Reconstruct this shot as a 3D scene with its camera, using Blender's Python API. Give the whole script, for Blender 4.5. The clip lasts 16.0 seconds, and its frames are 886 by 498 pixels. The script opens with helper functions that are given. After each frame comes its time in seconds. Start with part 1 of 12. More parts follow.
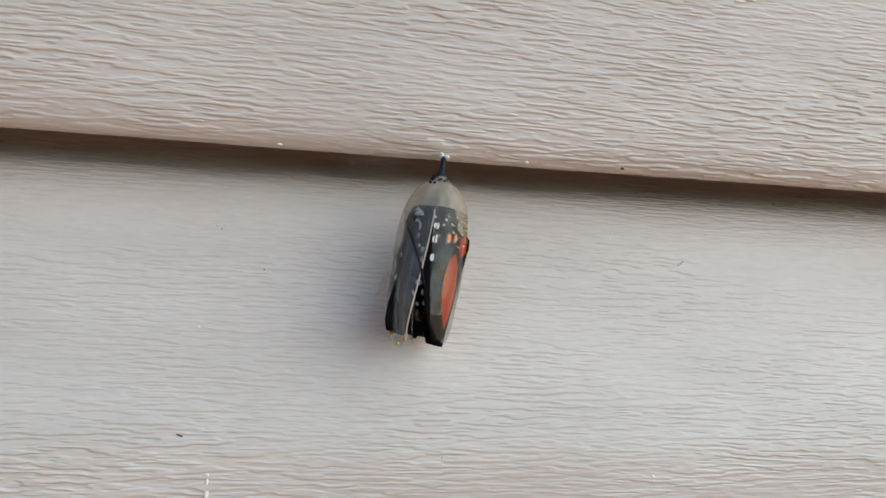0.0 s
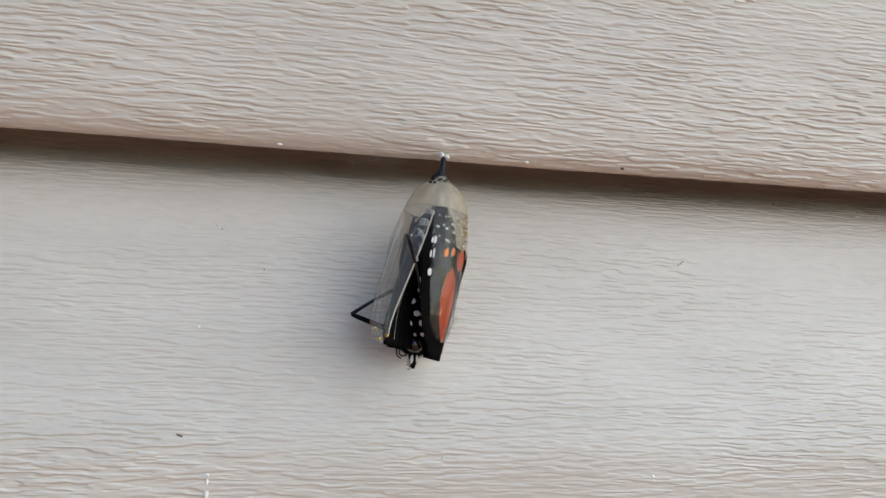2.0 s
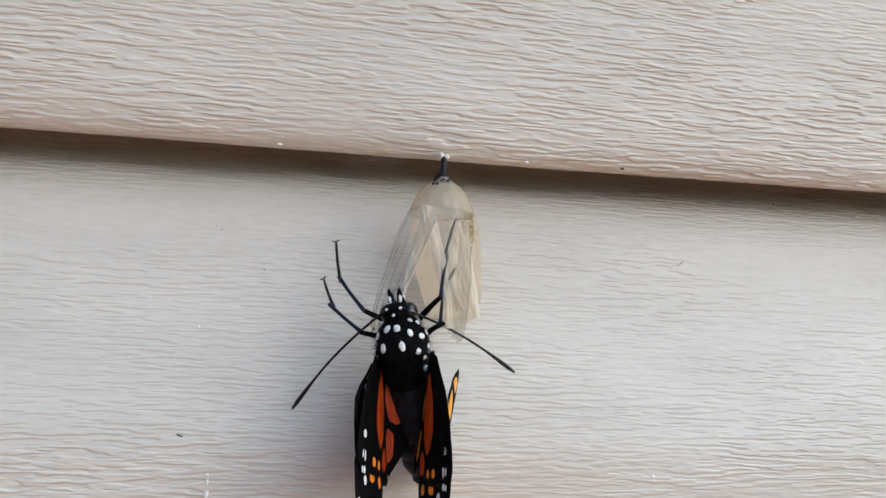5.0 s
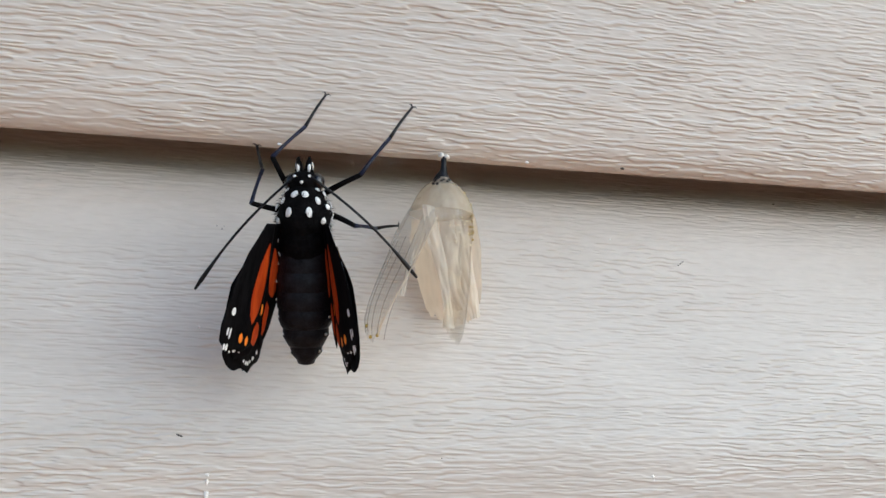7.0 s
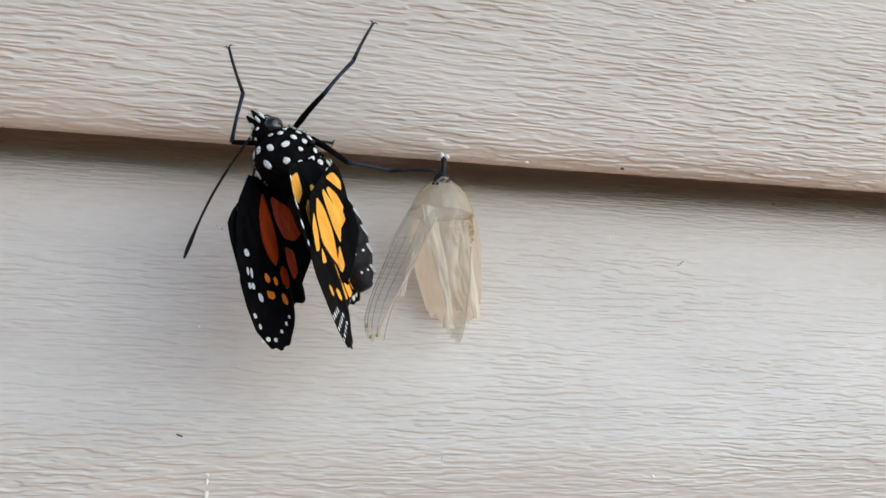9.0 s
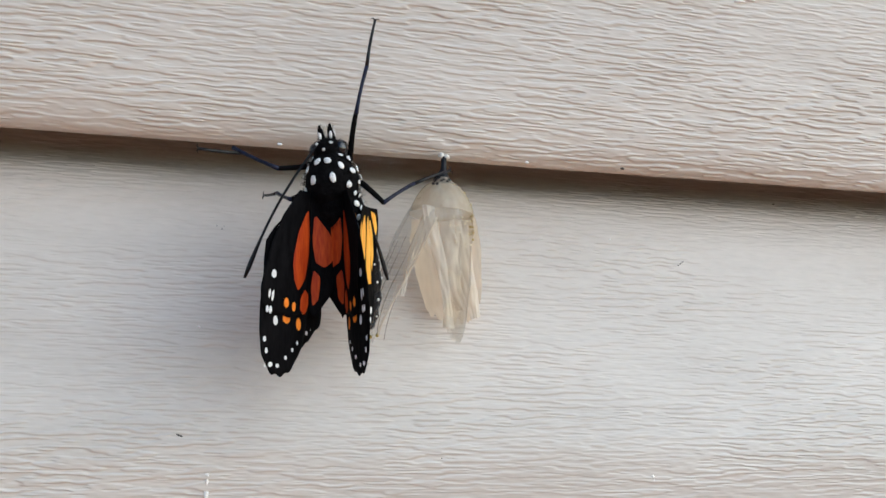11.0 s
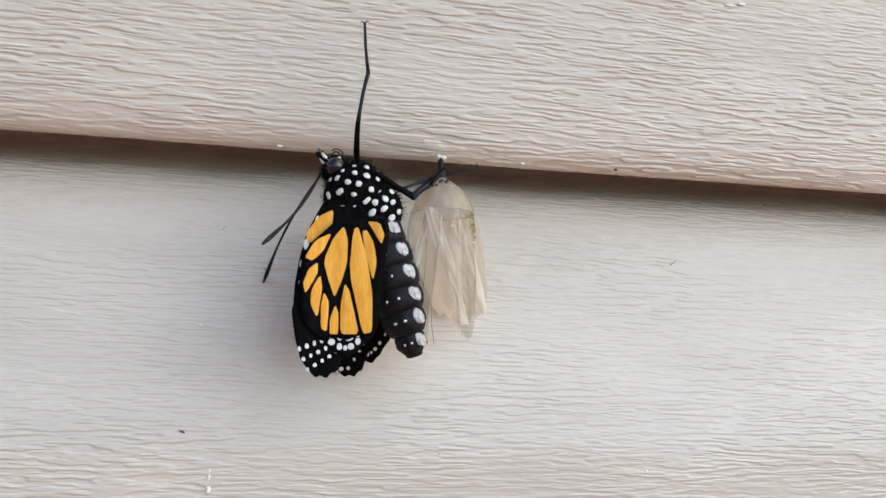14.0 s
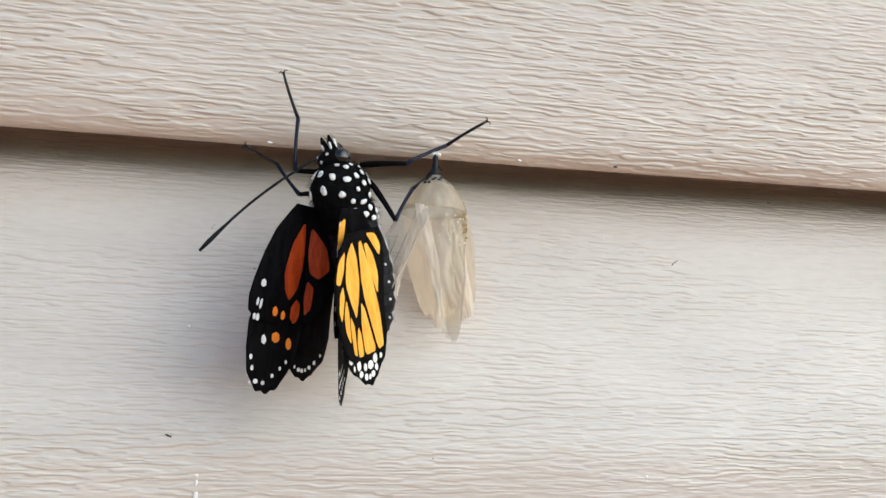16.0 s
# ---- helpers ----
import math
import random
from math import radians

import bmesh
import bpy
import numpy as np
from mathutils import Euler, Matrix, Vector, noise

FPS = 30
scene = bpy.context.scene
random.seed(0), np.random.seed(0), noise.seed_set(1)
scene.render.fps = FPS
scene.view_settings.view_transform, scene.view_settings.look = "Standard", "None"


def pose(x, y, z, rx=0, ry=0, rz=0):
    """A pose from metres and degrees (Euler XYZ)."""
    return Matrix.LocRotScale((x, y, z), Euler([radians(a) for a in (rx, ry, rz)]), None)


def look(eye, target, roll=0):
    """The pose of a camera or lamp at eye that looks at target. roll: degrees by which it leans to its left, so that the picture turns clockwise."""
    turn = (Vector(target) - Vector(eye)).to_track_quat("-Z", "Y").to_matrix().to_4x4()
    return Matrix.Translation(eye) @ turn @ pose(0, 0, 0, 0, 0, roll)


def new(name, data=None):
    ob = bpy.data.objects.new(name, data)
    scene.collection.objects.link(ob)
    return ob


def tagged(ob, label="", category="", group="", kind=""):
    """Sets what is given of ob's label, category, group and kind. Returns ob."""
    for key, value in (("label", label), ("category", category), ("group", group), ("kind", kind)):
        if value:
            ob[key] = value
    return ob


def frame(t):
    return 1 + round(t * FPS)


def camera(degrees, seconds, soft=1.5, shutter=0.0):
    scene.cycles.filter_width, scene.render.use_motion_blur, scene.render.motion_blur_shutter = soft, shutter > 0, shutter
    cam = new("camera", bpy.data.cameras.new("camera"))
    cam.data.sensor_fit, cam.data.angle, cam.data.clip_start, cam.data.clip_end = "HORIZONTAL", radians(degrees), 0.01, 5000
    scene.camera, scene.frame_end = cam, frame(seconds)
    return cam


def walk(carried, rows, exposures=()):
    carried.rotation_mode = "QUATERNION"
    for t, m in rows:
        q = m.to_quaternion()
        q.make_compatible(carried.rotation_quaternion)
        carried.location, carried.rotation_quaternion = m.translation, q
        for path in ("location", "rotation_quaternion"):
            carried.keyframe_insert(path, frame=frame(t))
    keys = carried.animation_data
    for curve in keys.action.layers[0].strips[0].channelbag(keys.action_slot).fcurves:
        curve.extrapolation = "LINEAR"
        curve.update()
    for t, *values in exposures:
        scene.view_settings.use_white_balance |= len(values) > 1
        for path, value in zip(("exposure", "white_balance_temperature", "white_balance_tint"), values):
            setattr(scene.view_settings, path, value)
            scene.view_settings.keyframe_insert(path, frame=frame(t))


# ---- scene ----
MM = 0.001

# ---- camera ----
cam = camera(55, 16.0, soft=1.5)
def stand(x, y, z, yaw, pitch, roll):
    """A camera pose from mm and degrees: yaw towards +x, pitch up, roll to its left."""
    eye = Vector((x, y, z)) * MM
    way = Vector((math.sin(radians(yaw)) * math.cos(radians(pitch)), math.cos(radians(yaw)) * math.cos(radians(pitch)), math.sin(radians(pitch))))
    return look(eye, eye + way, roll)


REST = stand(-26.5, -153.5, -15.1, 11, 0, 3)
NUDGE = stand(-25.829, -152.175, -15.744, 10.852, 0.207, 2.982)
BACK = stand(-27.192, -156.251, -15.727, 11.257, 0.223, 2.904)
walk(cam, [(0, REST), (8.4, REST), (8.5, NUDGE), (8.63, NUDGE), (8.83, REST), (12.2, REST), (12.3, BACK), (14.3, BACK),
           (14.47, stand(-25.634, -153.776, -15.546, 11.176, 0.119, 3.015)), (16, stand(-24.795, -152.79, -15.38, 10.949, 0.06, 2.965))],
     exposures=[(0, 0.07, 5800, 1.5), (1.6, 0.07, 5800, 1.5), (2.6, 0.18, 5780, 1.5), (6.5, 0.25, 5750, 1.5), (12.2, 0.25, 5750, 1.5), (12.5, 0.38, 5900, 2), (13.5, 0.28, 5820, 2), (14.0, 0.35, 5820, 2), (14.2, 0.33, 5820, 2), (14.6, 0.25, 5780, 2), (15.2, 0.27, 6000, 4), (15.6, 0.3, 5980, 3), (16, 0.45, 5980, 1.5)])


# ---- light: wide hazy sun from the right, open sky ----
world = bpy.data.worlds.new("sky")
scene.world = world
world.use_nodes = True
sky = world.node_tree.nodes.new("ShaderNodeTexSky")
sky.sky_type, sky.sun_disc = "NISHITA", False
sky.sun_elevation, sky.sun_rotation = radians(29), radians(126)
backing = world.node_tree.nodes["Background"]
backing.inputs["Strength"].default_value = 0.15
world.node_tree.links.new(sky.outputs[0], backing.inputs["Color"])

sun = new("sun", bpy.data.lights.new("sun", "SUN"))
sun.data.energy, sun.data.angle, sun.data.color = 1.6, radians(84), (1.0, 0.945, 0.87)
sun.matrix_world = look((0.77, -0.60, 0.53), (0, 0, 0))


# ---- materials ----
def shader(name):
    mat = bpy.data.materials.new(name)
    mat.use_nodes = True
    nodes, links = mat.node_tree.nodes, mat.node_tree.links
    return mat, nodes, links, nodes["Principled BSDF"]


def grained(name, dark, light, rough=0.5, scale=400, stretch=(1, 1, 1), bump=0.2, depth=0.0001, metal=0.0, coat=0.0, fine=4.0, spec=0.5):
    """Two colours mixed by coarse and fine noise, with fine relief."""
    mat, nodes, links, bsdf = shader(name)
    place = nodes.new("ShaderNodeTexCoord")
    mapping = nodes.new("ShaderNodeMapping")
    mapping.inputs["Scale"].default_value = stretch
    links.new(place.outputs["Object"], mapping.inputs["Vector"])
    coarse, small = nodes.new("ShaderNodeTexNoise"), nodes.new("ShaderNodeTexNoise")
    coarse.inputs["Scale"].default_value, small.inputs["Scale"].default_value = scale, scale * fine
    coarse.inputs["Detail"].default_value = small.inputs["Detail"].default_value = 3
    add = nodes.new("ShaderNodeMath")
    add.operation = "MULTIPLY_ADD"
    add.inputs[1].default_value = 0.45
    for tex in (coarse, small):
        links.new(mapping.outputs[0], tex.inputs["Vector"])
    links.new(small.outputs["Fac"], add.inputs[0])
    links.new(coarse.outputs["Fac"], add.inputs[2])
    ramp = nodes.new("ShaderNodeValToRGB")
    ramp.color_ramp.elements[0].position, ramp.color_ramp.elements[1].position = 0.5, 0.95
    ramp.color_ramp.elements[0].color, ramp.color_ramp.elements[1].color = (*dark, 1), (*light, 1)
    links.new(add.outputs[0], ramp.inputs[0])
    links.new(ramp.outputs[0], bsdf.inputs["Base Color"])
    bsdf.inputs["Roughness"].default_value, bsdf.inputs["Metallic"].default_value = rough, metal
    bsdf.inputs["Coat Weight"].default_value, bsdf.inputs["Specular IOR Level"].default_value = coat, spec
    rise = nodes.new("ShaderNodeBump")
    rise.inputs["Strength"].default_value, rise.inputs["Distance"].default_value = bump, depth
    links.new(small.outputs["Fac"], rise.inputs["Height"])
    links.new(rise.outputs[0], bsdf.inputs["Normal"])
    return mat


def film(name, tint, scatter, body, rough=0.18, streak=500):
    """Thin clear skin: lets light through, scatters a little and shines."""
    mat, nodes, links, bsdf = shader(name)
    nodes.remove(bsdf)
    clear, soft, lit, gloss = (nodes.new("ShaderNodeBsdf" + n) for n in ("Transparent", "Diffuse", "Translucent", "Glossy"))
    clear.inputs["Color"].default_value = (*tint, 1)
    soft.inputs["Color"].default_value = lit.inputs["Color"].default_value = (*body, 1)
    gloss.inputs["Roughness"].default_value = rough
    place, mapping, tex = (nodes.new("ShaderNode" + n) for n in ("TexCoord", "Mapping", "TexNoise"))
    mapping.inputs["Scale"].default_value = (1, 1, 0.22)
    tex.inputs["Scale"].default_value, tex.inputs["Detail"].default_value = streak, 5
    links.new(place.outputs["Object"], mapping.inputs["Vector"])
    links.new(mapping.outputs[0], tex.inputs["Vector"])
    rise = nodes.new("ShaderNodeBump")
    rise.inputs["Strength"].default_value, rise.inputs["Distance"].default_value = 0.4, 0.0002
    links.new(tex.outputs["Fac"], rise.inputs["Height"])
    for n in (soft, gloss):
        links.new(rise.outputs[0], n.inputs["Normal"])
    amount = nodes.new("ShaderNodeMapRange")
    amount.inputs["From Min"].default_value, amount.inputs["From Max"].default_value = 0.35, 0.7
    amount.inputs["To Min"].default_value, amount.inputs["To Max"].default_value = scatter * 0.82, scatter * 1.22
    links.new(tex.outputs["Fac"], amount.inputs["Value"])
    both, haze, top = (nodes.new("ShaderNodeMixShader") for _ in range(3))
    both.inputs[0].default_value = 0.45
    links.new(soft.outputs[0], both.inputs[1])
    links.new(lit.outputs[0], both.inputs[2])
    links.new(amount.outputs[0], haze.inputs[0])
    links.new(clear.outputs[0], haze.inputs[1])
    links.new(both.outputs[0], haze.inputs[2])
    shine = nodes.new("ShaderNodeLayerWeight")
    shine.inputs["Blend"].default_value = 0.5
    links.new(rise.outputs[0], shine.inputs["Normal"])
    steep, less = nodes.new("ShaderNodeMath"), nodes.new("ShaderNodeMath")
    steep.operation, less.operation = "POWER", "MULTIPLY_ADD"
    steep.inputs[1].default_value = 4.0
    less.inputs[1].default_value, less.inputs[2].default_value = 0.65, 0.035
    links.new(shine.outputs["Facing"], steep.inputs[0])
    links.new(steep.outputs[0], less.inputs[0])
    links.new(less.outputs[0], top.inputs[0])
    links.new(haze.outputs[0], top.inputs[1])
    links.new(gloss.outputs[0], top.inputs[2])
    links.new(top.outputs[0], nodes["Material Output"].inputs["Surface"])
    return mat


VINYL = grained("siding_vinyl", (0.588, 0.533, 0.475), (0.695, 0.636, 0.572), 0.36, 60, (0.25, 1, 1), 0.35, 0.00012, fine=22)
SHEATHING = grained("sheathing", (0.25, 0.2, 0.15), (0.35, 0.29, 0.22), 0.8, 30)
SKIN = film("pupal_skin", (0.87, 0.86, 0.83), 0.045, (0.97, 0.88, 0.74), 0.14)
SMOKY = film("pupal_smoky_skin", (0.84, 0.84, 0.83), 0.13, (0.9, 0.88, 0.85), 0.2)
LINED = film("pupal_lined_skin", (0.97, 0.93, 0.87), 0.66, (0.97, 0.845, 0.67), 0.3, 260)
CROWN = film("pupal_crown_skin", (0.92, 0.89, 0.83), 0.45, (0.82, 0.74, 0.6), 0.2)
MEMBRANE = film("pupal_membrane", (0.97, 0.94, 0.89), 0.55, (0.98, 0.90, 0.77), 0.22, 420)
CUTICLE = grained("black_cuticle", (0.002, 0.002, 0.003), (0.012, 0.012, 0.015), 0.34, 600, bump=0.5, spec=0.25)
GOLD = grained("gold_speck", (0.55, 0.38, 0.05), (0.75, 0.58, 0.12), 0.25, 2000, metal=0.7)
PALE = grained("cream_speck", (0.72, 0.64, 0.42), (0.88, 0.82, 0.62), 0.35, 2000)
SILK = grained("white_silk", (0.62, 0.58, 0.52), (0.85, 0.82, 0.76), 0.75, 1500, bump=0.8)
SPECK = grained("dirt_speck", (0.03, 0.025, 0.02), (0.1, 0.085, 0.07), 0.85, 2500)
DROPPING = grained("pale_dropping", (0.82, 0.79, 0.75), (0.93, 0.91, 0.88), 0.8, 2500)


# ---- mesh tools ----
def link_mesh(name, bm, mats, parent=None, label="", smooth=True):
    mesh = bpy.data.meshes.new(name)
    bm.to_mesh(mesh)
    bm.free()
    for m in mats if isinstance(mats, (list, tuple)) else [mats]:
        mesh.materials.append(m)
    if smooth:
        mesh.shade_smooth()
    ob = new(name, mesh)
    ob.parent = parent
    return tagged(ob, label) if label else ob


def part(name, bm, mats, parent, label="", smooth=True):
    return link_mesh(name, bm, mats, parent, label, smooth)


def tube(bm, points, radii, sides=8, caps=True):
    """A round rod through points, with a radius at each."""
    points = [Vector(p) for p in points]
    rings = []
    side = None
    for i, p in enumerate(points):
        way = (points[min(i + 1, len(points) - 1)] - points[max(i - 1, 0)]).normalized()
        if side is None:
            side = way.orthogonal().normalized()
        side = (side - way * side.dot(way)).normalized()
        up = way.cross(side)
        rings.append([bm.verts.new(p + radii[i] * (math.cos(a) * side + math.sin(a) * up)) for a in [k * math.tau / sides for k in range(sides)]])
    for a, b in zip(rings, rings[1:]):
        for k in range(sides):
            bm.faces.new((a[k], a[(k + 1) % sides], b[(k + 1) % sides], b[k]))
    if caps:
        bm.faces.new(rings[0][::-1])
        bm.faces.new(rings[-1])
    return bm


def lump(bm, at, size, turn=None, seg=10, rough=0.0):
    """A rounded, slightly uneven blob."""
    made = bmesh.ops.create_uvsphere(bm, u_segments=seg, v_segments=max(4, seg // 2 + 1), radius=1)["verts"]
    m = Matrix.Translation(at) @ (turn.to_4x4() if turn else Matrix()) @ Matrix.Diagonal((*size, 1))
    for v in made:
        k = 1 + rough * noise.noise(v.co * 2.3 + Vector(at) * 900)
        v.co = m @ (v.co * k)
    return made


# ---- house wall: overlapping boards with pressed wood grain ----
def lattice(seed):
    return np.random.RandomState(seed).rand(256, 256)


def wave(table, x, z):
    """Smooth noise from -1 to 1 on arrays."""
    xi, zi = np.floor(x).astype(int), np.floor(z).astype(int)
    fx, fz = x - xi, z - zi
    fx, fz = fx * fx * (3 - 2 * fx), fz * fz * (3 - 2 * fz)
    a, b = table[xi & 255, zi & 255], table[(xi + 1) & 255, zi & 255]
    c, d = table[xi & 255, (zi + 1) & 255], table[(xi + 1) & 255, (zi + 1) & 255]
    return 2 * ((a * (1 - fx) + b * fx) * (1 - fz) + (c * (1 - fx) + d * fx) * fz) - 1


def grain(x, s, seed):
    """Height of the pressed grain in mm at x, s mm along and down the board: long wavy plateaus with sharp lower edges."""
    t = [lattice(seed + k) for k in range(6)]
    s2 = s + 0.14 * wave(t[0], x / 17, s / 5) + 0.06 * wave(t[1], x / 3.0, s / 2.0)
    n = wave(t[2], x / 5.0, s2 / 0.42) + 0.75 * wave(t[3], x / 2.4, s2 / 0.25)
    step = np.clip((n + 0.2) / 0.4, 0, 1)
    step = step * step * (3 - 2 * step)
    patch = np.clip(0.8 + 0.7 * wave(t[4], x / 20, s / 7), 0.35, 1.2)
    return 0.19 * step * patch + 0.04 * wave(t[5], x / 1.6, s2 / 0.33)


def profile(points, step):
    """Even steps along a rounded outline of (y, z) points in mm."""
    pts = np.array(points, float)
    for _ in range(3):
        cut = [pts[0]]
        for a, b in zip(pts, pts[1:]):
            cut += [a * 0.75 + b * 0.25, a * 0.25 + b * 0.75]
        pts = np.array(cut + [pts[-1]])
    run = np.concatenate([[0], np.cumsum(np.linalg.norm(np.diff(pts, axis=0), axis=1))])
    s = np.arange(0, run[-1], step)
    return s, np.interp(s, run, pts[:, 0]), np.interp(s, run, pts[:, 1])


OUTLINE = [(12.5, 12), (12.5, 5), (11.5, 0.4), (8, -1.6), (1, -3.8), (-1.5, -7.5), (-4.0, -15), (-13.2, -42), (-15.2, -47.5), (-15.6, -53), (-15.2, -66), (-14.5, -87), (-14.1, -94), (-13.3, -99.0), (-12.0, -101.3), (-10.5, -102.1), (-6, -101.8), (-3, -100.4)]


def siding_board(z0, first, last, seed, parent, relief=1.0):
    """One board, its top tucked under the board above; fine between first and last mm along the outline."""
    s, y, z = profile(OUTLINE, 0.1)
    keep = np.zeros(len(s), bool)
    keep[::30] = keep[-1] = True
    keep |= (s > first) & (s < last)
    s, y, z = s[keep], y[keep], z[keep]
    fine = np.arange(-92, 102, 0.4) if last > first else np.arange(-92, 102, 30)
    x = np.concatenate([np.linspace(-2500, -100, 12), fine, np.linspace(110, 2500, 12)])
    ty, tz = np.gradient(y), np.gradient(z)
    length = np.hypot(ty, tz) + 1e-9
    ny, nz = tz / length, -ty / length
    X, S = np.meshgrid(x, s)
    h = grain(X + 400, S, seed) * relief
    h *= (np.clip((s[-1] - 4 - s) / 3, 0, 1) * (0.8 + 0.45 * np.clip((-z - 38) / 10, 0, 1)))[:, None]
    h[np.abs(X) > 105] = 0
    bow = 0.22 * wave(lattice(seed + 9), X / 70, S / 45)
    Y, Z = y[:, None] + ny[:, None] * (h + bow), z[:, None] + nz[:, None] * (h + bow)
    co = np.stack([X, Y, Z + z0], -1).reshape(-1, 3) * MM
    rows, cols = X.shape
    i = np.arange(rows * cols).reshape(rows, cols)
    quads = np.stack([i[:-1, :-1], i[1:, :-1], i[1:, 1:], i[:-1, 1:]], -1).reshape(-1, 4)
    mesh = bpy.data.meshes.new("siding_board")
    mesh.vertices.add(len(co))
    mesh.vertices.foreach_set("co", co.ravel())
    mesh.loops.add(quads.size)
    mesh.loops.foreach_set("vertex_index", quads.ravel())
    mesh.polygons.add(len(quads))
    mesh.polygons.foreach_set("loop_start", np.arange(0, quads.size, 4))
    mesh.update(calc_edges=True)
    mesh.shade_smooth()
    mesh.materials.append(VINYL)
    ob = new("siding_board", mesh)
    ob.parent = parent
    return ob


# unseen ground plane, added and coloured red-orange to bounce warm light up the boards
GROUND = grained("bounce_ground", (0.42, 0.157, 0.058), (0.56, 0.233, 0.103), 0.9, 6)
bm = bmesh.new()
bmesh.ops.create_grid(bm, x_segments=8, y_segments=8, size=60, matrix=Matrix.Translation((0, 0, -1.3)))
tagged(link_mesh("ground", bm, GROUND), "unseen red-orange ground plane added for warm bounce on the house wall", "ground", kind="structure")

bm = bmesh.new()
bmesh.ops.create_cube(bm, size=1, matrix=Matrix.Translation((0, 0.024, 0.05)) @ Matrix.Diagonal((5.0, 0.022, 2.7, 1)))
wall = link_mesh("wall_north", bm, SHEATHING, smooth=False)
tagged(wall, "house wall clad in overlapping beige vinyl siding boards", "wall", kind="structure")
siding_board(0, 8, 100, 11, wall)
siding_board(102.3, 60, 140, 37, wall)
siding_board(204.6, 0, -1, 5, wall)
plain = siding_board(-102.3, 0, -1, 6, wall)
for k in [*range(-11, 0), *range(3, 15)]:
    board = new("siding_board", plain.data)
    board.parent = wall
    board.location.z = k * 102.3 * MM


# ---- chrysalis, hung from the edge of the upper board ----
HULL = [(3.4, 1.0), (4.1, 1.5), (5.2, 3.0), (6.6, 3.99), (8.4, 4.94), (10.6, 5.61), (13, 5.84), (16, 5.89), (20, 5.94), (24, 5.9), (27, 5.75), (29.5, 5.3), (31.3, 4.5), (32.5, 3.5), (33.2, 2.4)]


def hull(drop):
    return float(np.interp(drop, [a for a, _ in HULL], [b for _, b in HULL]))


def case(a0, a1, top, low, ragged, seed, pivot=(0, 0, 0), taper=1.0):
    """A strip of the pupal case between two bearings round its axis (90 faces out from the wall), between two drops in mm."""
    bm = bmesh.new()
    cols, rows = max(6, int(abs(a1 - a0) / 5)), 40
    grid = []
    for j in range(rows + 1):
        ring = []
        for i in range(cols + 1):
            k = j / rows
            a = radians((a0 + a1) / 2 + (a1 - a0) * (i / cols - 0.5) * (1 - (1 - taper) * k ** 1.6))
            end = low - ragged * (0.5 + 0.5 * noise.noise(Vector((i * 0.8, seed, 0)))) - ragged * 0.8 * abs(2 * i / cols - 1) ** 3
            d = top + (end - top) * k
            r = hull(d) * (1 + 0.05 * noise.noise(Vector((a * 2.2, d * 0.22, seed))) + 0.025 * noise.noise(Vector((a * 6, d * 0.5, seed))))
            ring.append(bm.verts.new((Vector((r * math.cos(a), -r * 1.16 * math.sin(a), -d)) - Vector(pivot)) * MM))
        grid.append(ring)
    for j in range(rows):
        for i in range(cols):
            loop = (grid[j][i], grid[j + 1][i], grid[j + 1][i + 1], grid[j][i + 1])
            bm.faces.new(loop[::-1] if a1 > a0 else loop)
    return bm


def crumpled_strip(points, widths, seed, folds=0.5, cols=8):
    """A creased ribbon of membrane along points in mm."""
    bm = bmesh.new()
    pts = [Vector(p) for p in points]
    rows = []
    n = 36
    for j in range(n + 1):
        s = j / n * (len(pts) - 1)
        i = min(int(s), len(pts) - 2)
        p = pts[i].lerp(pts[i + 1], s - i)
        w = widths[i] + (widths[i + 1] - widths[i]) * (s - i)
        row = []
        for c in range(cols + 1):
            k = c / cols - 0.5
            fold = folds * noise.noise(Vector((k * 6, j * 0.16, seed)))
            row.append(bm.verts.new((p + Vector((k * w + 0.2 * fold, fold - 0.9 * w * (0.25 - k * k), 0.15 * w * noise.noise(Vector((k * 5, seed, j * 0.2)))))) * MM))
        rows.append(row)
    for a, b in zip(rows, rows[1:]):
        for c in range(cols):
            bm.faces.new((a[c], b[c], b[c + 1], a[c + 1]))
    return bm


chrysalis = tagged(new("chrysalis"), "translucent monarch chrysalis case hanging under a siding edge", "chrysalis")
chrysalis.matrix_basis = pose(0, -13.6 * MM, 0.2 * MM, -9, 5, 0)
bm = bmesh.new()
for k in range(7):
    lump(bm, Vector((random.uniform(-0.7, 0.7), random.uniform(-0.4, 0.4), random.uniform(-0.2, 0.5))) * MM, Vector((0.5, 0.45, 0.35)) * MM, rough=0.5)
part("silk_pad", bm, SILK, chrysalis, "small white silk button")
bm = tube(bmesh.new(), [Vector(p) * MM for p in ((0, 0, 0.1), (0.05, 0, -1.2), (0.05, 0, -2.3), (-0.1, 0, -3.2), (-0.2, 0, -4.2))], [0.5 * MM, 0.45 * MM, 0.62 * MM, 1.1 * MM, 1.6 * MM], 10)
for x, z in ((-1.6, -4.6), (-1.2, -4.1), (-0.7, -4.7), (-0.9, -3.8), (-2.1, -5.3), (0.7, -4.2), (-1.5, -5.4), (0.2, -4.8), (-0.3, -4.4)):
    lump(bm, Vector((x, -math.sqrt(max(0.1, (hull(-z) * 1.16) ** 2 - x * x)), z)) * MM, Vector((0.3, 0.25, 0.26)) * MM, seg=8)
part("stalk", bm, CUTICLE, chrysalis, "shiny black stalk")
part("crown", case(0, 360, 3.6, 9.8, 0, 1.5), CROWN, chrysalis)
bm = bmesh.new()
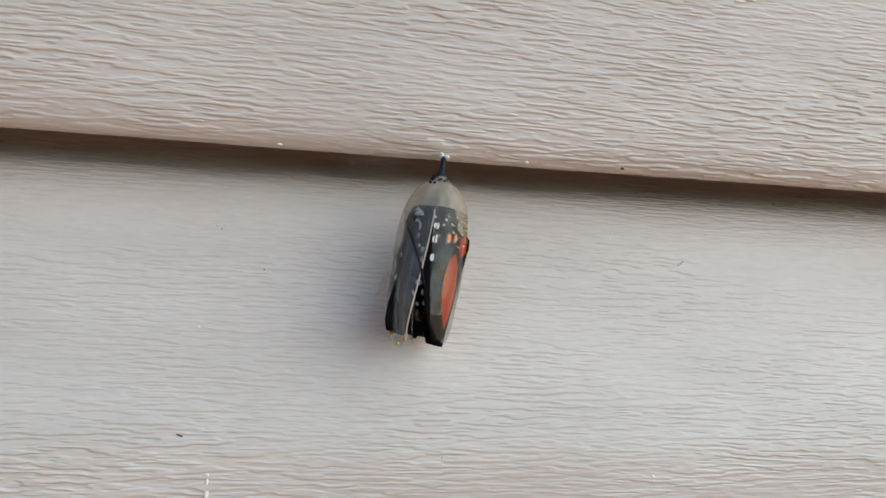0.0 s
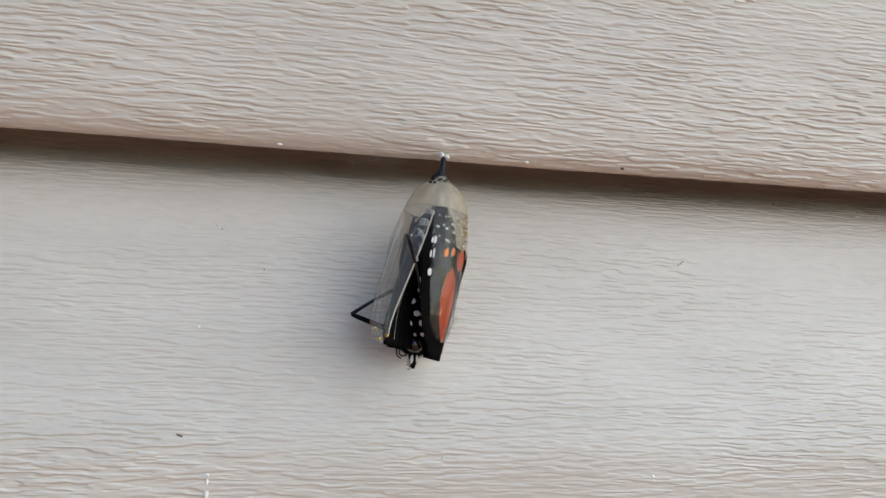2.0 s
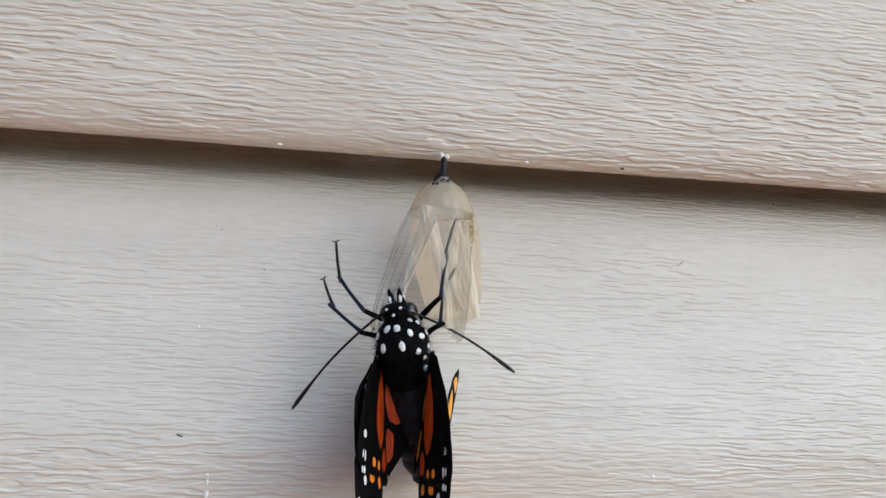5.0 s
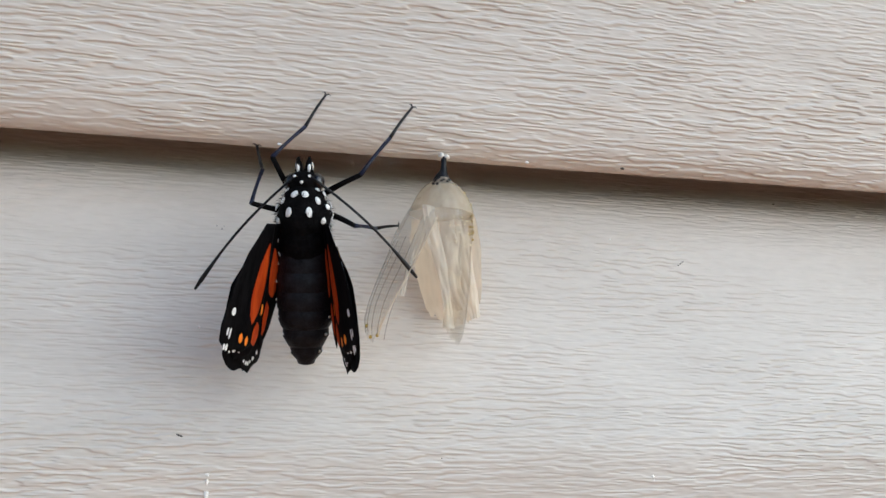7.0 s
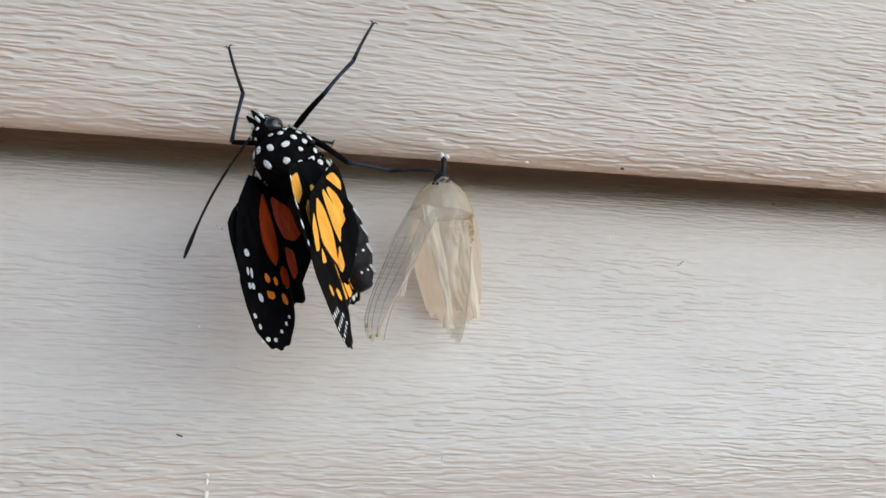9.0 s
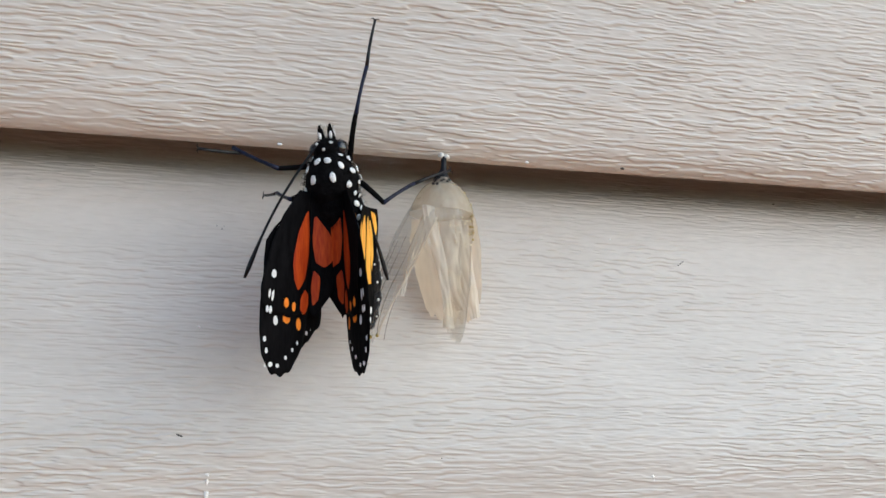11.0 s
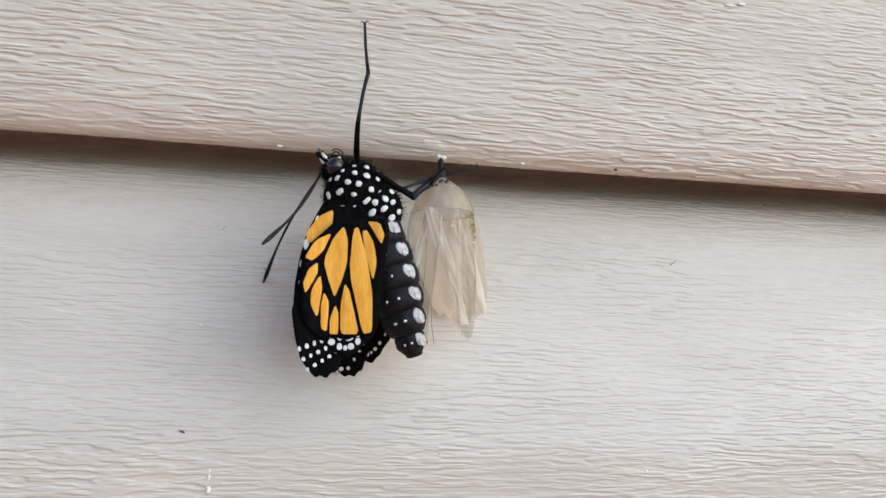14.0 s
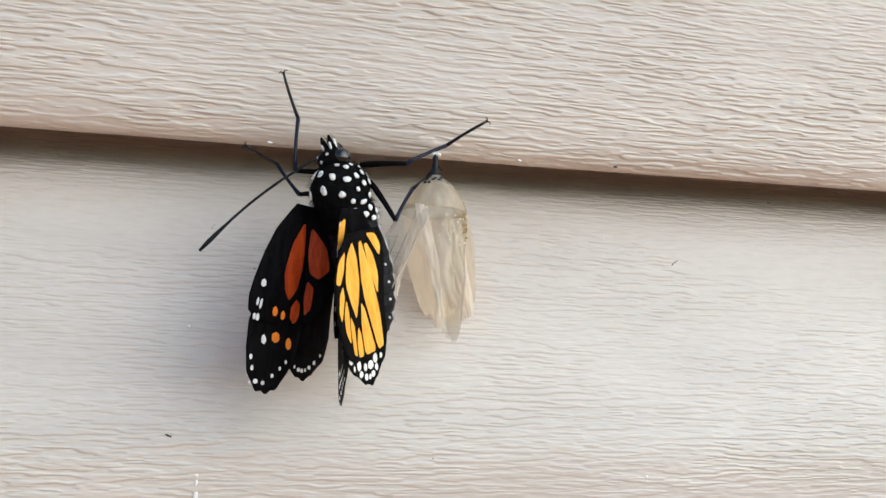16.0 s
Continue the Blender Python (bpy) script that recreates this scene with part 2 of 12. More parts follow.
for d in (5.6, 6.6, 7.7, 8.9):
    tube(bm, [Vector((hull(d) * 1.012 * math.cos(a), -hull(d) * 1.012 * math.sin(a), -d - 0.25 * math.sin(a))) * MM for a in [radians(x) for x in range(10, 171, 8)]], [0.09 * MM] * 21, 5)
part("segment_seam", bm, SKIN, chrysalis)
case_right = part("right_case", case(-60, 101, 9.5, 32.2, 3.0, 3.1, taper=0.74), SKIN, chrysalis)
case_back = part("back_case", case(12, -150, 9.5, 29, 3.0, 7.7, pivot=(0, 4, -9.5), taper=0.62), LINED, chrysalis)
case_back.location = Vector((0, 4, -9.5)) * MM
flap = part("flap", case(104, 212, 9.5, 33.2, 1.6, 5.3, pivot=(-3.6, -3.2, -9.6), taper=0.55), SMOKY, chrysalis, "greyish see-through flap of the case")
flap.location = Vector((-3.6, -3.2, -9.6)) * MM
bm = bmesh.new()
for a in (112, 128, 143, 158, 172):
    tube(bm, [(Vector((hull(d) * 1.015 * math.cos(radians(a + 3 * math.sin(d * 0.3))), -hull(d) * 1.015 * math.sin(radians(a + 3 * math.sin(d * 0.3))), -d)) - Vector((-3.6, -3.2, -9.6))) * MM for d in np.linspace(12 + (a % 7), 31.5, 20)], [0.07 * MM] * 20, 5)
part("leg_seam", bm, SMOKY, flap)
bm = tube(bmesh.new(), [(Vector((hull(d) * 1.01 * math.cos(radians(a)), -hull(d) * 1.172 * math.sin(radians(a)), -d)) - Vector((-3.6, -3.2, -9.6))) * MM for d, a in ((d, 158 - 54 * (1 - 0.45 * ((d - 9.5) / 22.5) ** 1.6)) for d in np.linspace(10.5, 31.2, 24))], [0.12 * MM] * 24, 6)
part("rim", bm, MEMBRANE, flap, "pale rolled edge")
ribbon = part("lining", crumpled_strip([(0, 0, 0), (1.4, -0.4, -5), (3.2, -0.8, -10), (4.6, -0.6, -15), (5.4, -0.2, -19)], [2.0, 2.4, 1.9, 1.3, 2.0], 4.2), MEMBRANE, chrysalis, "crumpled whitish lining strip")
for k, (p0, p1, w) in enumerate((((1.2, 1.0, -10.5), (2.4, 1.6, -25.5), 4.2), ((3.0, 0.6, -10.5), (3.8, 0.4, -27.0), 2.8))):
    a, b = (Vector(q) - Vector((0, 4, -9.5)) for q in (p0, p1))
    part("lining_fold", crumpled_strip([a.lerp(b, s) + Vector((0.3 * math.sin(7 * s + k), 0.4 * math.cos(5 * s), 0)) for s in (0, 0.25, 0.5, 0.75, 1)], [w * 0.7, w, w, w * 0.9, w * 0.6], 2.2 + k, 0.5, 12), MEMBRANE, case_back, "creased cream lining")
shred = part("shred", crumpled_strip([(0, 0, 0), (-1.2, 0.2, -4), (-2.6, 0.3, -9), (-3.6, 0.2, -14)], [1.2, 1.6, 1.0, 0.8], 9.1), MEMBRANE, chrysalis, "thin whitish shred of lining")
SPECKS = [(28, 6.2), (33, 7.2), (26, 8.2), (34, 9.0), (24, 9.9), (30, 10.8), (20, 11.6), (36, 11.9), (14, 12.4), (27, 12.9), (40, 13.2), (19, 13.7), (6, 12.0)]
PALE_SPECKS = [(78, 11.2), (70, 12.4), (62, 11.0), (56, 12.0), (50, 11.4), (66, 13.6), (46, 13.4), (84, 12.8), (58, 14.4), (40, 11.2), (52, 15.6), (72, 15.2), (88, 14.6), (36, 15.0)]
for k, (a, d) in enumerate(PALE_SPECKS):
    bm = bmesh.new()
    r, a = hull(d) + 0.1, radians(a)
    lump(bm, Vector((r * math.cos(a), -r * 1.17 * math.sin(a), -d)) * MM, Vector((0.13 + 0.04 * (k % 3), 0.1, 0.12 + 0.03 * (k % 2))) * MM, seg=6, rough=0.3)
    part("pale_speck", bm, PALE, case_right, "tiny cream speck")
for a, d in SPECKS:
    bm = bmesh.new()
    r, a = hull(d) + 0.05, radians(a)
    lump(bm, Vector((r * math.cos(a), -r * math.sin(a), -d)) * MM, Vector((0.24, 0.24, 0.2)) * MM, seg=8, rough=0.3)
    part("gold_speck", bm, GOLD, chrysalis if d < 9.5 else case_right, "tiny shiny gold speck")
for a, d in ((128, 31.2), (165, 30.4), (150, 31.8)):
    bm = bmesh.new()
    r, a = hull(d) + 0.05, radians(a)
    lump(bm, (Vector((r * math.cos(a), -r * math.sin(a), -d)) - Vector((-3.6, -3.2, -9.6))) * MM, Vector((0.3, 0.3, 0.3)) * MM, seg=8, rough=0.3)
    part("gold_speck", bm, GOLD, flap, "tiny shiny gold speck")


# ---- butterfly ----
BLACK = grained("wing_black", (0.0012, 0.0012, 0.0015), (0.006, 0.0055, 0.006), 0.7, 900, (1, 1, 0.25), 0.4, spec=0.04)
RUST = grained("wing_rust_orange", (0.32, 0.027, 0.002), (0.54, 0.072, 0.005), 0.6, 700, (1.6, 1, 0.25), 0.4, spec=0.2)
AMBER = grained("wing_amber", (0.80, 0.33, 0.03), (0.95, 0.50, 0.075), 0.55, 500, (1.6, 1, 0.3), 0.35, spec=0.2)
BRIGHT = grained("wing_bright_orange", (0.8, 0.2, 0.012), (0.95, 0.28, 0.025), 0.6, 900, bump=0.3, spec=0.2)
WHITE = grained("scale_white", (0.68, 0.67, 0.65), (0.88, 0.87, 0.85), 0.7, 1800, bump=0.5, spec=0.2)
PELT = grained("black_pelt", (0.0012, 0.0012, 0.0015), (0.007, 0.0065, 0.007), 0.75, 1200, bump=0.9, depth=0.0003, spec=0.06)
BELLY = grained("abdomen_black", (0.003, 0.003, 0.004), (0.016, 0.016, 0.019), 0.5, 800, bump=0.6, depth=0.0002, spec=0.14)
EYE = grained("eye_black", (0.003, 0.003, 0.004), (0.01, 0.01, 0.012), 0.16, 1500, coat=0.4)
LEG = grained("leg_blue_black", (0.003, 0.004, 0.012), (0.012, 0.016, 0.045), 0.36, 900, bump=0.4, spec=0.2)
ASH = grained("abdomen_ash", (0.3, 0.3, 0.31), (0.62, 0.62, 0.62), 0.7, 1500, bump=0.6)

butterfly = tagged(new("butterfly"), "newly emerged monarch butterfly with black-veined orange wings", "butterfly")


def camber(u, v):
    """How far a wing bulges from its plane, in mm."""
    return 0.016 * (u - 4) ** 2 - 0.25 + 0.06 * math.sin(u * 1.1)


def sheet(lead, trail, v0, v1, side, mats=BLACK, thick=0.16, round_end=2.0):
    """A thin wing blade between two edges, given as (v, u) turning points in mm; side is 1 or -1."""
    bm = bmesh.new()
    rows, cols = 26, 14
    layers = []
    for face in (-0.5, 0.5):
        grid = []
        for j in range(rows + 1):
            v = v0 + (v1 - v0) * j / rows
            a, b = np.interp(v, *zip(*lead)), np.interp(v, *zip(*trail))
            row = []
            for i in range(cols + 1):
                k = i / cols
                u = b + (a - b) * k
                dip = round_end * (abs(2 * k - 1) ** 2.5) * (max(0, j / rows - 0.55) / 0.45) ** 2
                frill = 0.22 * math.sin(k * 17) * (max(0, j / rows - 0.8) / 0.2)
                y = camber(u, v) + face * thick * (0.3 if i in (0, cols) or j in (0, rows) else 1)
                row.append(bm.verts.new(Vector((side * u, y, -(v - dip + frill))) * MM))
            grid.append(row)
        layers.append(grid)
    for n, grid in enumerate(layers):
        for j in range(rows):
            for i in range(cols):
                q = (grid[j][i], grid[j + 1][i], grid[j + 1][i + 1], grid[j][i + 1])
                bm.faces.new(q if (n == 0) == (side > 0) else q[::-1])
    up, low = layers
    rim = [(0, i) for i in range(cols)] + [(j, cols) for j in range(rows)] + [(rows, i) for i in range(cols, 0, -1)] + [(j, 0) for j in range(rows, 0, -1)]
    for (j, i), (q, p) in zip(rim, rim[1:] + rim[:1]):
        f = (up[j][i], up[q][p], low[q][p], low[j][i])
        bm.faces.new(f if side < 0 else f[::-1])
    bmesh.ops.recalc_face_normals(bm, faces=bm.faces)
    return bm


def petals(shapes, side, face, lift=0.1):
    """Rounded cells on a wing: (u0, v0, u1, v1, width, fullness at the near end). face -1 is the upper side."""
    bm = bmesh.new()
    for u0, v0, u1, v1, wide, full in shapes:
        length = math.hypot(u1 - u0, v1 - v0)
        du, dv = (u1 - u0) / length, (v1 - v0) / length
        n = 8 if length > 2 else 5
        rows = []
        for i in range(n + 1):
            s = i / n
            w = wide * (full + (1 - full) * s) * max(0.05, 1 - abs(2 * s - 1) ** 3.2) ** 0.6
            row = []
            for k in (-0.5, -0.2, 0.2, 0.5):
                jag = 0.05 * wide * noise.noise(Vector((u0 * 3 + s * 4, k * 3, v0)))
                u, v = u0 + du * length * s - dv * (w * k + jag), v0 + dv * length * s + du * (w * k + jag)
                row.append(bm.verts.new(Vector((side * u, camber(u, v) + face * (lift + (0.03 if abs(k) < 0.4 else 0)), -v)) * MM))
            rows.append(row)
        for a, b in zip(rows, rows[1:]):
            for k in range(3):
                bm.faces.new((a[k], b[k], b[k + 1], a[k + 1]))
    bmesh.ops.recalc_face_normals(bm, faces=bm.faces)
    return bm


def wing_cells(shapes, side, face, mat, parent, lift=0.13):
    """Wing cells between the black veins: each an outline of (u, v) corners in mm, rounded a little, its edge slightly ragged."""
    for corners in shapes:
        pts = [Vector(c) for c in corners]
        for _ in range(2):
            pts = [q for p, n in zip(pts, pts[1:] + pts[:1]) for q in (p.lerp(n, 0.14), p.lerp(n, 0.86))]
        mid = sum(pts, Vector((0, 0))) / len(pts)
        bm = bmesh.new()
        rings = []
        for k, up in ((1.0, 0.0), (0.88, 0.035), (0.45, 0.04)):
            ring = []
            for p in pts:
                jag = 1 + (0.035 * noise.noise(Vector((p.x * 2.1, p.y * 2.1, 3.0))) if k == 1 else 0)
                u, v = mid + (p - mid) * k * jag
                ring.append(bm.verts.new(Vector((side * u, camber(u, v) + face * (lift + up), -v)) * MM))
            rings.append(ring)
        n = len(pts)
        for a, b in zip(rings, rings[1:]):
            for k in range(n):
                bm.faces.new((a[k], a[(k + 1) % n], b[(k + 1) % n], b[k]))
        bm.faces.new(rings[-1])
        bmesh.ops.recalc_face_normals(bm, faces=bm.faces)
        part("wing_cell", bm, mat, parent)


def spots(name, places, side, face, mat, parent, lift=0.1):
    """Small scale spots on a wing, each on its own: u, v, width, length and lean in mm."""
    for u, v, w, l, lean in places:
        part(name, petals([(u, v - l / 2, u + lean, v + l / 2, w, 0.9)], side, face, lift), mat, parent)


FORE_LEAD = [(0, 1.4), (3, 4.0), (6, 6.2), (10, 8.0), (14, 9.3), (17, 9.9), (20, 9.9), (24, 9.8), (28, 9.6), (30.5, 9.0)]
FORE_TRAIL = [(0, -1.0), (5, -3.4), (10, -4.7), (14, -4.4), (18, -2.6), (20.5, -0.8)]
FOLD_LINE = [(0, 0.3), (20.5, 0.7)]
INNER_LINE = [(0, 0.4), (20.5, 0.8)]
# upper side: long cell at the front, two short ones behind it, the rest black with rows of spots
FORE_CELLS = [[(1.1, 4.2), (3.4, 8.2), (4.5, 12.5), (4.2, 15.4), (3.4, 16.9), (1.9, 15.0), (1.1, 11.5), (0.9, 8.0)],
              [(1.9, 16.4), (2.9, 17.8), (3.0, 19.6), (2.0, 20.2), (1.2, 18.8), (1.2, 17.2)]]
FOLD_CELLS = [[(-0.1, 5.0), (0.2, 9.0), (-0.2, 12.3), (-1.6, 13.2), (-3.3, 11.6), (-2.6, 8.2)], [(0.05, 13.4), (0.45, 16.0), (0.2, 18.9), (-0.7, 17.8), (-1.0, 14.6)]]
FORE_ORANGE = [(5.6, 18.6, 0.85, 1.5, 0), (4.2, 19.1, 0.75, 1.4, 0.1)]
FORE_WHITE = [(7.7, 14.6, 0.85, 1.2, 0.1), (8.4, 17.4, 0.42, 1.2, 0.2), (7.8, 17.7, 0.42, 1.6, 0.3), (8.3, 19.7, 0.55, 1.1, 0.1), (8.85, 19.6, 0.5, 1.0, 0.1)]
UNDER_CELLS = [[(1.6, 3.2), (4.2, 4.0), (6.3, 6.2), (6.5, 7.8), (5.0, 7.9), (2.4, 6.2)], [(1.4, 7.2), (3.6, 8.6), (4.5, 12.5), (4.2, 15.4), (3.4, 16.9), (1.7, 15.0), (1.0, 11.0)], FORE_CELLS[1]]
COSTA_DOTS = [(4.1, 4.6, 0.5, 1.8, 0.8), (6.4, 8.0, 0.8, 1.7, 0.5), (7.6, 11.0, 0.8, 1.4, 0.3), (8.2, 13.8, 0.8, 1.1, 0.2), (8.8, 16.0, 0.7, 0.9, 0.1), (8.9, 18.0, 0.7, 0.8, 0), (7.4, 15.2, 0.8, 1.3, 0.1), (6.8, 18.0, 0.9, 1.2, 0.1)]
TIP_LEAD = [(15, 6.2), (17, 8.6), (20, 9.9), (24, 10.0), (28, 9.7), (30.5, 8.8)]
TIP_TRAIL = [(15, 0.4), (20, 0.8), (23, 1.2), (26, 2.0), (28, 3.0), (30.5, 4.4)]
TIP_ORANGE = [(5.4, 22.4, 1.3, 1.6, 0.1), (3.2, 23.2, 1.1, 1.8, -0.1)]
TIP_WHITE = [(7.4, 22.8, 0.8, 1.4, -0.1), (9.2, 25.4, 0.55, 0.8, 0), (8.9, 27.0, 0.5, 0.8, 0), (8.2, 28.9, 0.8, 0.7, 0), (7.0, 29.1, 0.6, 0.6, 0), (5.6, 28.0, 0.5, 0.6, 0), (4.4, 26.9, 0.45, 0.6, 0), (3.4, 25.9, 0.45, 0.6, 0)]
TIP_DOTS = [(8.9 - 1.15 * k + 0.35 * r, 29.0 - 1.6 * r - 0.45 * k * (1 - 0.25 * r), 0.5 + 0.12 * ((k + r) % 2), 0.6 + 0.1 * r, 0.05) for r in range(3) for k in range(5 - r // 2)]
RIM_OUT = [(17, 7.4), (18.5, 8.4), (20.5, 8.2), (23, 6.6), (26, 4.4)]
RIM_IN = [(17, -1.8), (18.5, -2.8), (20.5, -3.0), (23, -2.2), (26, -0.6)]
HIND_OUT = [(0, 1.5), (3.4, 3.2), (5, 4.9), (7, 7.0), (9, 8.5), (12, 8.9), (16, 9.0), (20, 8.3), (23, 6.6), (26, 4.4)]
HIND_IN = [(0, -2.4), (2, -3.6), (5, -4.6), (8, -4.4), (12, -3.6), (16, -3.1), (20, -3.0), (23, -2.2), (26, -0.6)]
# under side: the closed middle cell, the long cells round it and the short ones down to the margin
HIND_CELLS = [[(2.3, 4.6), (1.65, 7.0), (1.8, 10.4), (2.7, 13.4), (3.7, 15.7), (4.5, 13.4), (5.35, 10.3), (4.0, 6.6)],
              [(0.8, 5.0), (1.4, 10.6), (1.25, 13.2), (0.3, 17.5), (-0.4, 21.1), (-1.9, 21.1), (-2.0, 15.8), (-1.3, 10.2), (0.0, 5.0)],
              [(2.15, 13.5), (2.8, 16.8), (2.85, 21.2), (0.05, 21.3), (0.85, 17.5), (1.5, 14.6)],
              [(3.6, 16.8), (4.4, 19.0), (4.4, 21.2), (3.15, 21.3), (3.1, 18.0)],
              [(5.25, 14.8), (5.75, 17.0), (5.7, 20.3), (4.8, 20.9), (4.5, 16.4)],
              [(5.8, 12.2), (7.1, 14.4), (7.3, 16.6), (6.2, 18.9), (5.5, 14.2)],
              [(6.2, 10.2), (7.6, 11.4), (8.4, 13.6), (8.0, 15.2), (6.2, 12.0)],
              [(4.1, 5.6), (6.6, 6.9), (8.2, 9.6), (7.0, 10.1), (5.3, 8.4)],
              [(-0.5, 5.5), (-0.85, 8.6), (-2.05, 13.4), (-2.7, 10.4), (-2.2, 7.2), (-1.2, 5.3)],
              [(-1.3, 3.9), (-2.3, 5.7), (-3.4, 7.8), (-3.9, 6.2), (-3.1, 4.2)]]


def margin_dots(row, n, w, shift):
    """A row of spots along the hind margin, their sizes uneven."""
    out = []
    for k in range(n):
        s = (k + shift) / n
        v = 25.0 - row - 3.2 * abs(2 * s - 1) ** 2.2
        a, b = np.interp(v, *zip(*HIND_OUT)), np.interp(v, *zip(*HIND_IN))
        out.append((b + 0.5 + (a - b - 1.0) * s, v, w * (0.75 + 0.5 * ((k * 7) % 3) / 2), w * (1.0 + 0.3 * ((k * 5) % 3) / 2), 0.1))
    return out


def wing_pair(side):
    fore = part("forewing", sheet(FORE_LEAD, FOLD_LINE, 1.8, 20.5, side, round_end=1.6), BLACK, butterfly)
    fold = part("forewing_fold", sheet(INNER_LINE, FORE_TRAIL, 1.8, 20.5, side, round_end=1.8), BLACK, butterfly)
    wing_cells(FOLD_CELLS, side, -1, RUST, fold)
    wing_cells(FOLD_CELLS, side, 1, AMBER, fold)
    wing_cells(FORE_CELLS, side, -1, RUST, fore)
    spots("orange_spot", FORE_ORANGE, side, -1, BRIGHT, fore)
    spots("white_spot", FORE_WHITE, side, -1, WHITE, fore)
    wing_cells(UNDER_CELLS, side, 1, AMBER, fore)
    spots("white_spot", COSTA_DOTS, side, 1, WHITE, fore)
    tip = part("forewing_tip", sheet(TIP_LEAD, TIP_TRAIL, 15, 30.5, side, round_end=1.2), BLACK, butterfly)
    spots("orange_spot", TIP_ORANGE, side, -1, BRIGHT, tip)
    spots("white_spot", TIP_WHITE, side, -1, WHITE, tip)
    spots("orange_spot", TIP_ORANGE, side, 1, AMBER, tip)
    spots("white_spot", TIP_DOTS, side, 1, WHITE, tip)
    hind = part("hindwing", sheet(HIND_OUT, HIND_IN, 3.4, 21.9, side, round_end=1.0), BLACK, butterfly)
    wing_cells(HIND_CELLS, side, 1, AMBER, hind)
    rim = part("hindwing_margin", sheet(RIM_OUT, RIM_IN, 17, 26, side, round_end=2.2), BLACK, butterfly)
    spots("white_spot", margin_dots(0.3, 7, 0.85, 0.5), side, 1, WHITE, rim)
    spots("white_spot", margin_dots(1.9, 6, 1.15, 0.5), side, 1, WHITE, rim)
    spots("white_spot", margin_dots(0.4, 9, 0.55, 0.5), side, -1, WHITE, rim)
    return fore, tip, hind, rim, fold


WINGS = {1: wing_pair(1), -1: wing_pair(-1)}


def coat(bm, centre, size, count, length, seed, keep=lambda n: True):
    """Short hairs standing on a rounded body."""
    rnd = random.Random(seed)
    for _ in range(count):
        n = Vector((rnd.gauss(0, 1), rnd.gauss(0, 1), rnd.gauss(0, 1))).normalized()
        if not keep(n):
            continue
        p = Vector(centre) + Vector((n.x * size[0], n.y * size[1], n.z * size[2]))
        lean = (n + Vector((rnd.uniform(-0.5, 0.5), rnd.uniform(-0.5, 0.5), rnd.uniform(-0.9, 0.1)))).normalized()
        a, b = lean.orthogonal().normalized() * 0.045, lean.cross(lean.orthogonal()).normalized() * 0.045
        tip = p + lean * length * rnd.uniform(0.5, 1.2)
        verts = [bm.verts.new(q * MM) for q in (p + a, p - 0.5 * a + b, p - 0.5 * a - b, tip)]
        for k in range(3):
            bm.faces.new((verts[k], verts[(k + 1) % 3], verts[3]))


THORAX, HEAD = (4.0, 4.9, 4.8), (2.5, 2.4, 1.9)
bm = bmesh.new()
lump(bm, (0, 0, 0), Vector(THORAX) * MM, seg=28, rough=0.06)
lump(bm, Vector((0, 0.2, 2.9)) * MM, Vector((3.1, 3.4, 2.0)) * MM, seg=20, rough=0.06)
lump(bm, Vector((0, 0.8, -3.6)) * MM, Vector((3.9, 4.7, 4.9)) * MM, seg=24, rough=0.05)
lump(bm, Vector((0, 2.7, 0.6)) * MM, Vector((3.0, 2.9, 4.0)) * MM, seg=20, rough=0.05)
thorax = part("thorax", bm, PELT, butterfly)
bm = bmesh.new()
coat(bm, (0, 0, 0), THORAX, 900, 1.0, 4)
coat(bm, (0, 2.7, 0.6), (3.0, 2.9, 4.0), 350, 1.0, 6)
coat(bm, (0, 0.8, -3.6), (3.9, 4.7, 4.9), 600, 1.0, 7)
part("fur", bm, PELT, thorax)


def body_dots(places, size, centre, lift=0.05):
    """White scale patches on a rounded body: bearing from the back (degrees, towards its right), height, width, length."""
    bm = bmesh.new()
    for a, h, w, l in places:
        z = (h - centre[2]) / size[2]
        r = math.sqrt(max(0.03, 1 - z * z))
        n = Vector((math.sin(radians(a)) * r / size[0], -math.cos(radians(a)) * r / size[1], z / size[2])).normalized()
        p = Vector((math.sin(radians(a)) * r * size[0], -math.cos(radians(a)) * r * size[1], h)) + Vector((centre[0], centre[1], 0)) + n * lift
        lump(bm, p * MM, Vector((w / 2, l / 2, 0.12)) * MM, n.to_track_quat("Z", "Y").to_matrix(), 8, 0.35)
    return bm


places = [(s * a, h * 1.12, w * 1.18, l * 1.18) for s in (1, -1) for a, h, w, l in
          ((13, 2.7, 0.95, 1.2), (20, 0.4, 0.9, 1.4), (42, 1.9, 0.8, 1.1), (52, -0.6, 1.1, 0.9), (58, 3.4, 0.7, 0.7), (68, 1.2, 1.2, 0.9), (70, -1.7, 0.8, 0.7), (78, 2.9, 0.9, 0.8), (84, -0.3, 0.75, 0.7),
           (90, 1.5, 0.8, 0.9), (95, -2.0, 1.4, 0.8), (100, 3.2, 0.6, 0.6), (102, 0.4, 1.0, 0.8), (112, 1.9, 0.7, 0.8), (114, -1.2, 0.9, 0.9), (124, 0.6, 0.9, 1.0), (128, 2.8, 0.6, 0.6), (130, -2.3, 1.2, 0.9), (140, -0.6, 0.7, 0.8), (142, 1.6, 0.8, 0.8), (152, 0.2, 0.9, 0.7))]
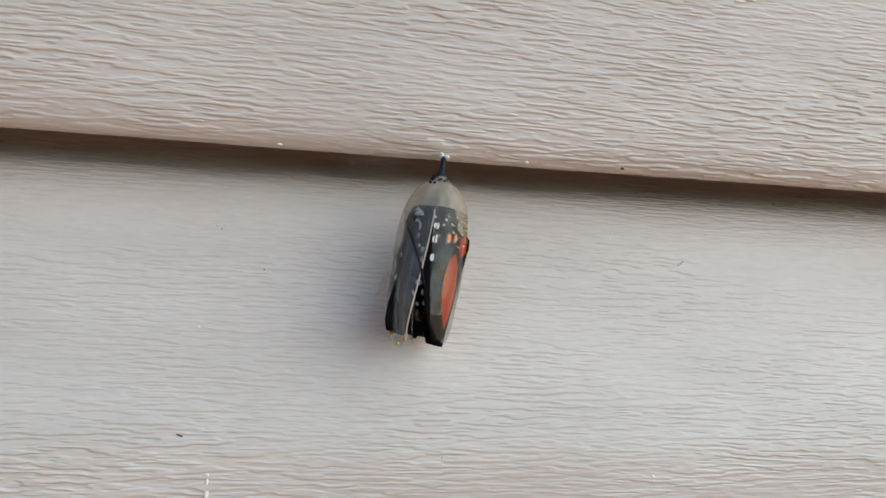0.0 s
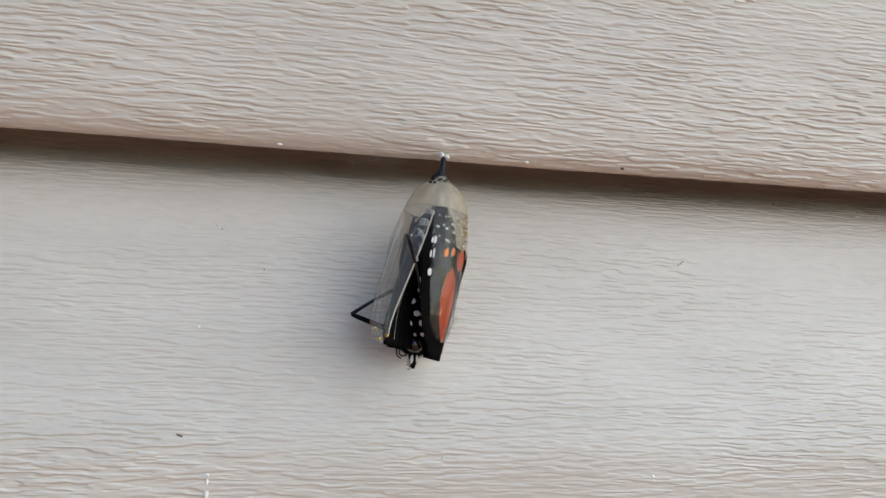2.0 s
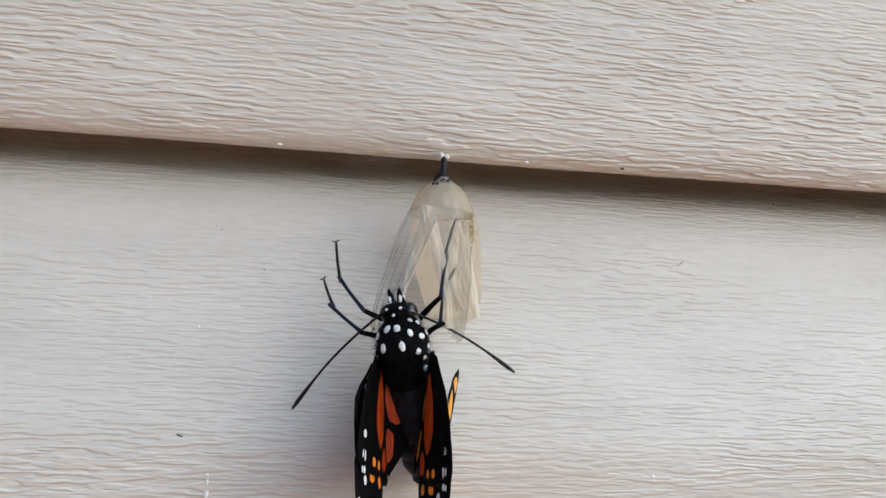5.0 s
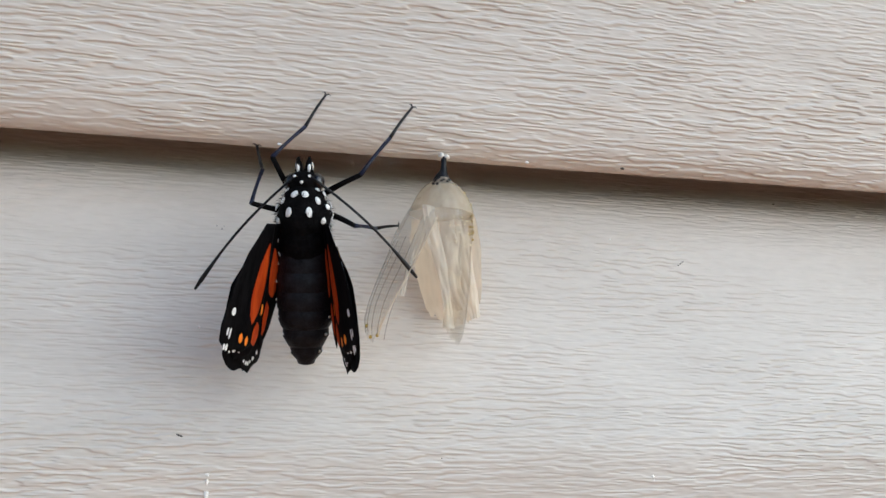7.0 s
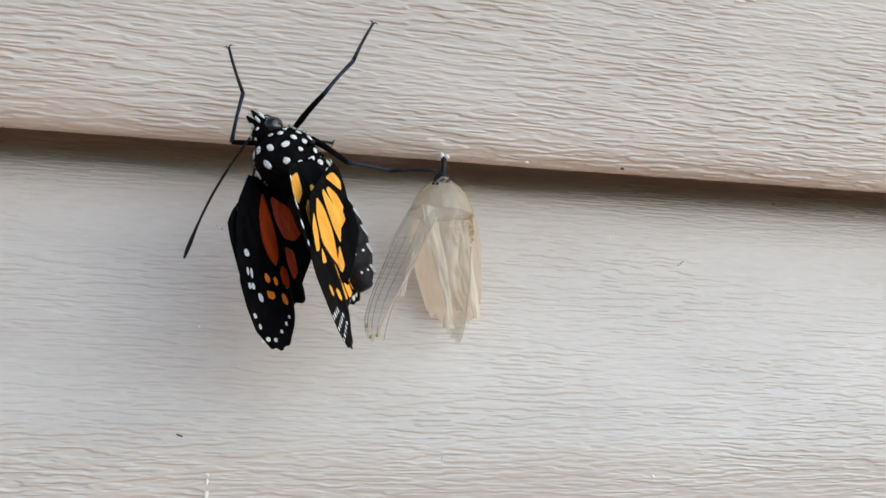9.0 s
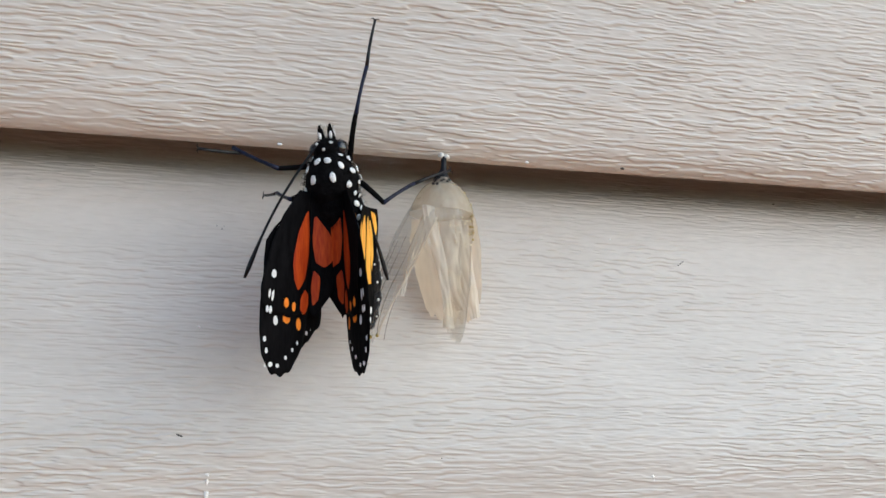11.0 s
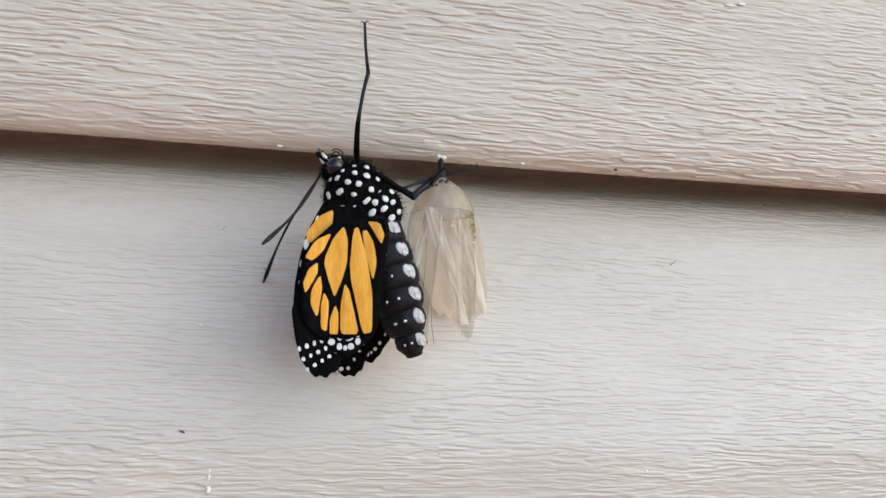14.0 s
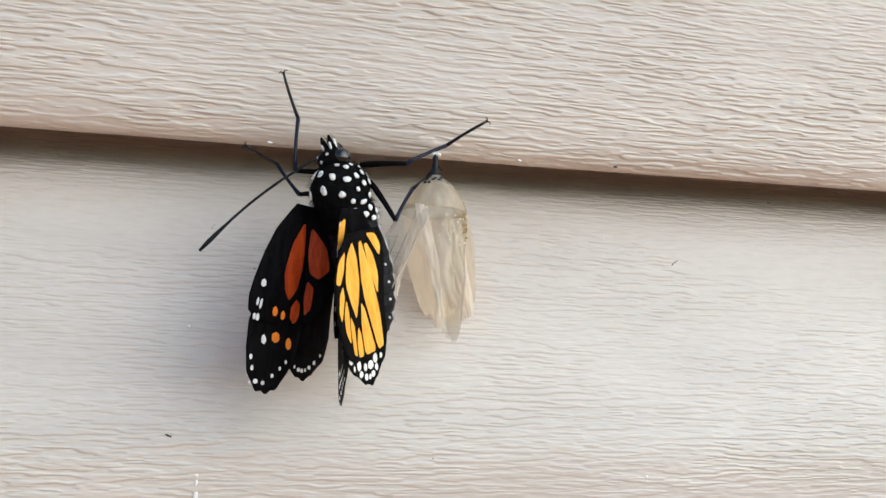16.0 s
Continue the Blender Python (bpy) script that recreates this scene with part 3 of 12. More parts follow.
rear = [(s * a, h, w * 1.3, l * 1.3) for s in (1, -1) for a, h, w, l in
        ((64, -3.6, 1.1, 0.8), (82, -4.3, 1.2, 0.8), (98, -3.4, 0.8, 0.8), (104, -5.0, 1.1, 0.7), (118, -3.9, 0.8, 0.9), (128, -5.0, 0.9, 0.7), (142, -3.6, 0.8, 0.8), (86, -6.4, 1.2, 1.0), (108, -6.7, 1.1, 0.9), (70, -5.6, 0.9, 0.8), (134, -6.6, 0.9, 0.8))]
part("white_dots", body_dots(rear[:11], (3.95, 4.75, 4.95), (0, 0.8, -3.6), 0.25), WHITE, thorax)
part("white_dots", body_dots(rear[11:], (3.95, 4.75, 4.95), (0, 0.8, -3.6), 0.25), WHITE, thorax)
part("white_dots", body_dots(places[:21], (4.05, 5.05, 4.85), (0, 0.3, 0), 0.3), WHITE, thorax)
part("white_dots", body_dots(places[21:], (4.05, 5.05, 4.85), (0, 0.3, 0), 0.3), WHITE, thorax)

bm = bmesh.new()
lump(bm, Vector((0, 0.3, 5.2)) * MM, Vector(HEAD) * MM, seg=20, rough=0.06)
coat(bm, (0, 0.3, 5.2), HEAD, 320, 0.8, 9, lambda n: abs(n.x) < 0.75)
head = part("head", bm, PELT, butterfly)
for s in (1, -1):
    bm = bmesh.new()
    lump(bm, Vector((s * 1.95, 0.5, 5.3)) * MM, Vector((1.15, 1.5, 1.35)) * MM, seg=18)
    part("eye", bm, EYE, head, "glossy black eye")
    bm = tube(bmesh.new(), [Vector(p) * MM for p in ((s * 0.6, 0.6, 6.0), (s * 0.8, 0.2, 7.1), (s * 0.75, -0.2, 8.2), (s * 0.85, -0.3, 9.1))], [0.5 * MM, 0.6 * MM, 0.45 * MM, 0.16 * MM], 8)
    coat(bm, (s * 0.75, 0.1, 7.5), (0.55, 0.55, 1.7), 60, 0.5, 12)
    palp = part("palp", bm, PELT, head)
    bm = bmesh.new()
    lump(bm, Vector((s * 0.85, -0.42, 7.5)) * MM, Vector((0.28, 0.2, 0.85)) * MM, seg=8, rough=0.2)
    lump(bm, Vector((s * 1.25, 0.3, 7.6)) * MM, Vector((0.18, 0.28, 0.8)) * MM, seg=8, rough=0.2)
    part("white_stripe", bm, WHITE, palp)
part("white_dots", body_dots([(-28, 6.0, 0.6, 0.5), (28, 6.0, 0.6, 0.5), (0, 5.1, 0.55, 0.55), (-45, 4.0, 0.5, 0.6), (45, 4.0, 0.5, 0.6), (95, 3.8, 0.6, 0.6), (-95, 3.8, 0.6, 0.6), (130, 5.8, 0.7, 0.5), (-130, 5.8, 0.7, 0.5)], (2.55, 2.45, 1.95), (0, 0.3, 5.2), 0.15), WHITE, head)
coil = [Vector((0.0, 1.9 + 1.15 * (1 - k / 52) * math.sin(k * 0.32), 6.7 + 1.15 * (1 - k / 52) * math.cos(k * 0.32))) * MM for k in range(0, 38)]
part("proboscis", tube(bmesh.new(), coil, [0.13 * MM] * 38, 6), CUTICLE, head, "coiled black proboscis")

# abdomen rings, front to back
RING = (3.3, 4.05, 4.35, 4.4, 4.15, 3.5, 2.4)
RINGS = []
for i, r in enumerate(RING):
    bm = bmesh.new()
    nxt = RING[i + 1] if i < 6 else 0.5
    lines = [(0.3, r * 0.8), (0.0, r * 0.93), (-0.6, r * 1.0), (-2.0, r * 1.02), (-3.2, (r + nxt) / 2 * 1.0), (-3.7, (r + nxt) / 2 * 0.9), (-3.9, (r + nxt) / 2 * 0.6)]
    grid = [[bm.verts.new(Vector((q * math.cos(a), q * math.sin(a), z)) * MM) for a in [k * math.tau / 28 for k in range(28)]] for z, q in lines]
    for a, b in zip(grid, grid[1:]):
        for k in range(28):
            bm.faces.new((a[k], b[k], b[(k + 1) % 28], a[(k + 1) % 28]))
    bm.faces.new(grid[0])
    bm.faces.new(grid[-1][::-1])
    bmesh.ops.recalc_face_normals(bm, faces=bm.faces)
    ring = part("abdomen_ring", bm, BELLY, butterfly)
    bm = body_dots([(s * a, -1.7, 0.42 + 0.1 * (i % 3), 0.45) for s in (1, -1) for a in (66, 92)], (r * 1.02, r * 1.02, 50), (0, 0, -1.7), 0.02)
    part("white_dots", bm, WHITE, ring)
    bm = body_dots([(s * a, -1.4 - 0.3 * (k % 2), 1.7, 2.3) for s in (1, -1) for k, a in enumerate((128, 140))], (r * 1.0, r * 1.0, 50), (0, 0, -1.7), 0.0)
    part("ash_patch", bm, ASH, ring, "ash-white scale patch")
    RINGS.append(ring)


# legs: thigh, shin and foot, each along -z from its joint
def rod(length, radii, spines=0):
    bm = tube(bmesh.new(), [Vector((0.12 * math.sin(k / 5 * math.pi), 0, -length * k / 5)) * MM for k in range(6)], [r * MM for r in radii], 8)
    for k in range(spines):
        s = (k + 0.5) / spines
        a = k * 2.4
        base = Vector((0.1, 0, -length * s))
        out = Vector((math.cos(a) * 0.32, math.sin(a) * 0.32, -0.3))
        tube(bm, [base * MM, (base + out) * MM], [0.05 * MM, 0.015 * MM], 4)
    return bm


THIGH, SHIN, FOOT = 7.8, 8.2, 7.4
LEGS = {}
for key in ("R1", "R2", "L1", "L2"):
    thigh = part("thigh", rod(THIGH, (0.42, 0.5, 0.46, 0.42, 0.4, 0.36)), PELT, butterfly)
    shin = part("shin", rod(SHIN, (0.36, 0.3, 0.28, 0.28, 0.3, 0.34), 10), LEG, butterfly, "slender blue-black shin")
    bm = rod(FOOT, (0.3, 0.27, 0.24, 0.24, 0.22, 0.2), 14)
    for s in (1, -1):
        tube(bm, [Vector(p) * MM for p in ((0, 0, -FOOT), (s * 0.35, 0, -FOOT - 0.35), (s * 0.75, 0, -FOOT - 0.2))], [0.13 * MM, 0.1 * MM, 0.03 * MM], 5)
    LEGS[key] = (thigh, shin, part("foot", bm, CUTICLE, butterfly))

FEELERS = {}
for key, s in (("R", 1), ("L", -1)):
    bm = tube(bmesh.new(), [Vector((s * 0.9 * math.sin(k / 14 * math.pi), 0, -23.0 * k / 14)) * MM for k in range(15)], [0.2 * MM if k < 11 else (0.26, 0.34, 0.36, 0.2)[k - 11] * MM for k in range(15)], 8)
    FEELERS[key] = part("antenna", bm, CUTICLE, butterfly, "long thin black clubbed antenna")


# ---- small things on the wall ----
def on_wall(name, label, category, places, mat, tall=0.14, turn=0):
    """Small specks, each a blob pressed on the board: centre and half sizes in mm."""
    bm = bmesh.new()
    for x, y, z, w, h in places:
        lump(bm, Vector((x, y - 0.1, z)) * MM, Vector((w * 1.3, tall * (1.8 if mat is DROPPING else 1), h * 1.3)) * MM, Matrix.Rotation(radians(turn), 3, "Y"), 10, 0.45)
    return tagged(link_mesh(name, bm, mat), label, category)

on_wall("dirt_speck", "dark round dirt speck on the siding", "dirt", [(72.39, 4.54, -2.69, 0.3, 0.28)], SPECK, turn=0)
on_wall("dirt_speck", "small dark hooked dirt fibre on the siding", "dirt", [(48.29, -4.19, -15.52, 0.2, 0.07), (47.79, -4.31, -15.87, 0.1, 0.11), (48.80, -4.07, -15.18, 0.14, 0.06)], SPECK, turn=-25)
on_wall("dirt_speck", "thin dark splinter speck on the siding", "dirt", [(-40.21, -14.73, -46.41, 0.3, 0.1), (-39.77, -14.78, -46.58, 0.18, 0.09)], SPECK, turn=30)
on_wall("dirt_speck", "tiny dark speck on the siding", "dirt", [(-28.48, -5.76, -20.14, 0.16, 0.1)], SPECK, turn=0)
on_wall("dirt_speck", "faint dark scratch marks on the siding", "dirt", [(-36.80, -3.40, -13.18, 0.04, 0.1), (-35.94, -3.54, -13.60, 0.04, 0.16), (-35.60, -3.41, -13.20, 0.04, 0.1)], SPECK, turn=0)
on_wall("bird_dropping", "white and dark dropping streak on the siding", "dropping", [(-35.46, -15.49, -52.52, 0.28, 0.24), (-35.49, -15.50, -53.57, 0.22, 0.45), (-35.48, -15.49, -55.55, 0.3, 0.6)], DROPPING, turn=0)
on_wall("dirt_speck", "dark crumb in a pale dropping on the siding", "dirt", [(-35.69, -15.50, -54.65, 0.22, 0.35)], SPECK, turn=0)
on_wall("paint_fleck", "tiny white fleck on the siding", "fleck", [(-38.45, -9.09, -29.95, 0.2, 0.18)], DROPPING, turn=0)
on_wall("paint_fleck", "tiny white fleck low on the siding", "fleck", [(39.53, -15.49, -52.67, 0.22, 0.2), (39.79, -15.50, -53.34, 0.1, 0.1)], DROPPING, turn=0)
on_wall("paint_fleck", "tiny pale fleck on the siding", "fleck", [(34.47, -2.89, -11.67, 0.14, 0.12)], DROPPING, turn=0)
on_wall("paint_fleck", "pale smear high on the siding board", "fleck", [(51.44, -15.04, 31.44, 0.9, 0.2), (53.83, -15.05, 31.90, 0.6, 0.2)], DROPPING, turn=0)
on_wall("paint_fleck", "small pale burr on the siding edge", "fleck", [(-27.00, -13.02, 0.42, 0.35, 0.16)], DROPPING, turn=0)
on_wall("paint_fleck", "small pale burr on the siding edge", "fleck", [(14.53, -13.20, 0.41, 0.3, 0.14)], DROPPING, turn=0)
on_wall("dirt_speck", "dark chip on the siding edge", "dirt", [(31.87, -13.26, 0.55, 0.3, 0.16)], SPECK, turn=0)
on_wall("dirt_speck", "tiny dark speck low on the siding", "dirt", [(1.92, -15.35, -49.72, 0.12, 0.08)], SPECK, turn=0)

for k in range(2):
    rnd = random.Random(30 + k)
    bm = bmesh.new()
    for _ in range(11):
        p = Vector((rnd.uniform(-2.2, 2.2), rnd.uniform(-1.5, 2.5), rnd.uniform(-0.5, 1.2)))
        way = Vector((rnd.gauss(0, 1), rnd.gauss(0, 0.7), rnd.gauss(0, 0.7))).normalized()
        pts = [(p + way * s + Vector((0, 0, 0.5 * math.sin(s * 1.3 + k))) * rnd.uniform(0.3, 1)) * MM for s in np.linspace(-2.4, 2.4, 7)]
        tube(bm, pts, [0.009 * MM] * 7, 4)
    tuft = tagged(link_mesh("web_tuft", bm, SILK), "fine whitish tuft of old web under the siding edge", "cobweb", "web tufts")
    tuft.matrix_basis = pose((-9.6, -13.2)[k] * MM, -10.5 * MM, (-0.7, -1.1)[k] * MM, 0, (12, -20)[k], 0)


# ---- what moves ----
def mm(x, y, z, rx=0, ry=0, rz=0):
    """A pose from millimetres and degrees."""
    return pose(x * MM, y * MM, z * MM, rx, ry, rz)


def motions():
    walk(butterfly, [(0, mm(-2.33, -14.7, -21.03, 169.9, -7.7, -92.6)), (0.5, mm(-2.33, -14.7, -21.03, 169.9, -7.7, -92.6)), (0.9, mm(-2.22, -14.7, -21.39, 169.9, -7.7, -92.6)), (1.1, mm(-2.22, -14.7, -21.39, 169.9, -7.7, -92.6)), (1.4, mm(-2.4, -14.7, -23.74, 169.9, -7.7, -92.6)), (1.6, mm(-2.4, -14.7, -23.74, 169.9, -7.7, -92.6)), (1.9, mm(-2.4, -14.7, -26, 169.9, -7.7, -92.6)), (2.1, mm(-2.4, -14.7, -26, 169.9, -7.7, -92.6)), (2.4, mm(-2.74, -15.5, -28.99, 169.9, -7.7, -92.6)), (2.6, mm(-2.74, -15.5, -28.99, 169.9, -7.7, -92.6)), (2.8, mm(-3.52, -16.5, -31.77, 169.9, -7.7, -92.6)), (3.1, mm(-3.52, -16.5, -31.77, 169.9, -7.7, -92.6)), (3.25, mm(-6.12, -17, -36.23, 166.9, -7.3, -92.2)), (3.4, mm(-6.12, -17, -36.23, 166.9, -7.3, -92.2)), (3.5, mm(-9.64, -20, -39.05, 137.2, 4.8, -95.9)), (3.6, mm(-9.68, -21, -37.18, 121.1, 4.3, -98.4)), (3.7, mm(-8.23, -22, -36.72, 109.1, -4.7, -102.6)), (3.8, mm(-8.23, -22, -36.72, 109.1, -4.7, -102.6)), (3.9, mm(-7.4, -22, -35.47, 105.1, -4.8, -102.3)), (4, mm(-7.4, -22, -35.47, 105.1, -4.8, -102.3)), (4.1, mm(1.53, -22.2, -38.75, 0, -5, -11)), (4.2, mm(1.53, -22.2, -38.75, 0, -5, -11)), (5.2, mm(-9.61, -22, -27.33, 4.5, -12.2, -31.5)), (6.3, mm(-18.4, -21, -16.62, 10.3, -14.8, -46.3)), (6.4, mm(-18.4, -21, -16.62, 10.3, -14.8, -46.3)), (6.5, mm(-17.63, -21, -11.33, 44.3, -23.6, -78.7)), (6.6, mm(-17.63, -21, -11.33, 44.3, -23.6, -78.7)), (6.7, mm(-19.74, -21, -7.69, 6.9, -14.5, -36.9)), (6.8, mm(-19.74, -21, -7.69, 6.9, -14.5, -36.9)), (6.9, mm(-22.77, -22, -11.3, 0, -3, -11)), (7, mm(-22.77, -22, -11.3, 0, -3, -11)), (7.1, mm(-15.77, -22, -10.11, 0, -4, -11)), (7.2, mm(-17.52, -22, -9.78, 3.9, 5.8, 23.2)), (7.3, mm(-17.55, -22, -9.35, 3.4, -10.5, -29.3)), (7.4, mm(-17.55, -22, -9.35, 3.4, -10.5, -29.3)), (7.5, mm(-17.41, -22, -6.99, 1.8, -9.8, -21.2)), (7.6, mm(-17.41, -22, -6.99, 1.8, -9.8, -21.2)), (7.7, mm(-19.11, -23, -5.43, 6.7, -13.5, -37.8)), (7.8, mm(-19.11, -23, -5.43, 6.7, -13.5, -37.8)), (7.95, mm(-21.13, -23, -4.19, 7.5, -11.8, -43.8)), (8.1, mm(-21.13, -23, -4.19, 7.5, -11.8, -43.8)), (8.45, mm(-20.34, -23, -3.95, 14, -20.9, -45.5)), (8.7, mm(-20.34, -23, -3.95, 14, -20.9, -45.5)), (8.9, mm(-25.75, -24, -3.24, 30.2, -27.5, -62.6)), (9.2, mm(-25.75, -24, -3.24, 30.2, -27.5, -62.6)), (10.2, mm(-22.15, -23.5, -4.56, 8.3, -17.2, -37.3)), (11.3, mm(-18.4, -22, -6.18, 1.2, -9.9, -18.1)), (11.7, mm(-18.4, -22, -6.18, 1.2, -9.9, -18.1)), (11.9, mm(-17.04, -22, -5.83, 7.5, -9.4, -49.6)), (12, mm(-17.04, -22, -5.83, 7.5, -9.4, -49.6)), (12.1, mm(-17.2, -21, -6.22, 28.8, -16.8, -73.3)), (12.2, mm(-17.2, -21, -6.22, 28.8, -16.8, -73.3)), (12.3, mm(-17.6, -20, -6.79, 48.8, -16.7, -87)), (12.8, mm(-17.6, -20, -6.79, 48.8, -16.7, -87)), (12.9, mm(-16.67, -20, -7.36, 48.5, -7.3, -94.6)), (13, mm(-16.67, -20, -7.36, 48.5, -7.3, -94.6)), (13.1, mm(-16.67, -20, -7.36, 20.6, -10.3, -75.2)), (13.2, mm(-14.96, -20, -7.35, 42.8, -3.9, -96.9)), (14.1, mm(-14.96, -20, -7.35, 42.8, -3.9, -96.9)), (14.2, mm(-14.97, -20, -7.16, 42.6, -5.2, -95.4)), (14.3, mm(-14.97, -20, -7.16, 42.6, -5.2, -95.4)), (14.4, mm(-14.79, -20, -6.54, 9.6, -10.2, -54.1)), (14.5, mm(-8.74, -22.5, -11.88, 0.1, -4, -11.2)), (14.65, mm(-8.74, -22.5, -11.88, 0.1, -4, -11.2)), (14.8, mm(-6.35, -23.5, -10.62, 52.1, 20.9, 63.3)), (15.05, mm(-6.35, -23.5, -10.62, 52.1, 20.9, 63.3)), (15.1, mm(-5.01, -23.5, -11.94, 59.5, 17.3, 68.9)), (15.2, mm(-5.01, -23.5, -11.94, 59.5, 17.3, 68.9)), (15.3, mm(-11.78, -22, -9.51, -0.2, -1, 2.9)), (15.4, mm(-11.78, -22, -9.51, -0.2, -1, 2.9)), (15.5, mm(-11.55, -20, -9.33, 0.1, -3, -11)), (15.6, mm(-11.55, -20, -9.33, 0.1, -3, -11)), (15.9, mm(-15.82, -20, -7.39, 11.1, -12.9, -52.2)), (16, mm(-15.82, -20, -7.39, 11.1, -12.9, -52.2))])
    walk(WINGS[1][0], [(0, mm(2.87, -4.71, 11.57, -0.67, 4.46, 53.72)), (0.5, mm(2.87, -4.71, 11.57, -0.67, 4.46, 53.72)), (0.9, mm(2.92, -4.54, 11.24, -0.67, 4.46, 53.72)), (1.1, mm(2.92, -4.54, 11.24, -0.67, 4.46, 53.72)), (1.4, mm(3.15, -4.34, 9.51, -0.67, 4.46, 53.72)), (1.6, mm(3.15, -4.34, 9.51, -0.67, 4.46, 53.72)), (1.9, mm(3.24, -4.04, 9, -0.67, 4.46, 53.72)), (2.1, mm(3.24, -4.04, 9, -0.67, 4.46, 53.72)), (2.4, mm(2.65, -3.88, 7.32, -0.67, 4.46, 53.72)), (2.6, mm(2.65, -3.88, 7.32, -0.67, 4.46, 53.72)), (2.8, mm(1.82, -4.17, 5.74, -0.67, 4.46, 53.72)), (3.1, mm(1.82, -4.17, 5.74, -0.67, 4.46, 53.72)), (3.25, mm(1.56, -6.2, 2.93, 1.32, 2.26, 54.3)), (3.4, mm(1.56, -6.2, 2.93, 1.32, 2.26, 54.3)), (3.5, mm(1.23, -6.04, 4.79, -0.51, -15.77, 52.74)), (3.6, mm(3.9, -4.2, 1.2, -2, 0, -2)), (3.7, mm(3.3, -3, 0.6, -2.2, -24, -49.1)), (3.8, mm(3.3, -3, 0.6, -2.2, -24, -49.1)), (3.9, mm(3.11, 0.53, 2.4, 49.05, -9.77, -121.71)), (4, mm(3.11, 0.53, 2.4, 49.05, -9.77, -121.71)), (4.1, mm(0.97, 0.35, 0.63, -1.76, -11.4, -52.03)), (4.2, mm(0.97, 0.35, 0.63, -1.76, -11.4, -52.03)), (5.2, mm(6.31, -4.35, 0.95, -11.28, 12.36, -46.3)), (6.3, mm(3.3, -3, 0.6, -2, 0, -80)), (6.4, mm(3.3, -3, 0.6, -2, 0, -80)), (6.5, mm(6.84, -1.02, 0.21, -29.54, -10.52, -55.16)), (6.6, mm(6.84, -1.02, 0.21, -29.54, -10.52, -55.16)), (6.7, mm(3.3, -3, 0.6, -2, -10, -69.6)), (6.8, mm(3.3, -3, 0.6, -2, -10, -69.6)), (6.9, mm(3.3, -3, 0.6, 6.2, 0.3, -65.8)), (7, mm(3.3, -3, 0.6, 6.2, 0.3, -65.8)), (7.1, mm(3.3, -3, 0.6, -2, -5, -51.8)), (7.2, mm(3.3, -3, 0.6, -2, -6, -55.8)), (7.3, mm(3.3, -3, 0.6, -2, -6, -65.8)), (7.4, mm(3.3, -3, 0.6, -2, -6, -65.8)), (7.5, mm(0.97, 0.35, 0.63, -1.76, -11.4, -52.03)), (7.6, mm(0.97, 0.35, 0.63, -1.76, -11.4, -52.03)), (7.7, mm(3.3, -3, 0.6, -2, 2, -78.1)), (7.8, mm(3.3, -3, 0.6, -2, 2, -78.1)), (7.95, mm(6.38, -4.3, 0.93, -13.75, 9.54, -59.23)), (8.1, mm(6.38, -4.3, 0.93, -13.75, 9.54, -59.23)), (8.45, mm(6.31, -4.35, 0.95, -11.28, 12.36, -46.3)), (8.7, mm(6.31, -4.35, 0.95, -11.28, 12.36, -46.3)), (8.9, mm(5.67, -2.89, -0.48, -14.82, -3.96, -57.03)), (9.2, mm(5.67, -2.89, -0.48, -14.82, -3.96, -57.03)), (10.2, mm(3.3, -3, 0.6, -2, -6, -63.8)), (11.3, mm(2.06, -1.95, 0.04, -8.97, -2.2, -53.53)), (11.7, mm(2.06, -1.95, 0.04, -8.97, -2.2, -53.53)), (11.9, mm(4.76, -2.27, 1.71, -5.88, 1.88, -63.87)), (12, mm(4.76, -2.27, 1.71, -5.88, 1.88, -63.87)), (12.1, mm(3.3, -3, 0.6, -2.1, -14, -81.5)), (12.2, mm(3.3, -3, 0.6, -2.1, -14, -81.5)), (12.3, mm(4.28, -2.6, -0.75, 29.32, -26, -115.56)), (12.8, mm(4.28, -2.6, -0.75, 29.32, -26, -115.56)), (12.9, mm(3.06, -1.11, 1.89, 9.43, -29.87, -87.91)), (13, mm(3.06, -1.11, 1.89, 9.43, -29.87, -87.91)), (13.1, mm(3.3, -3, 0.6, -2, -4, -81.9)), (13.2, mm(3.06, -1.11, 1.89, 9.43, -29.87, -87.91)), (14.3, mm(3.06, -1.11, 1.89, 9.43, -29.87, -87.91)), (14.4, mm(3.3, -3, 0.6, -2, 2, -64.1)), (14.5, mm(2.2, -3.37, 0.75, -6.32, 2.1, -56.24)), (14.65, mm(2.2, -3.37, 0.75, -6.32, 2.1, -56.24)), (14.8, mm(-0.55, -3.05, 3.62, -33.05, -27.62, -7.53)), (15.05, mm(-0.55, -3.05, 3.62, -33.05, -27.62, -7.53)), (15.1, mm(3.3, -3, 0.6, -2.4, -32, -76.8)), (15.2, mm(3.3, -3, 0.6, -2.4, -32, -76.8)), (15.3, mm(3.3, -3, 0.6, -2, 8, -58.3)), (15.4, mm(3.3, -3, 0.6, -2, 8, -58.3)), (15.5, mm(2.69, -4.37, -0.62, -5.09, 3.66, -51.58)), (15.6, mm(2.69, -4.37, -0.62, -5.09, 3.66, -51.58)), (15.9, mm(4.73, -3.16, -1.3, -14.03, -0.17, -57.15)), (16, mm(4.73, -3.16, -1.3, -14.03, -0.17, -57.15))])
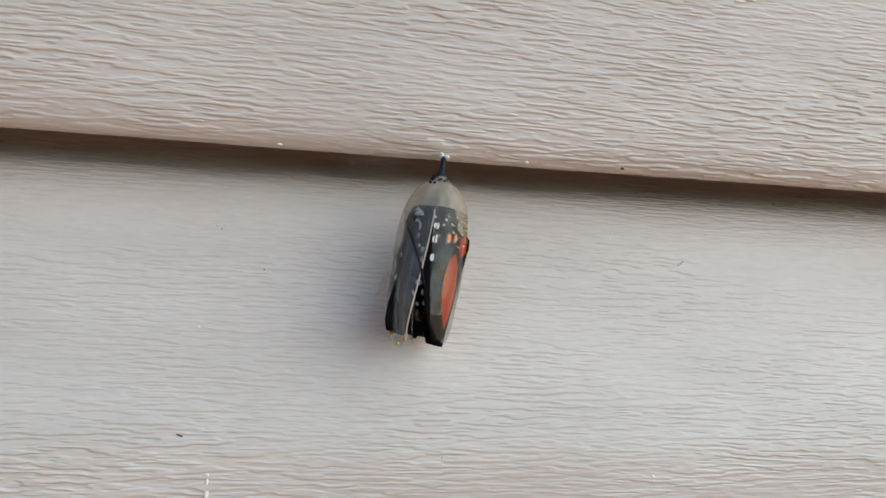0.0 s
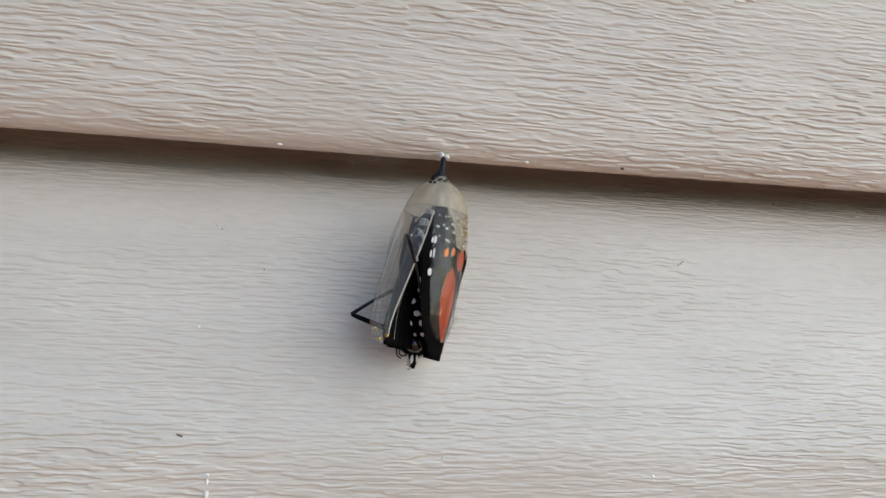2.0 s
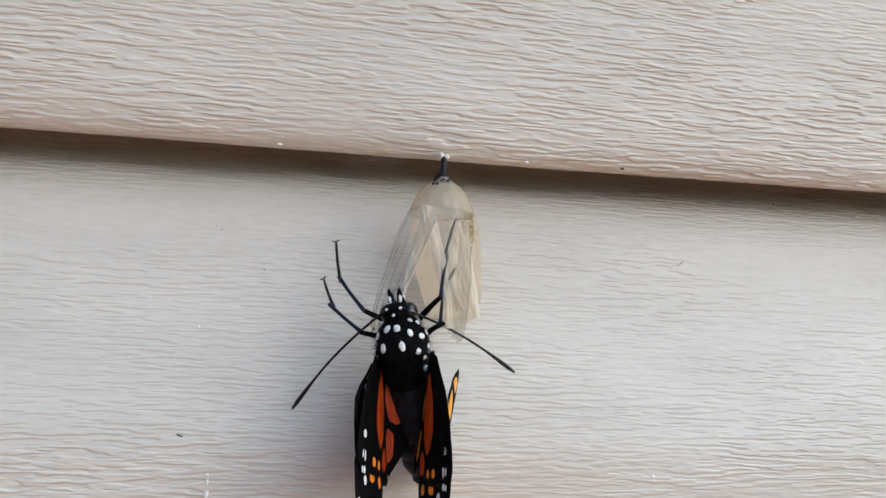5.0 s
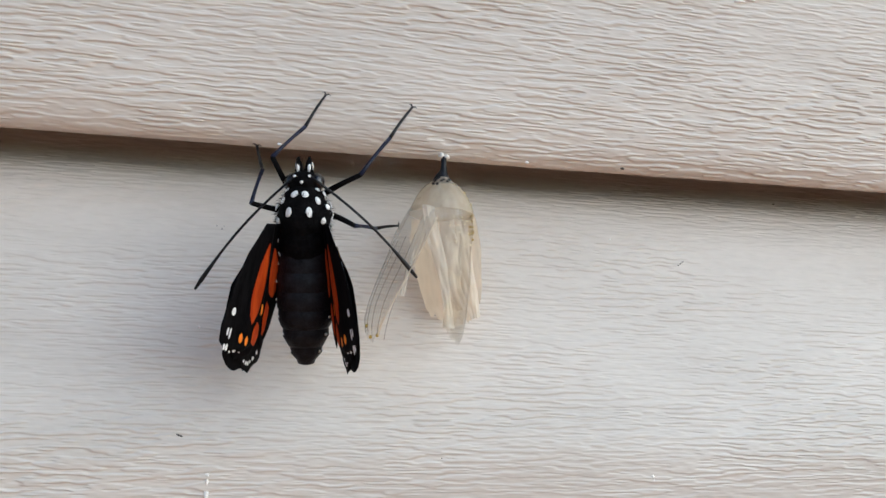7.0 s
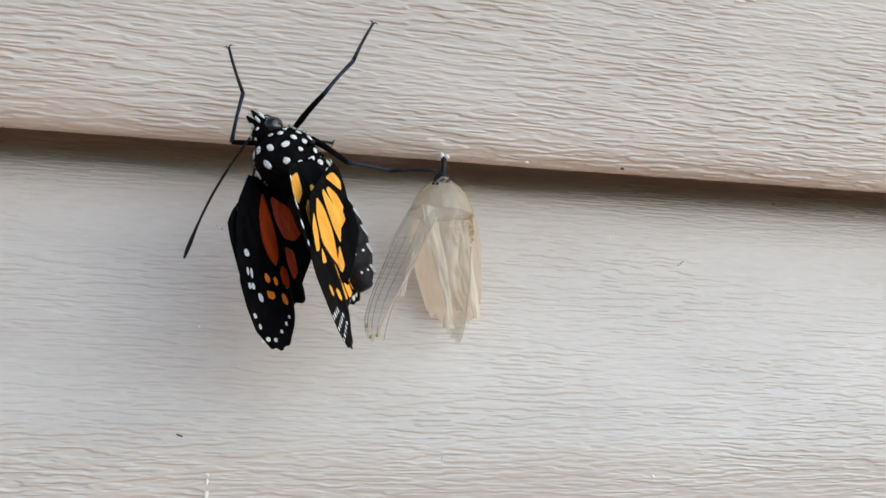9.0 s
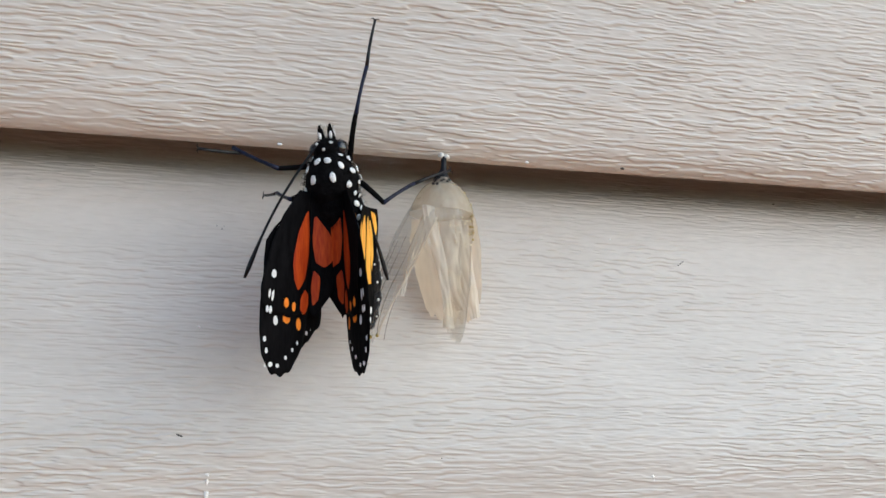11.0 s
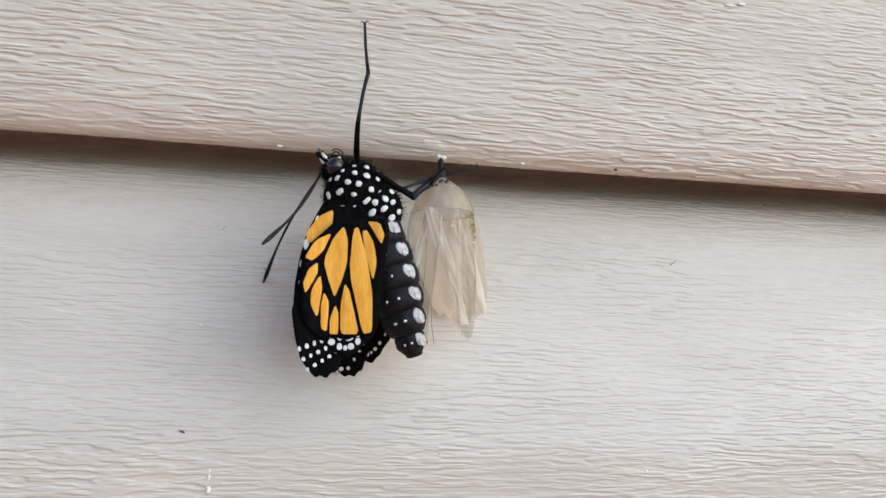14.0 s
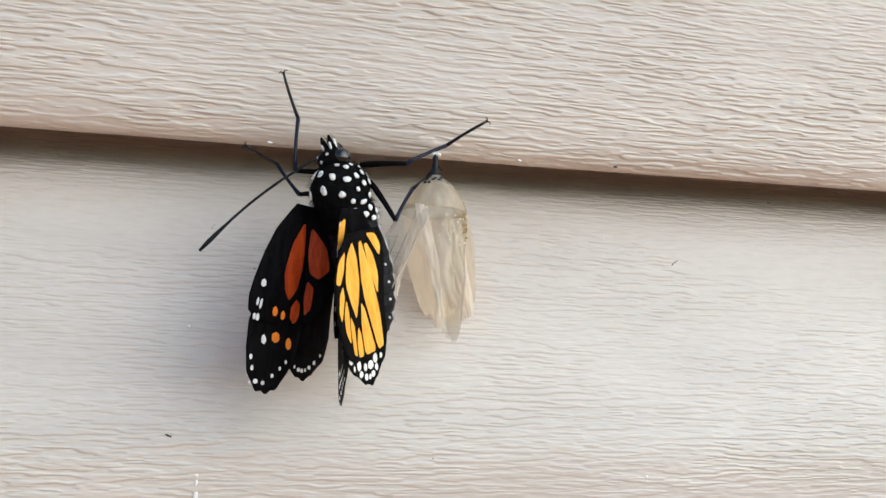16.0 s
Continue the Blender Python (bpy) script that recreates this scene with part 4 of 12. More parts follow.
    walk(WINGS[1][1], [(0, mm(-2.16, -4.27, 19.45, 3.99, -1.64, 44.56)), (0.5, mm(-2.16, -4.27, 19.45, 3.99, -1.64, 44.56)), (0.9, mm(-2.1, -4.1, 19.12, 3.99, -1.64, 44.56)), (1.1, mm(-2.1, -4.1, 19.12, 3.99, -1.64, 44.56)), (1.4, mm(-1.87, -3.9, 17.39, 3.99, -1.64, 44.56)), (1.6, mm(-1.87, -3.9, 17.39, 3.99, -1.64, 44.56)), (1.9, mm(-1.79, -3.61, 16.89, 3.99, -1.64, 44.56)), (2.1, mm(-1.79, -3.61, 16.89, 3.99, -1.64, 44.56)), (2.4, mm(-2.37, -3.45, 15.2, 3.99, -1.64, 44.56)), (2.6, mm(-2.37, -3.45, 15.2, 3.99, -1.64, 44.56)), (2.8, mm(-3.21, -3.74, 13.62, 3.99, -1.64, 44.56)), (3.1, mm(-3.21, -3.74, 13.62, 3.99, -1.64, 44.56)), (3.25, mm(-3.42, -6.21, 10.85, 6.31, -3.49, 44.92)), (3.4, mm(-3.42, -6.21, 10.85, 6.31, -3.49, 44.92)), (3.5, mm(0.36, -6.58, 6.34, -0.51, -15.77, 52.74)), (3.6, mm(1.67, -3.55, 10.19, -2, 0, -2)), (3.7, mm(0.41, 1.2, 7.08, -2.2, -24, -49.1)), (3.8, mm(0.41, 1.2, 7.08, -2.2, -24, -49.1)), (3.9, mm(0.55, 2.79, 5.73, 49.05, -9.77, -121.71)), (4, mm(0.55, 2.79, 5.73, 49.05, -9.77, -121.71)), (4.1, mm(1.08, 0.86, 2.33, -1.76, -11.4, -52.03)), (4.2, mm(1.08, 0.86, 2.33, -1.76, -11.4, -52.03)), (5.2, mm(6.49, -3.77, 1.95, -11.28, 12.36, -46.3)), (6.3, mm(3.5, -1.44, 6.59, -2, 0, -80)), (6.4, mm(3.5, -1.44, 6.59, -2, 0, -80)), (6.5, mm(9.04, -0.68, 3.16, -29.54, -10.52, -55.16)), (6.6, mm(9.04, -0.68, 3.16, -29.54, -10.52, -55.16)), (6.7, mm(2.89, -0.56, 6.05, -2, -10, -69.6)), (6.8, mm(2.89, -0.56, 6.05, -2, -10, -69.6)), (6.9, mm(1.85, -1.38, 9.09, 6.2, 0.3, -65.8)), (7, mm(1.85, -1.38, 9.09, 6.2, 0.3, -65.8)), (7.1, mm(2.46, -1.18, 6.24, -2, -5, -51.8)), (7.2, mm(2.53, -1.05, 6.2, -2, -6, -55.8)), (7.3, mm(2.88, -0.94, 6.2, -2, -6, -65.8)), (7.4, mm(2.88, -0.94, 6.2, -2, -6, -65.8)), (7.5, mm(0.97, 1.17, 3.9, -1.76, -11.4, -52.03)), (7.6, mm(0.97, 1.17, 3.9, -1.76, -11.4, -52.03)), (7.7, mm(3.5, -1.73, 6.23, -2, 2, -78.1)), (7.8, mm(3.5, -1.73, 6.23, -2, 2, -78.1)), (7.95, mm(7.69, -3.7, 4.93, -13.75, 9.54, -59.23)), (8.1, mm(7.69, -3.7, 4.93, -13.75, 9.54, -59.23)), (8.45, mm(6.49, -3.77, 1.95, -11.28, 12.36, -46.3)), (8.7, mm(6.49, -3.77, 1.95, -11.28, 12.36, -46.3)), (8.9, mm(7.09, -3.62, 1.22, -14.82, -3.96, -57.03)), (9.2, mm(7.09, -3.62, 1.22, -14.82, -3.96, -57.03)), (10.2, mm(2.96, -1.36, 5.04, -2, -6, -63.8)), (11.3, mm(2.14, -1.22, 0.95, -8.97, -2.2, -53.53)), (11.7, mm(2.14, -1.22, 0.95, -8.97, -2.2, -53.53)), (11.9, mm(6.09, -3.89, 2.85, -5.88, 1.88, -63.87)), (12, mm(6.09, -3.89, 2.85, -5.88, 1.88, -63.87)), (12.1, mm(3.41, -0.93, 4.41, -2.1, -14, -81.5)), (12.2, mm(3.41, -0.93, 4.41, -2.1, -14, -81.5)), (12.3, mm(3.84, -1.95, 1.19, 29.32, -26, -115.56)), (12.8, mm(3.84, -1.95, 1.19, 29.32, -26, -115.56)), (12.9, mm(3.05, -0.54, 3.9, 9.43, -29.87, -87.91)), (13, mm(3.05, -0.54, 3.9, 9.43, -29.87, -87.91)), (13.1, mm(3.52, -1.74, 4.31, -2, -4, -81.9)), (13.2, mm(3.05, -0.54, 3.9, 9.43, -29.87, -87.91)), (14.3, mm(3.05, -0.54, 3.9, 9.43, -29.87, -87.91)), (14.4, mm(3.32, -2.18, 4.02, -2, 2, -64.1)), (14.5, mm(1.99, -2.33, 1.25, -6.32, 2.1, -56.24)), (14.65, mm(1.99, -2.33, 1.25, -6.32, 2.1, -56.24)), (14.8, mm(-1.46, -2.36, 3.36, -33.05, -27.62, -7.53)), (15.05, mm(-1.46, -2.36, 3.36, -33.05, -27.62, -7.53)), (15.1, mm(3.52, -2.73, 0.81, -2.4, -32, -76.8)), (15.2, mm(3.52, -2.73, 0.81, -2.4, -32, -76.8)), (15.3, mm(3.51, -2.83, 0.9, -2, 8, -58.3)), (15.4, mm(3.51, -2.83, 0.9, -2, 8, -58.3)), (15.5, mm(2.34, -3.36, -0.59, -5.09, 3.66, -51.58)), (15.6, mm(2.34, -3.36, -0.59, -5.09, 3.66, -51.58)), (15.9, mm(4.57, -2.07, -0.9, -14.03, -0.17, -57.15)), (16, mm(4.57, -2.07, -0.9, -14.03, -0.17, -57.15))])
    walk(WINGS[1][4], [(0, mm(2.61, -3.7, 11.51, -2.99, -3.38, -76.17)), (0.5, mm(2.61, -3.7, 11.51, -2.99, -3.38, -76.17)), (0.9, mm(2.66, -3.53, 11.18, -2.99, -3.38, -76.17)), (1.1, mm(2.66, -3.53, 11.18, -2.99, -3.38, -76.17)), (1.4, mm(2.89, -3.34, 9.45, -2.99, -3.38, -76.17)), (1.6, mm(2.89, -3.34, 9.45, -2.99, -3.38, -76.17)), (1.9, mm(2.97, -3.04, 8.94, -2.99, -3.38, -76.17)), (2.1, mm(2.97, -3.04, 8.94, -2.99, -3.38, -76.17)), (2.4, mm(2.39, -2.88, 7.26, -2.99, -3.38, -76.17)), (2.6, mm(2.39, -2.88, 7.26, -2.99, -3.38, -76.17)), (2.8, mm(1.55, -3.17, 5.68, -2.99, -3.38, -76.17)), (3.1, mm(1.55, -3.17, 5.68, -2.99, -3.38, -76.17)), (3.25, mm(1.29, -5.2, 2.92, -2.58, -0.44, -75.71)), (3.4, mm(1.29, -5.2, 2.92, -2.58, -0.44, -75.71)), (3.5, mm(1.55, -6.11, 4.83, -12.52, -9.68, 103.73)), (3.6, mm(3.95, -3.96, 1.2, 1.6, -0.1, -21.7)), (3.7, mm(3.3, -3, 0.6, -2.2, -24, -49.1)), (3.8, mm(3.3, -3, 0.6, -2.2, -24, -49.1)), (3.9, mm(3.11, 0.53, 2.4, 49.05, -9.77, -121.71)), (4, mm(3.11, 0.53, 2.4, 49.05, -9.77, -121.71)), (4.1, mm(0.82, 0.05, 0.66, -9.89, -5.97, -1.69)), (4.2, mm(0.82, 0.05, 0.66, -9.89, -5.97, -1.69)), (5.2, mm(6.61, -4.24, 0.86, -16.67, -0.5, -95)), (6.3, mm(3.3, -3, 0.6, -2, 0, -80)), (6.4, mm(3.3, -3, 0.6, -2, 0, -80)), (6.5, mm(7.15, -1.01, 0.09, -11.35, -29.26, -104.97)), (6.6, mm(7.15, -1.01, 0.09, -11.35, -29.26, -104.97)), (6.7, mm(3.3, -3, 0.6, -2, -10, -69.6)), (6.8, mm(3.3, -3, 0.6, -2, -10, -69.6)), (6.9, mm(3.3, -3, 0.6, 6.2, 0.3, -65.8)), (7, mm(3.3, -3, 0.6, 6.2, 0.3, -65.8)), (7.1, mm(3.3, -3, 0.6, -2, -5, -51.8)), (7.2, mm(3.3, -3, 0.6, -2, -6, -55.8)), (7.3, mm(3.3, -3, 0.6, -2, -6, -65.8)), (7.4, mm(3.3, -3, 0.6, -2, -6, -65.8)), (7.5, mm(0.82, 0.05, 0.66, -9.89, -5.97, -1.69)), (7.6, mm(0.82, 0.05, 0.66, -9.89, -5.97, -1.69)), (7.7, mm(3.3, -3, 0.6, -2, 2, -78.1)), (7.8, mm(3.3, -3, 0.6, -2, 2, -78.1)), (7.95, mm(6.61, -4.24, 0.86, -16.67, -0.5, -95)), (8.1, mm(6.61, -4.24, 0.86, -16.67, -0.5, -95)), (8.45, mm(6.61, -4.24, 0.86, -16.67, -0.5, -95)), (8.7, mm(6.61, -4.24, 0.86, -16.67, -0.5, -95)), (8.9, mm(6, -2.85, -0.55, -6.58, -13.88, -106.74)), (9.2, mm(6, -2.85, -0.55, -6.58, -13.88, -106.74)), (10.2, mm(3.3, -3, 0.6, -2, -6, -63.8)), (11.3, mm(1.9, -2.24, 0.09, -7.48, 5.43, -4.06)), (11.7, mm(1.9, -2.24, 0.09, -7.48, 5.43, -4.06)), (11.9, mm(5.1, -2.27, 1.67, -5.23, -3.29, -113.62)), (12, mm(5.1, -2.27, 1.67, -5.23, -3.29, -113.62)), (12.1, mm(3.3, -3, 0.6, -2.1, -14, -81.5)), (12.2, mm(3.3, -3, 0.6, -2.1, -14, -81.5)), (12.3, mm(4.28, -2.6, -0.75, 29.32, -26, -115.56)), (12.8, mm(4.28, -2.6, -0.75, 29.32, -26, -115.56)), (12.9, mm(3.06, -1.11, 1.89, 9.43, -29.87, -87.91)), (13, mm(3.06, -1.11, 1.89, 9.43, -29.87, -87.91)), (13.1, mm(3.3, -3, 0.6, -2, -4, -81.9)), (13.2, mm(3.06, -1.11, 1.89, 9.43, -29.87, -87.91)), (14.3, mm(3.06, -1.11, 1.89, 9.43, -29.87, -87.91)), (14.4, mm(3.3, -3, 0.6, -2, 2, -64.1)), (14.5, mm(2.02, -3.66, 0.78, -2.46, 6.19, -6.26)), (14.65, mm(2.02, -3.66, 0.78, -2.46, 6.19, -6.26)), (14.8, mm(-0.43, -2.9, 3.55, -14.11, -40.03, -40.71)), (15.05, mm(-0.43, -2.9, 3.55, -14.11, -40.03, -40.71)), (15.1, mm(3.3, -3, 0.6, -2.4, -32, -76.8)), (15.2, mm(3.3, -3, 0.6, -2.4, -32, -76.8)), (15.3, mm(3.3, -3, 0.6, -2, 8, -58.3)), (15.4, mm(3.3, -3, 0.6, -2, 8, -58.3)), (15.5, mm(2.54, -4.67, -0.61, -0.46, 6.25, -1.45)), (15.6, mm(2.54, -4.67, -0.61, -0.46, 6.25, -1.45)), (15.9, mm(5.05, -3.12, -1.37, -8.99, -10.81, -106.32)), (16, mm(5.05, -3.12, -1.37, -8.99, -10.81, -106.32))])
    walk(WINGS[1][2], [(0, mm(-0.17, -2.42, 12, 3.99, -1.64, 44.56)), (0.5, mm(-0.17, -2.42, 12, 3.99, -1.64, 44.56)), (0.9, mm(-0.11, -2.25, 11.67, 3.99, -1.64, 44.56)), (1.1, mm(-0.11, -2.25, 11.67, 3.99, -1.64, 44.56)), (1.4, mm(0.12, -2.05, 9.95, 3.99, -1.64, 44.56)), (1.6, mm(0.12, -2.05, 9.95, 3.99, -1.64, 44.56)), (1.9, mm(0.2, -1.76, 9.44, 3.99, -1.64, 44.56)), (2.1, mm(0.2, -1.76, 9.44, 3.99, -1.64, 44.56)), (2.4, mm(-0.39, -1.6, 7.75, 3.99, -1.64, 44.56)), (2.6, mm(-0.39, -1.6, 7.75, 3.99, -1.64, 44.56)), (2.8, mm(-1.22, -1.89, 6.17, 3.99, -1.64, 44.56)), (3.1, mm(-1.22, -1.89, 6.17, 3.99, -1.64, 44.56)), (3.25, mm(-1.49, -3.96, 3.49, 6.31, -3.49, 44.92)), (3.4, mm(-1.49, -3.96, 3.49, 6.31, -3.49, 44.92)), (3.5, mm(0.64, -5.33, 4.43, -0.51, -15.77, 52.74)), (3.6, mm(2.21, -0.79, -0.23, -2, 0, -40)), (3.7, mm(4.34, -1.92, -1.23, -2.2, -22, -52.2)), (3.8, mm(4.34, -1.92, -1.23, -2.2, -22, -52.2)), (3.9, mm(0.22, -0.79, -0.04, -13.78, -41.02, -19.43)), (4, mm(0.22, -0.79, -0.04, -13.78, -41.02, -19.43)), (4.1, mm(4.97, 1.35, -0.37, -1.76, -11.4, -87.03)), (4.2, mm(4.97, 1.35, -0.37, -1.76, -11.4, -87.03)), (5.2, mm(9.93, -6.33, -2.94, -18.19, 27.23, -83.18)), (6.3, mm(4.49, -2.3, -1.23, -2, -2, -82.9)), (6.4, mm(4.49, -2.3, -1.23, -2, -2, -82.9)), (6.5, mm(12.31, -5.55, -3.27, -43.85, 9.69, -84.16)), (6.6, mm(12.31, -5.55, -3.27, -43.85, 9.69, -84.16)), (6.7, mm(4.46, -2.17, -1.23, -2, -6, -72.8)), (6.8, mm(4.46, -2.17, -1.23, -2, -6, -72.8)), (6.9, mm(4.44, -2.11, -1.11, 6.4, 0.8, -68.8)), (7, mm(4.44, -2.11, -1.11, 6.4, 0.8, -68.8)), (7.1, mm(4.35, -1.94, -1.23, -2, -3, -54.9)), (7.2, mm(4.39, -1.99, -1.23, -2, -4, -58.9)), (7.3, mm(4.45, -2.11, -1.23, -2, -4, -68.9)), (7.4, mm(4.45, -2.11, -1.23, -2, -4, -68.9)), (7.5, mm(4.97, 1.35, -0.37, -1.76, -11.4, -87.03)), (7.6, mm(4.97, 1.35, -0.37, -1.76, -11.4, -87.03)), (7.7, mm(4.49, -2.27, -1.23, -2, -2, -80.9)), (7.8, mm(4.49, -2.27, -1.23, -2, -2, -80.9)), (7.95, mm(9.93, -6.33, -2.94, -18.19, 27.23, -83.18)), (8.1, mm(9.93, -6.33, -2.94, -18.19, 27.23, -83.18)), (8.45, mm(9.93, -6.33, -2.94, -18.19, 27.23, -83.18)), (8.7, mm(9.93, -6.33, -2.94, -18.19, 27.23, -83.18)), (8.9, mm(11.67, -6.57, -4.09, -33.33, 22.1, -81.25)), (9.2, mm(11.67, -6.57, -4.09, -33.33, 22.1, -81.25)), (10.2, mm(4.44, -2.09, -1.23, -2, -3, -66.9)), (11.3, mm(6.06, -0.95, -0.96, -8.97, -2.2, -88.53)), (11.7, mm(6.06, -0.95, -0.96, -8.97, -2.2, -88.53)), (11.9, mm(6.68, -2.84, -0.94, -7.18, 7.57, -77.46)), (12, mm(6.68, -2.84, -0.94, -7.18, 7.57, -77.46)), (12.1, mm(4.5, -2.33, -1.23, -2.1, -17, -84.4)), (12.2, mm(4.5, -2.33, -1.23, -2.1, -17, -84.4)), (12.3, mm(6.73, -2, -3.21, 29.73, -35.55, -118.74)), (12.8, mm(6.73, -2, -3.21, 29.73, -35.55, -118.74)), (12.9, mm(4.34, 0.07, -1.18, 7.6, -39.76, -86.85)), (13, mm(4.34, 0.07, -1.18, 7.6, -39.76, -86.85)), (13.1, mm(4.5, -2.33, -1.23, -2, -7, -84.8)), (13.2, mm(4.34, 0.07, -1.18, 7.6, -39.76, -86.85)), (14.3, mm(4.34, 0.07, -1.18, 7.6, -39.76, -86.85)), (14.4, mm(5.29, -2.29, -1.14, 4, -3, -82.2)), (14.5, mm(2.95, -2.97, 0.25, -6.32, 2.1, -56.24)), (14.65, mm(2.95, -2.97, 0.25, -6.32, 2.1, -56.24)), (14.8, mm(-0.01, -2.58, 2.93, -33.05, -27.62, -7.53)), (15.05, mm(-0.01, -2.58, 2.93, -33.05, -27.62, -7.53)), (15.1, mm(4.49, -2.27, -1.23, -2.2, -26, -80)), (15.2, mm(4.49, -2.27, -1.23, -2.2, -26, -80)), (15.3, mm(4.4, -2.01, -1.23, -2, 2, -61.1)), (15.4, mm(4.4, -2.01, -1.23, -2, 2, -61.1)), (15.5, mm(3.41, -3.88, -1.11, -5.09, 3.66, -51.58)), (15.6, mm(3.41, -3.88, -1.11, -5.09, 3.66, -51.58)), (15.9, mm(7.79, -5.26, -3.45, -9.44, 4.16, -77.09)), (16, mm(7.79, -5.26, -3.45, -9.44, 4.16, -77.09))])
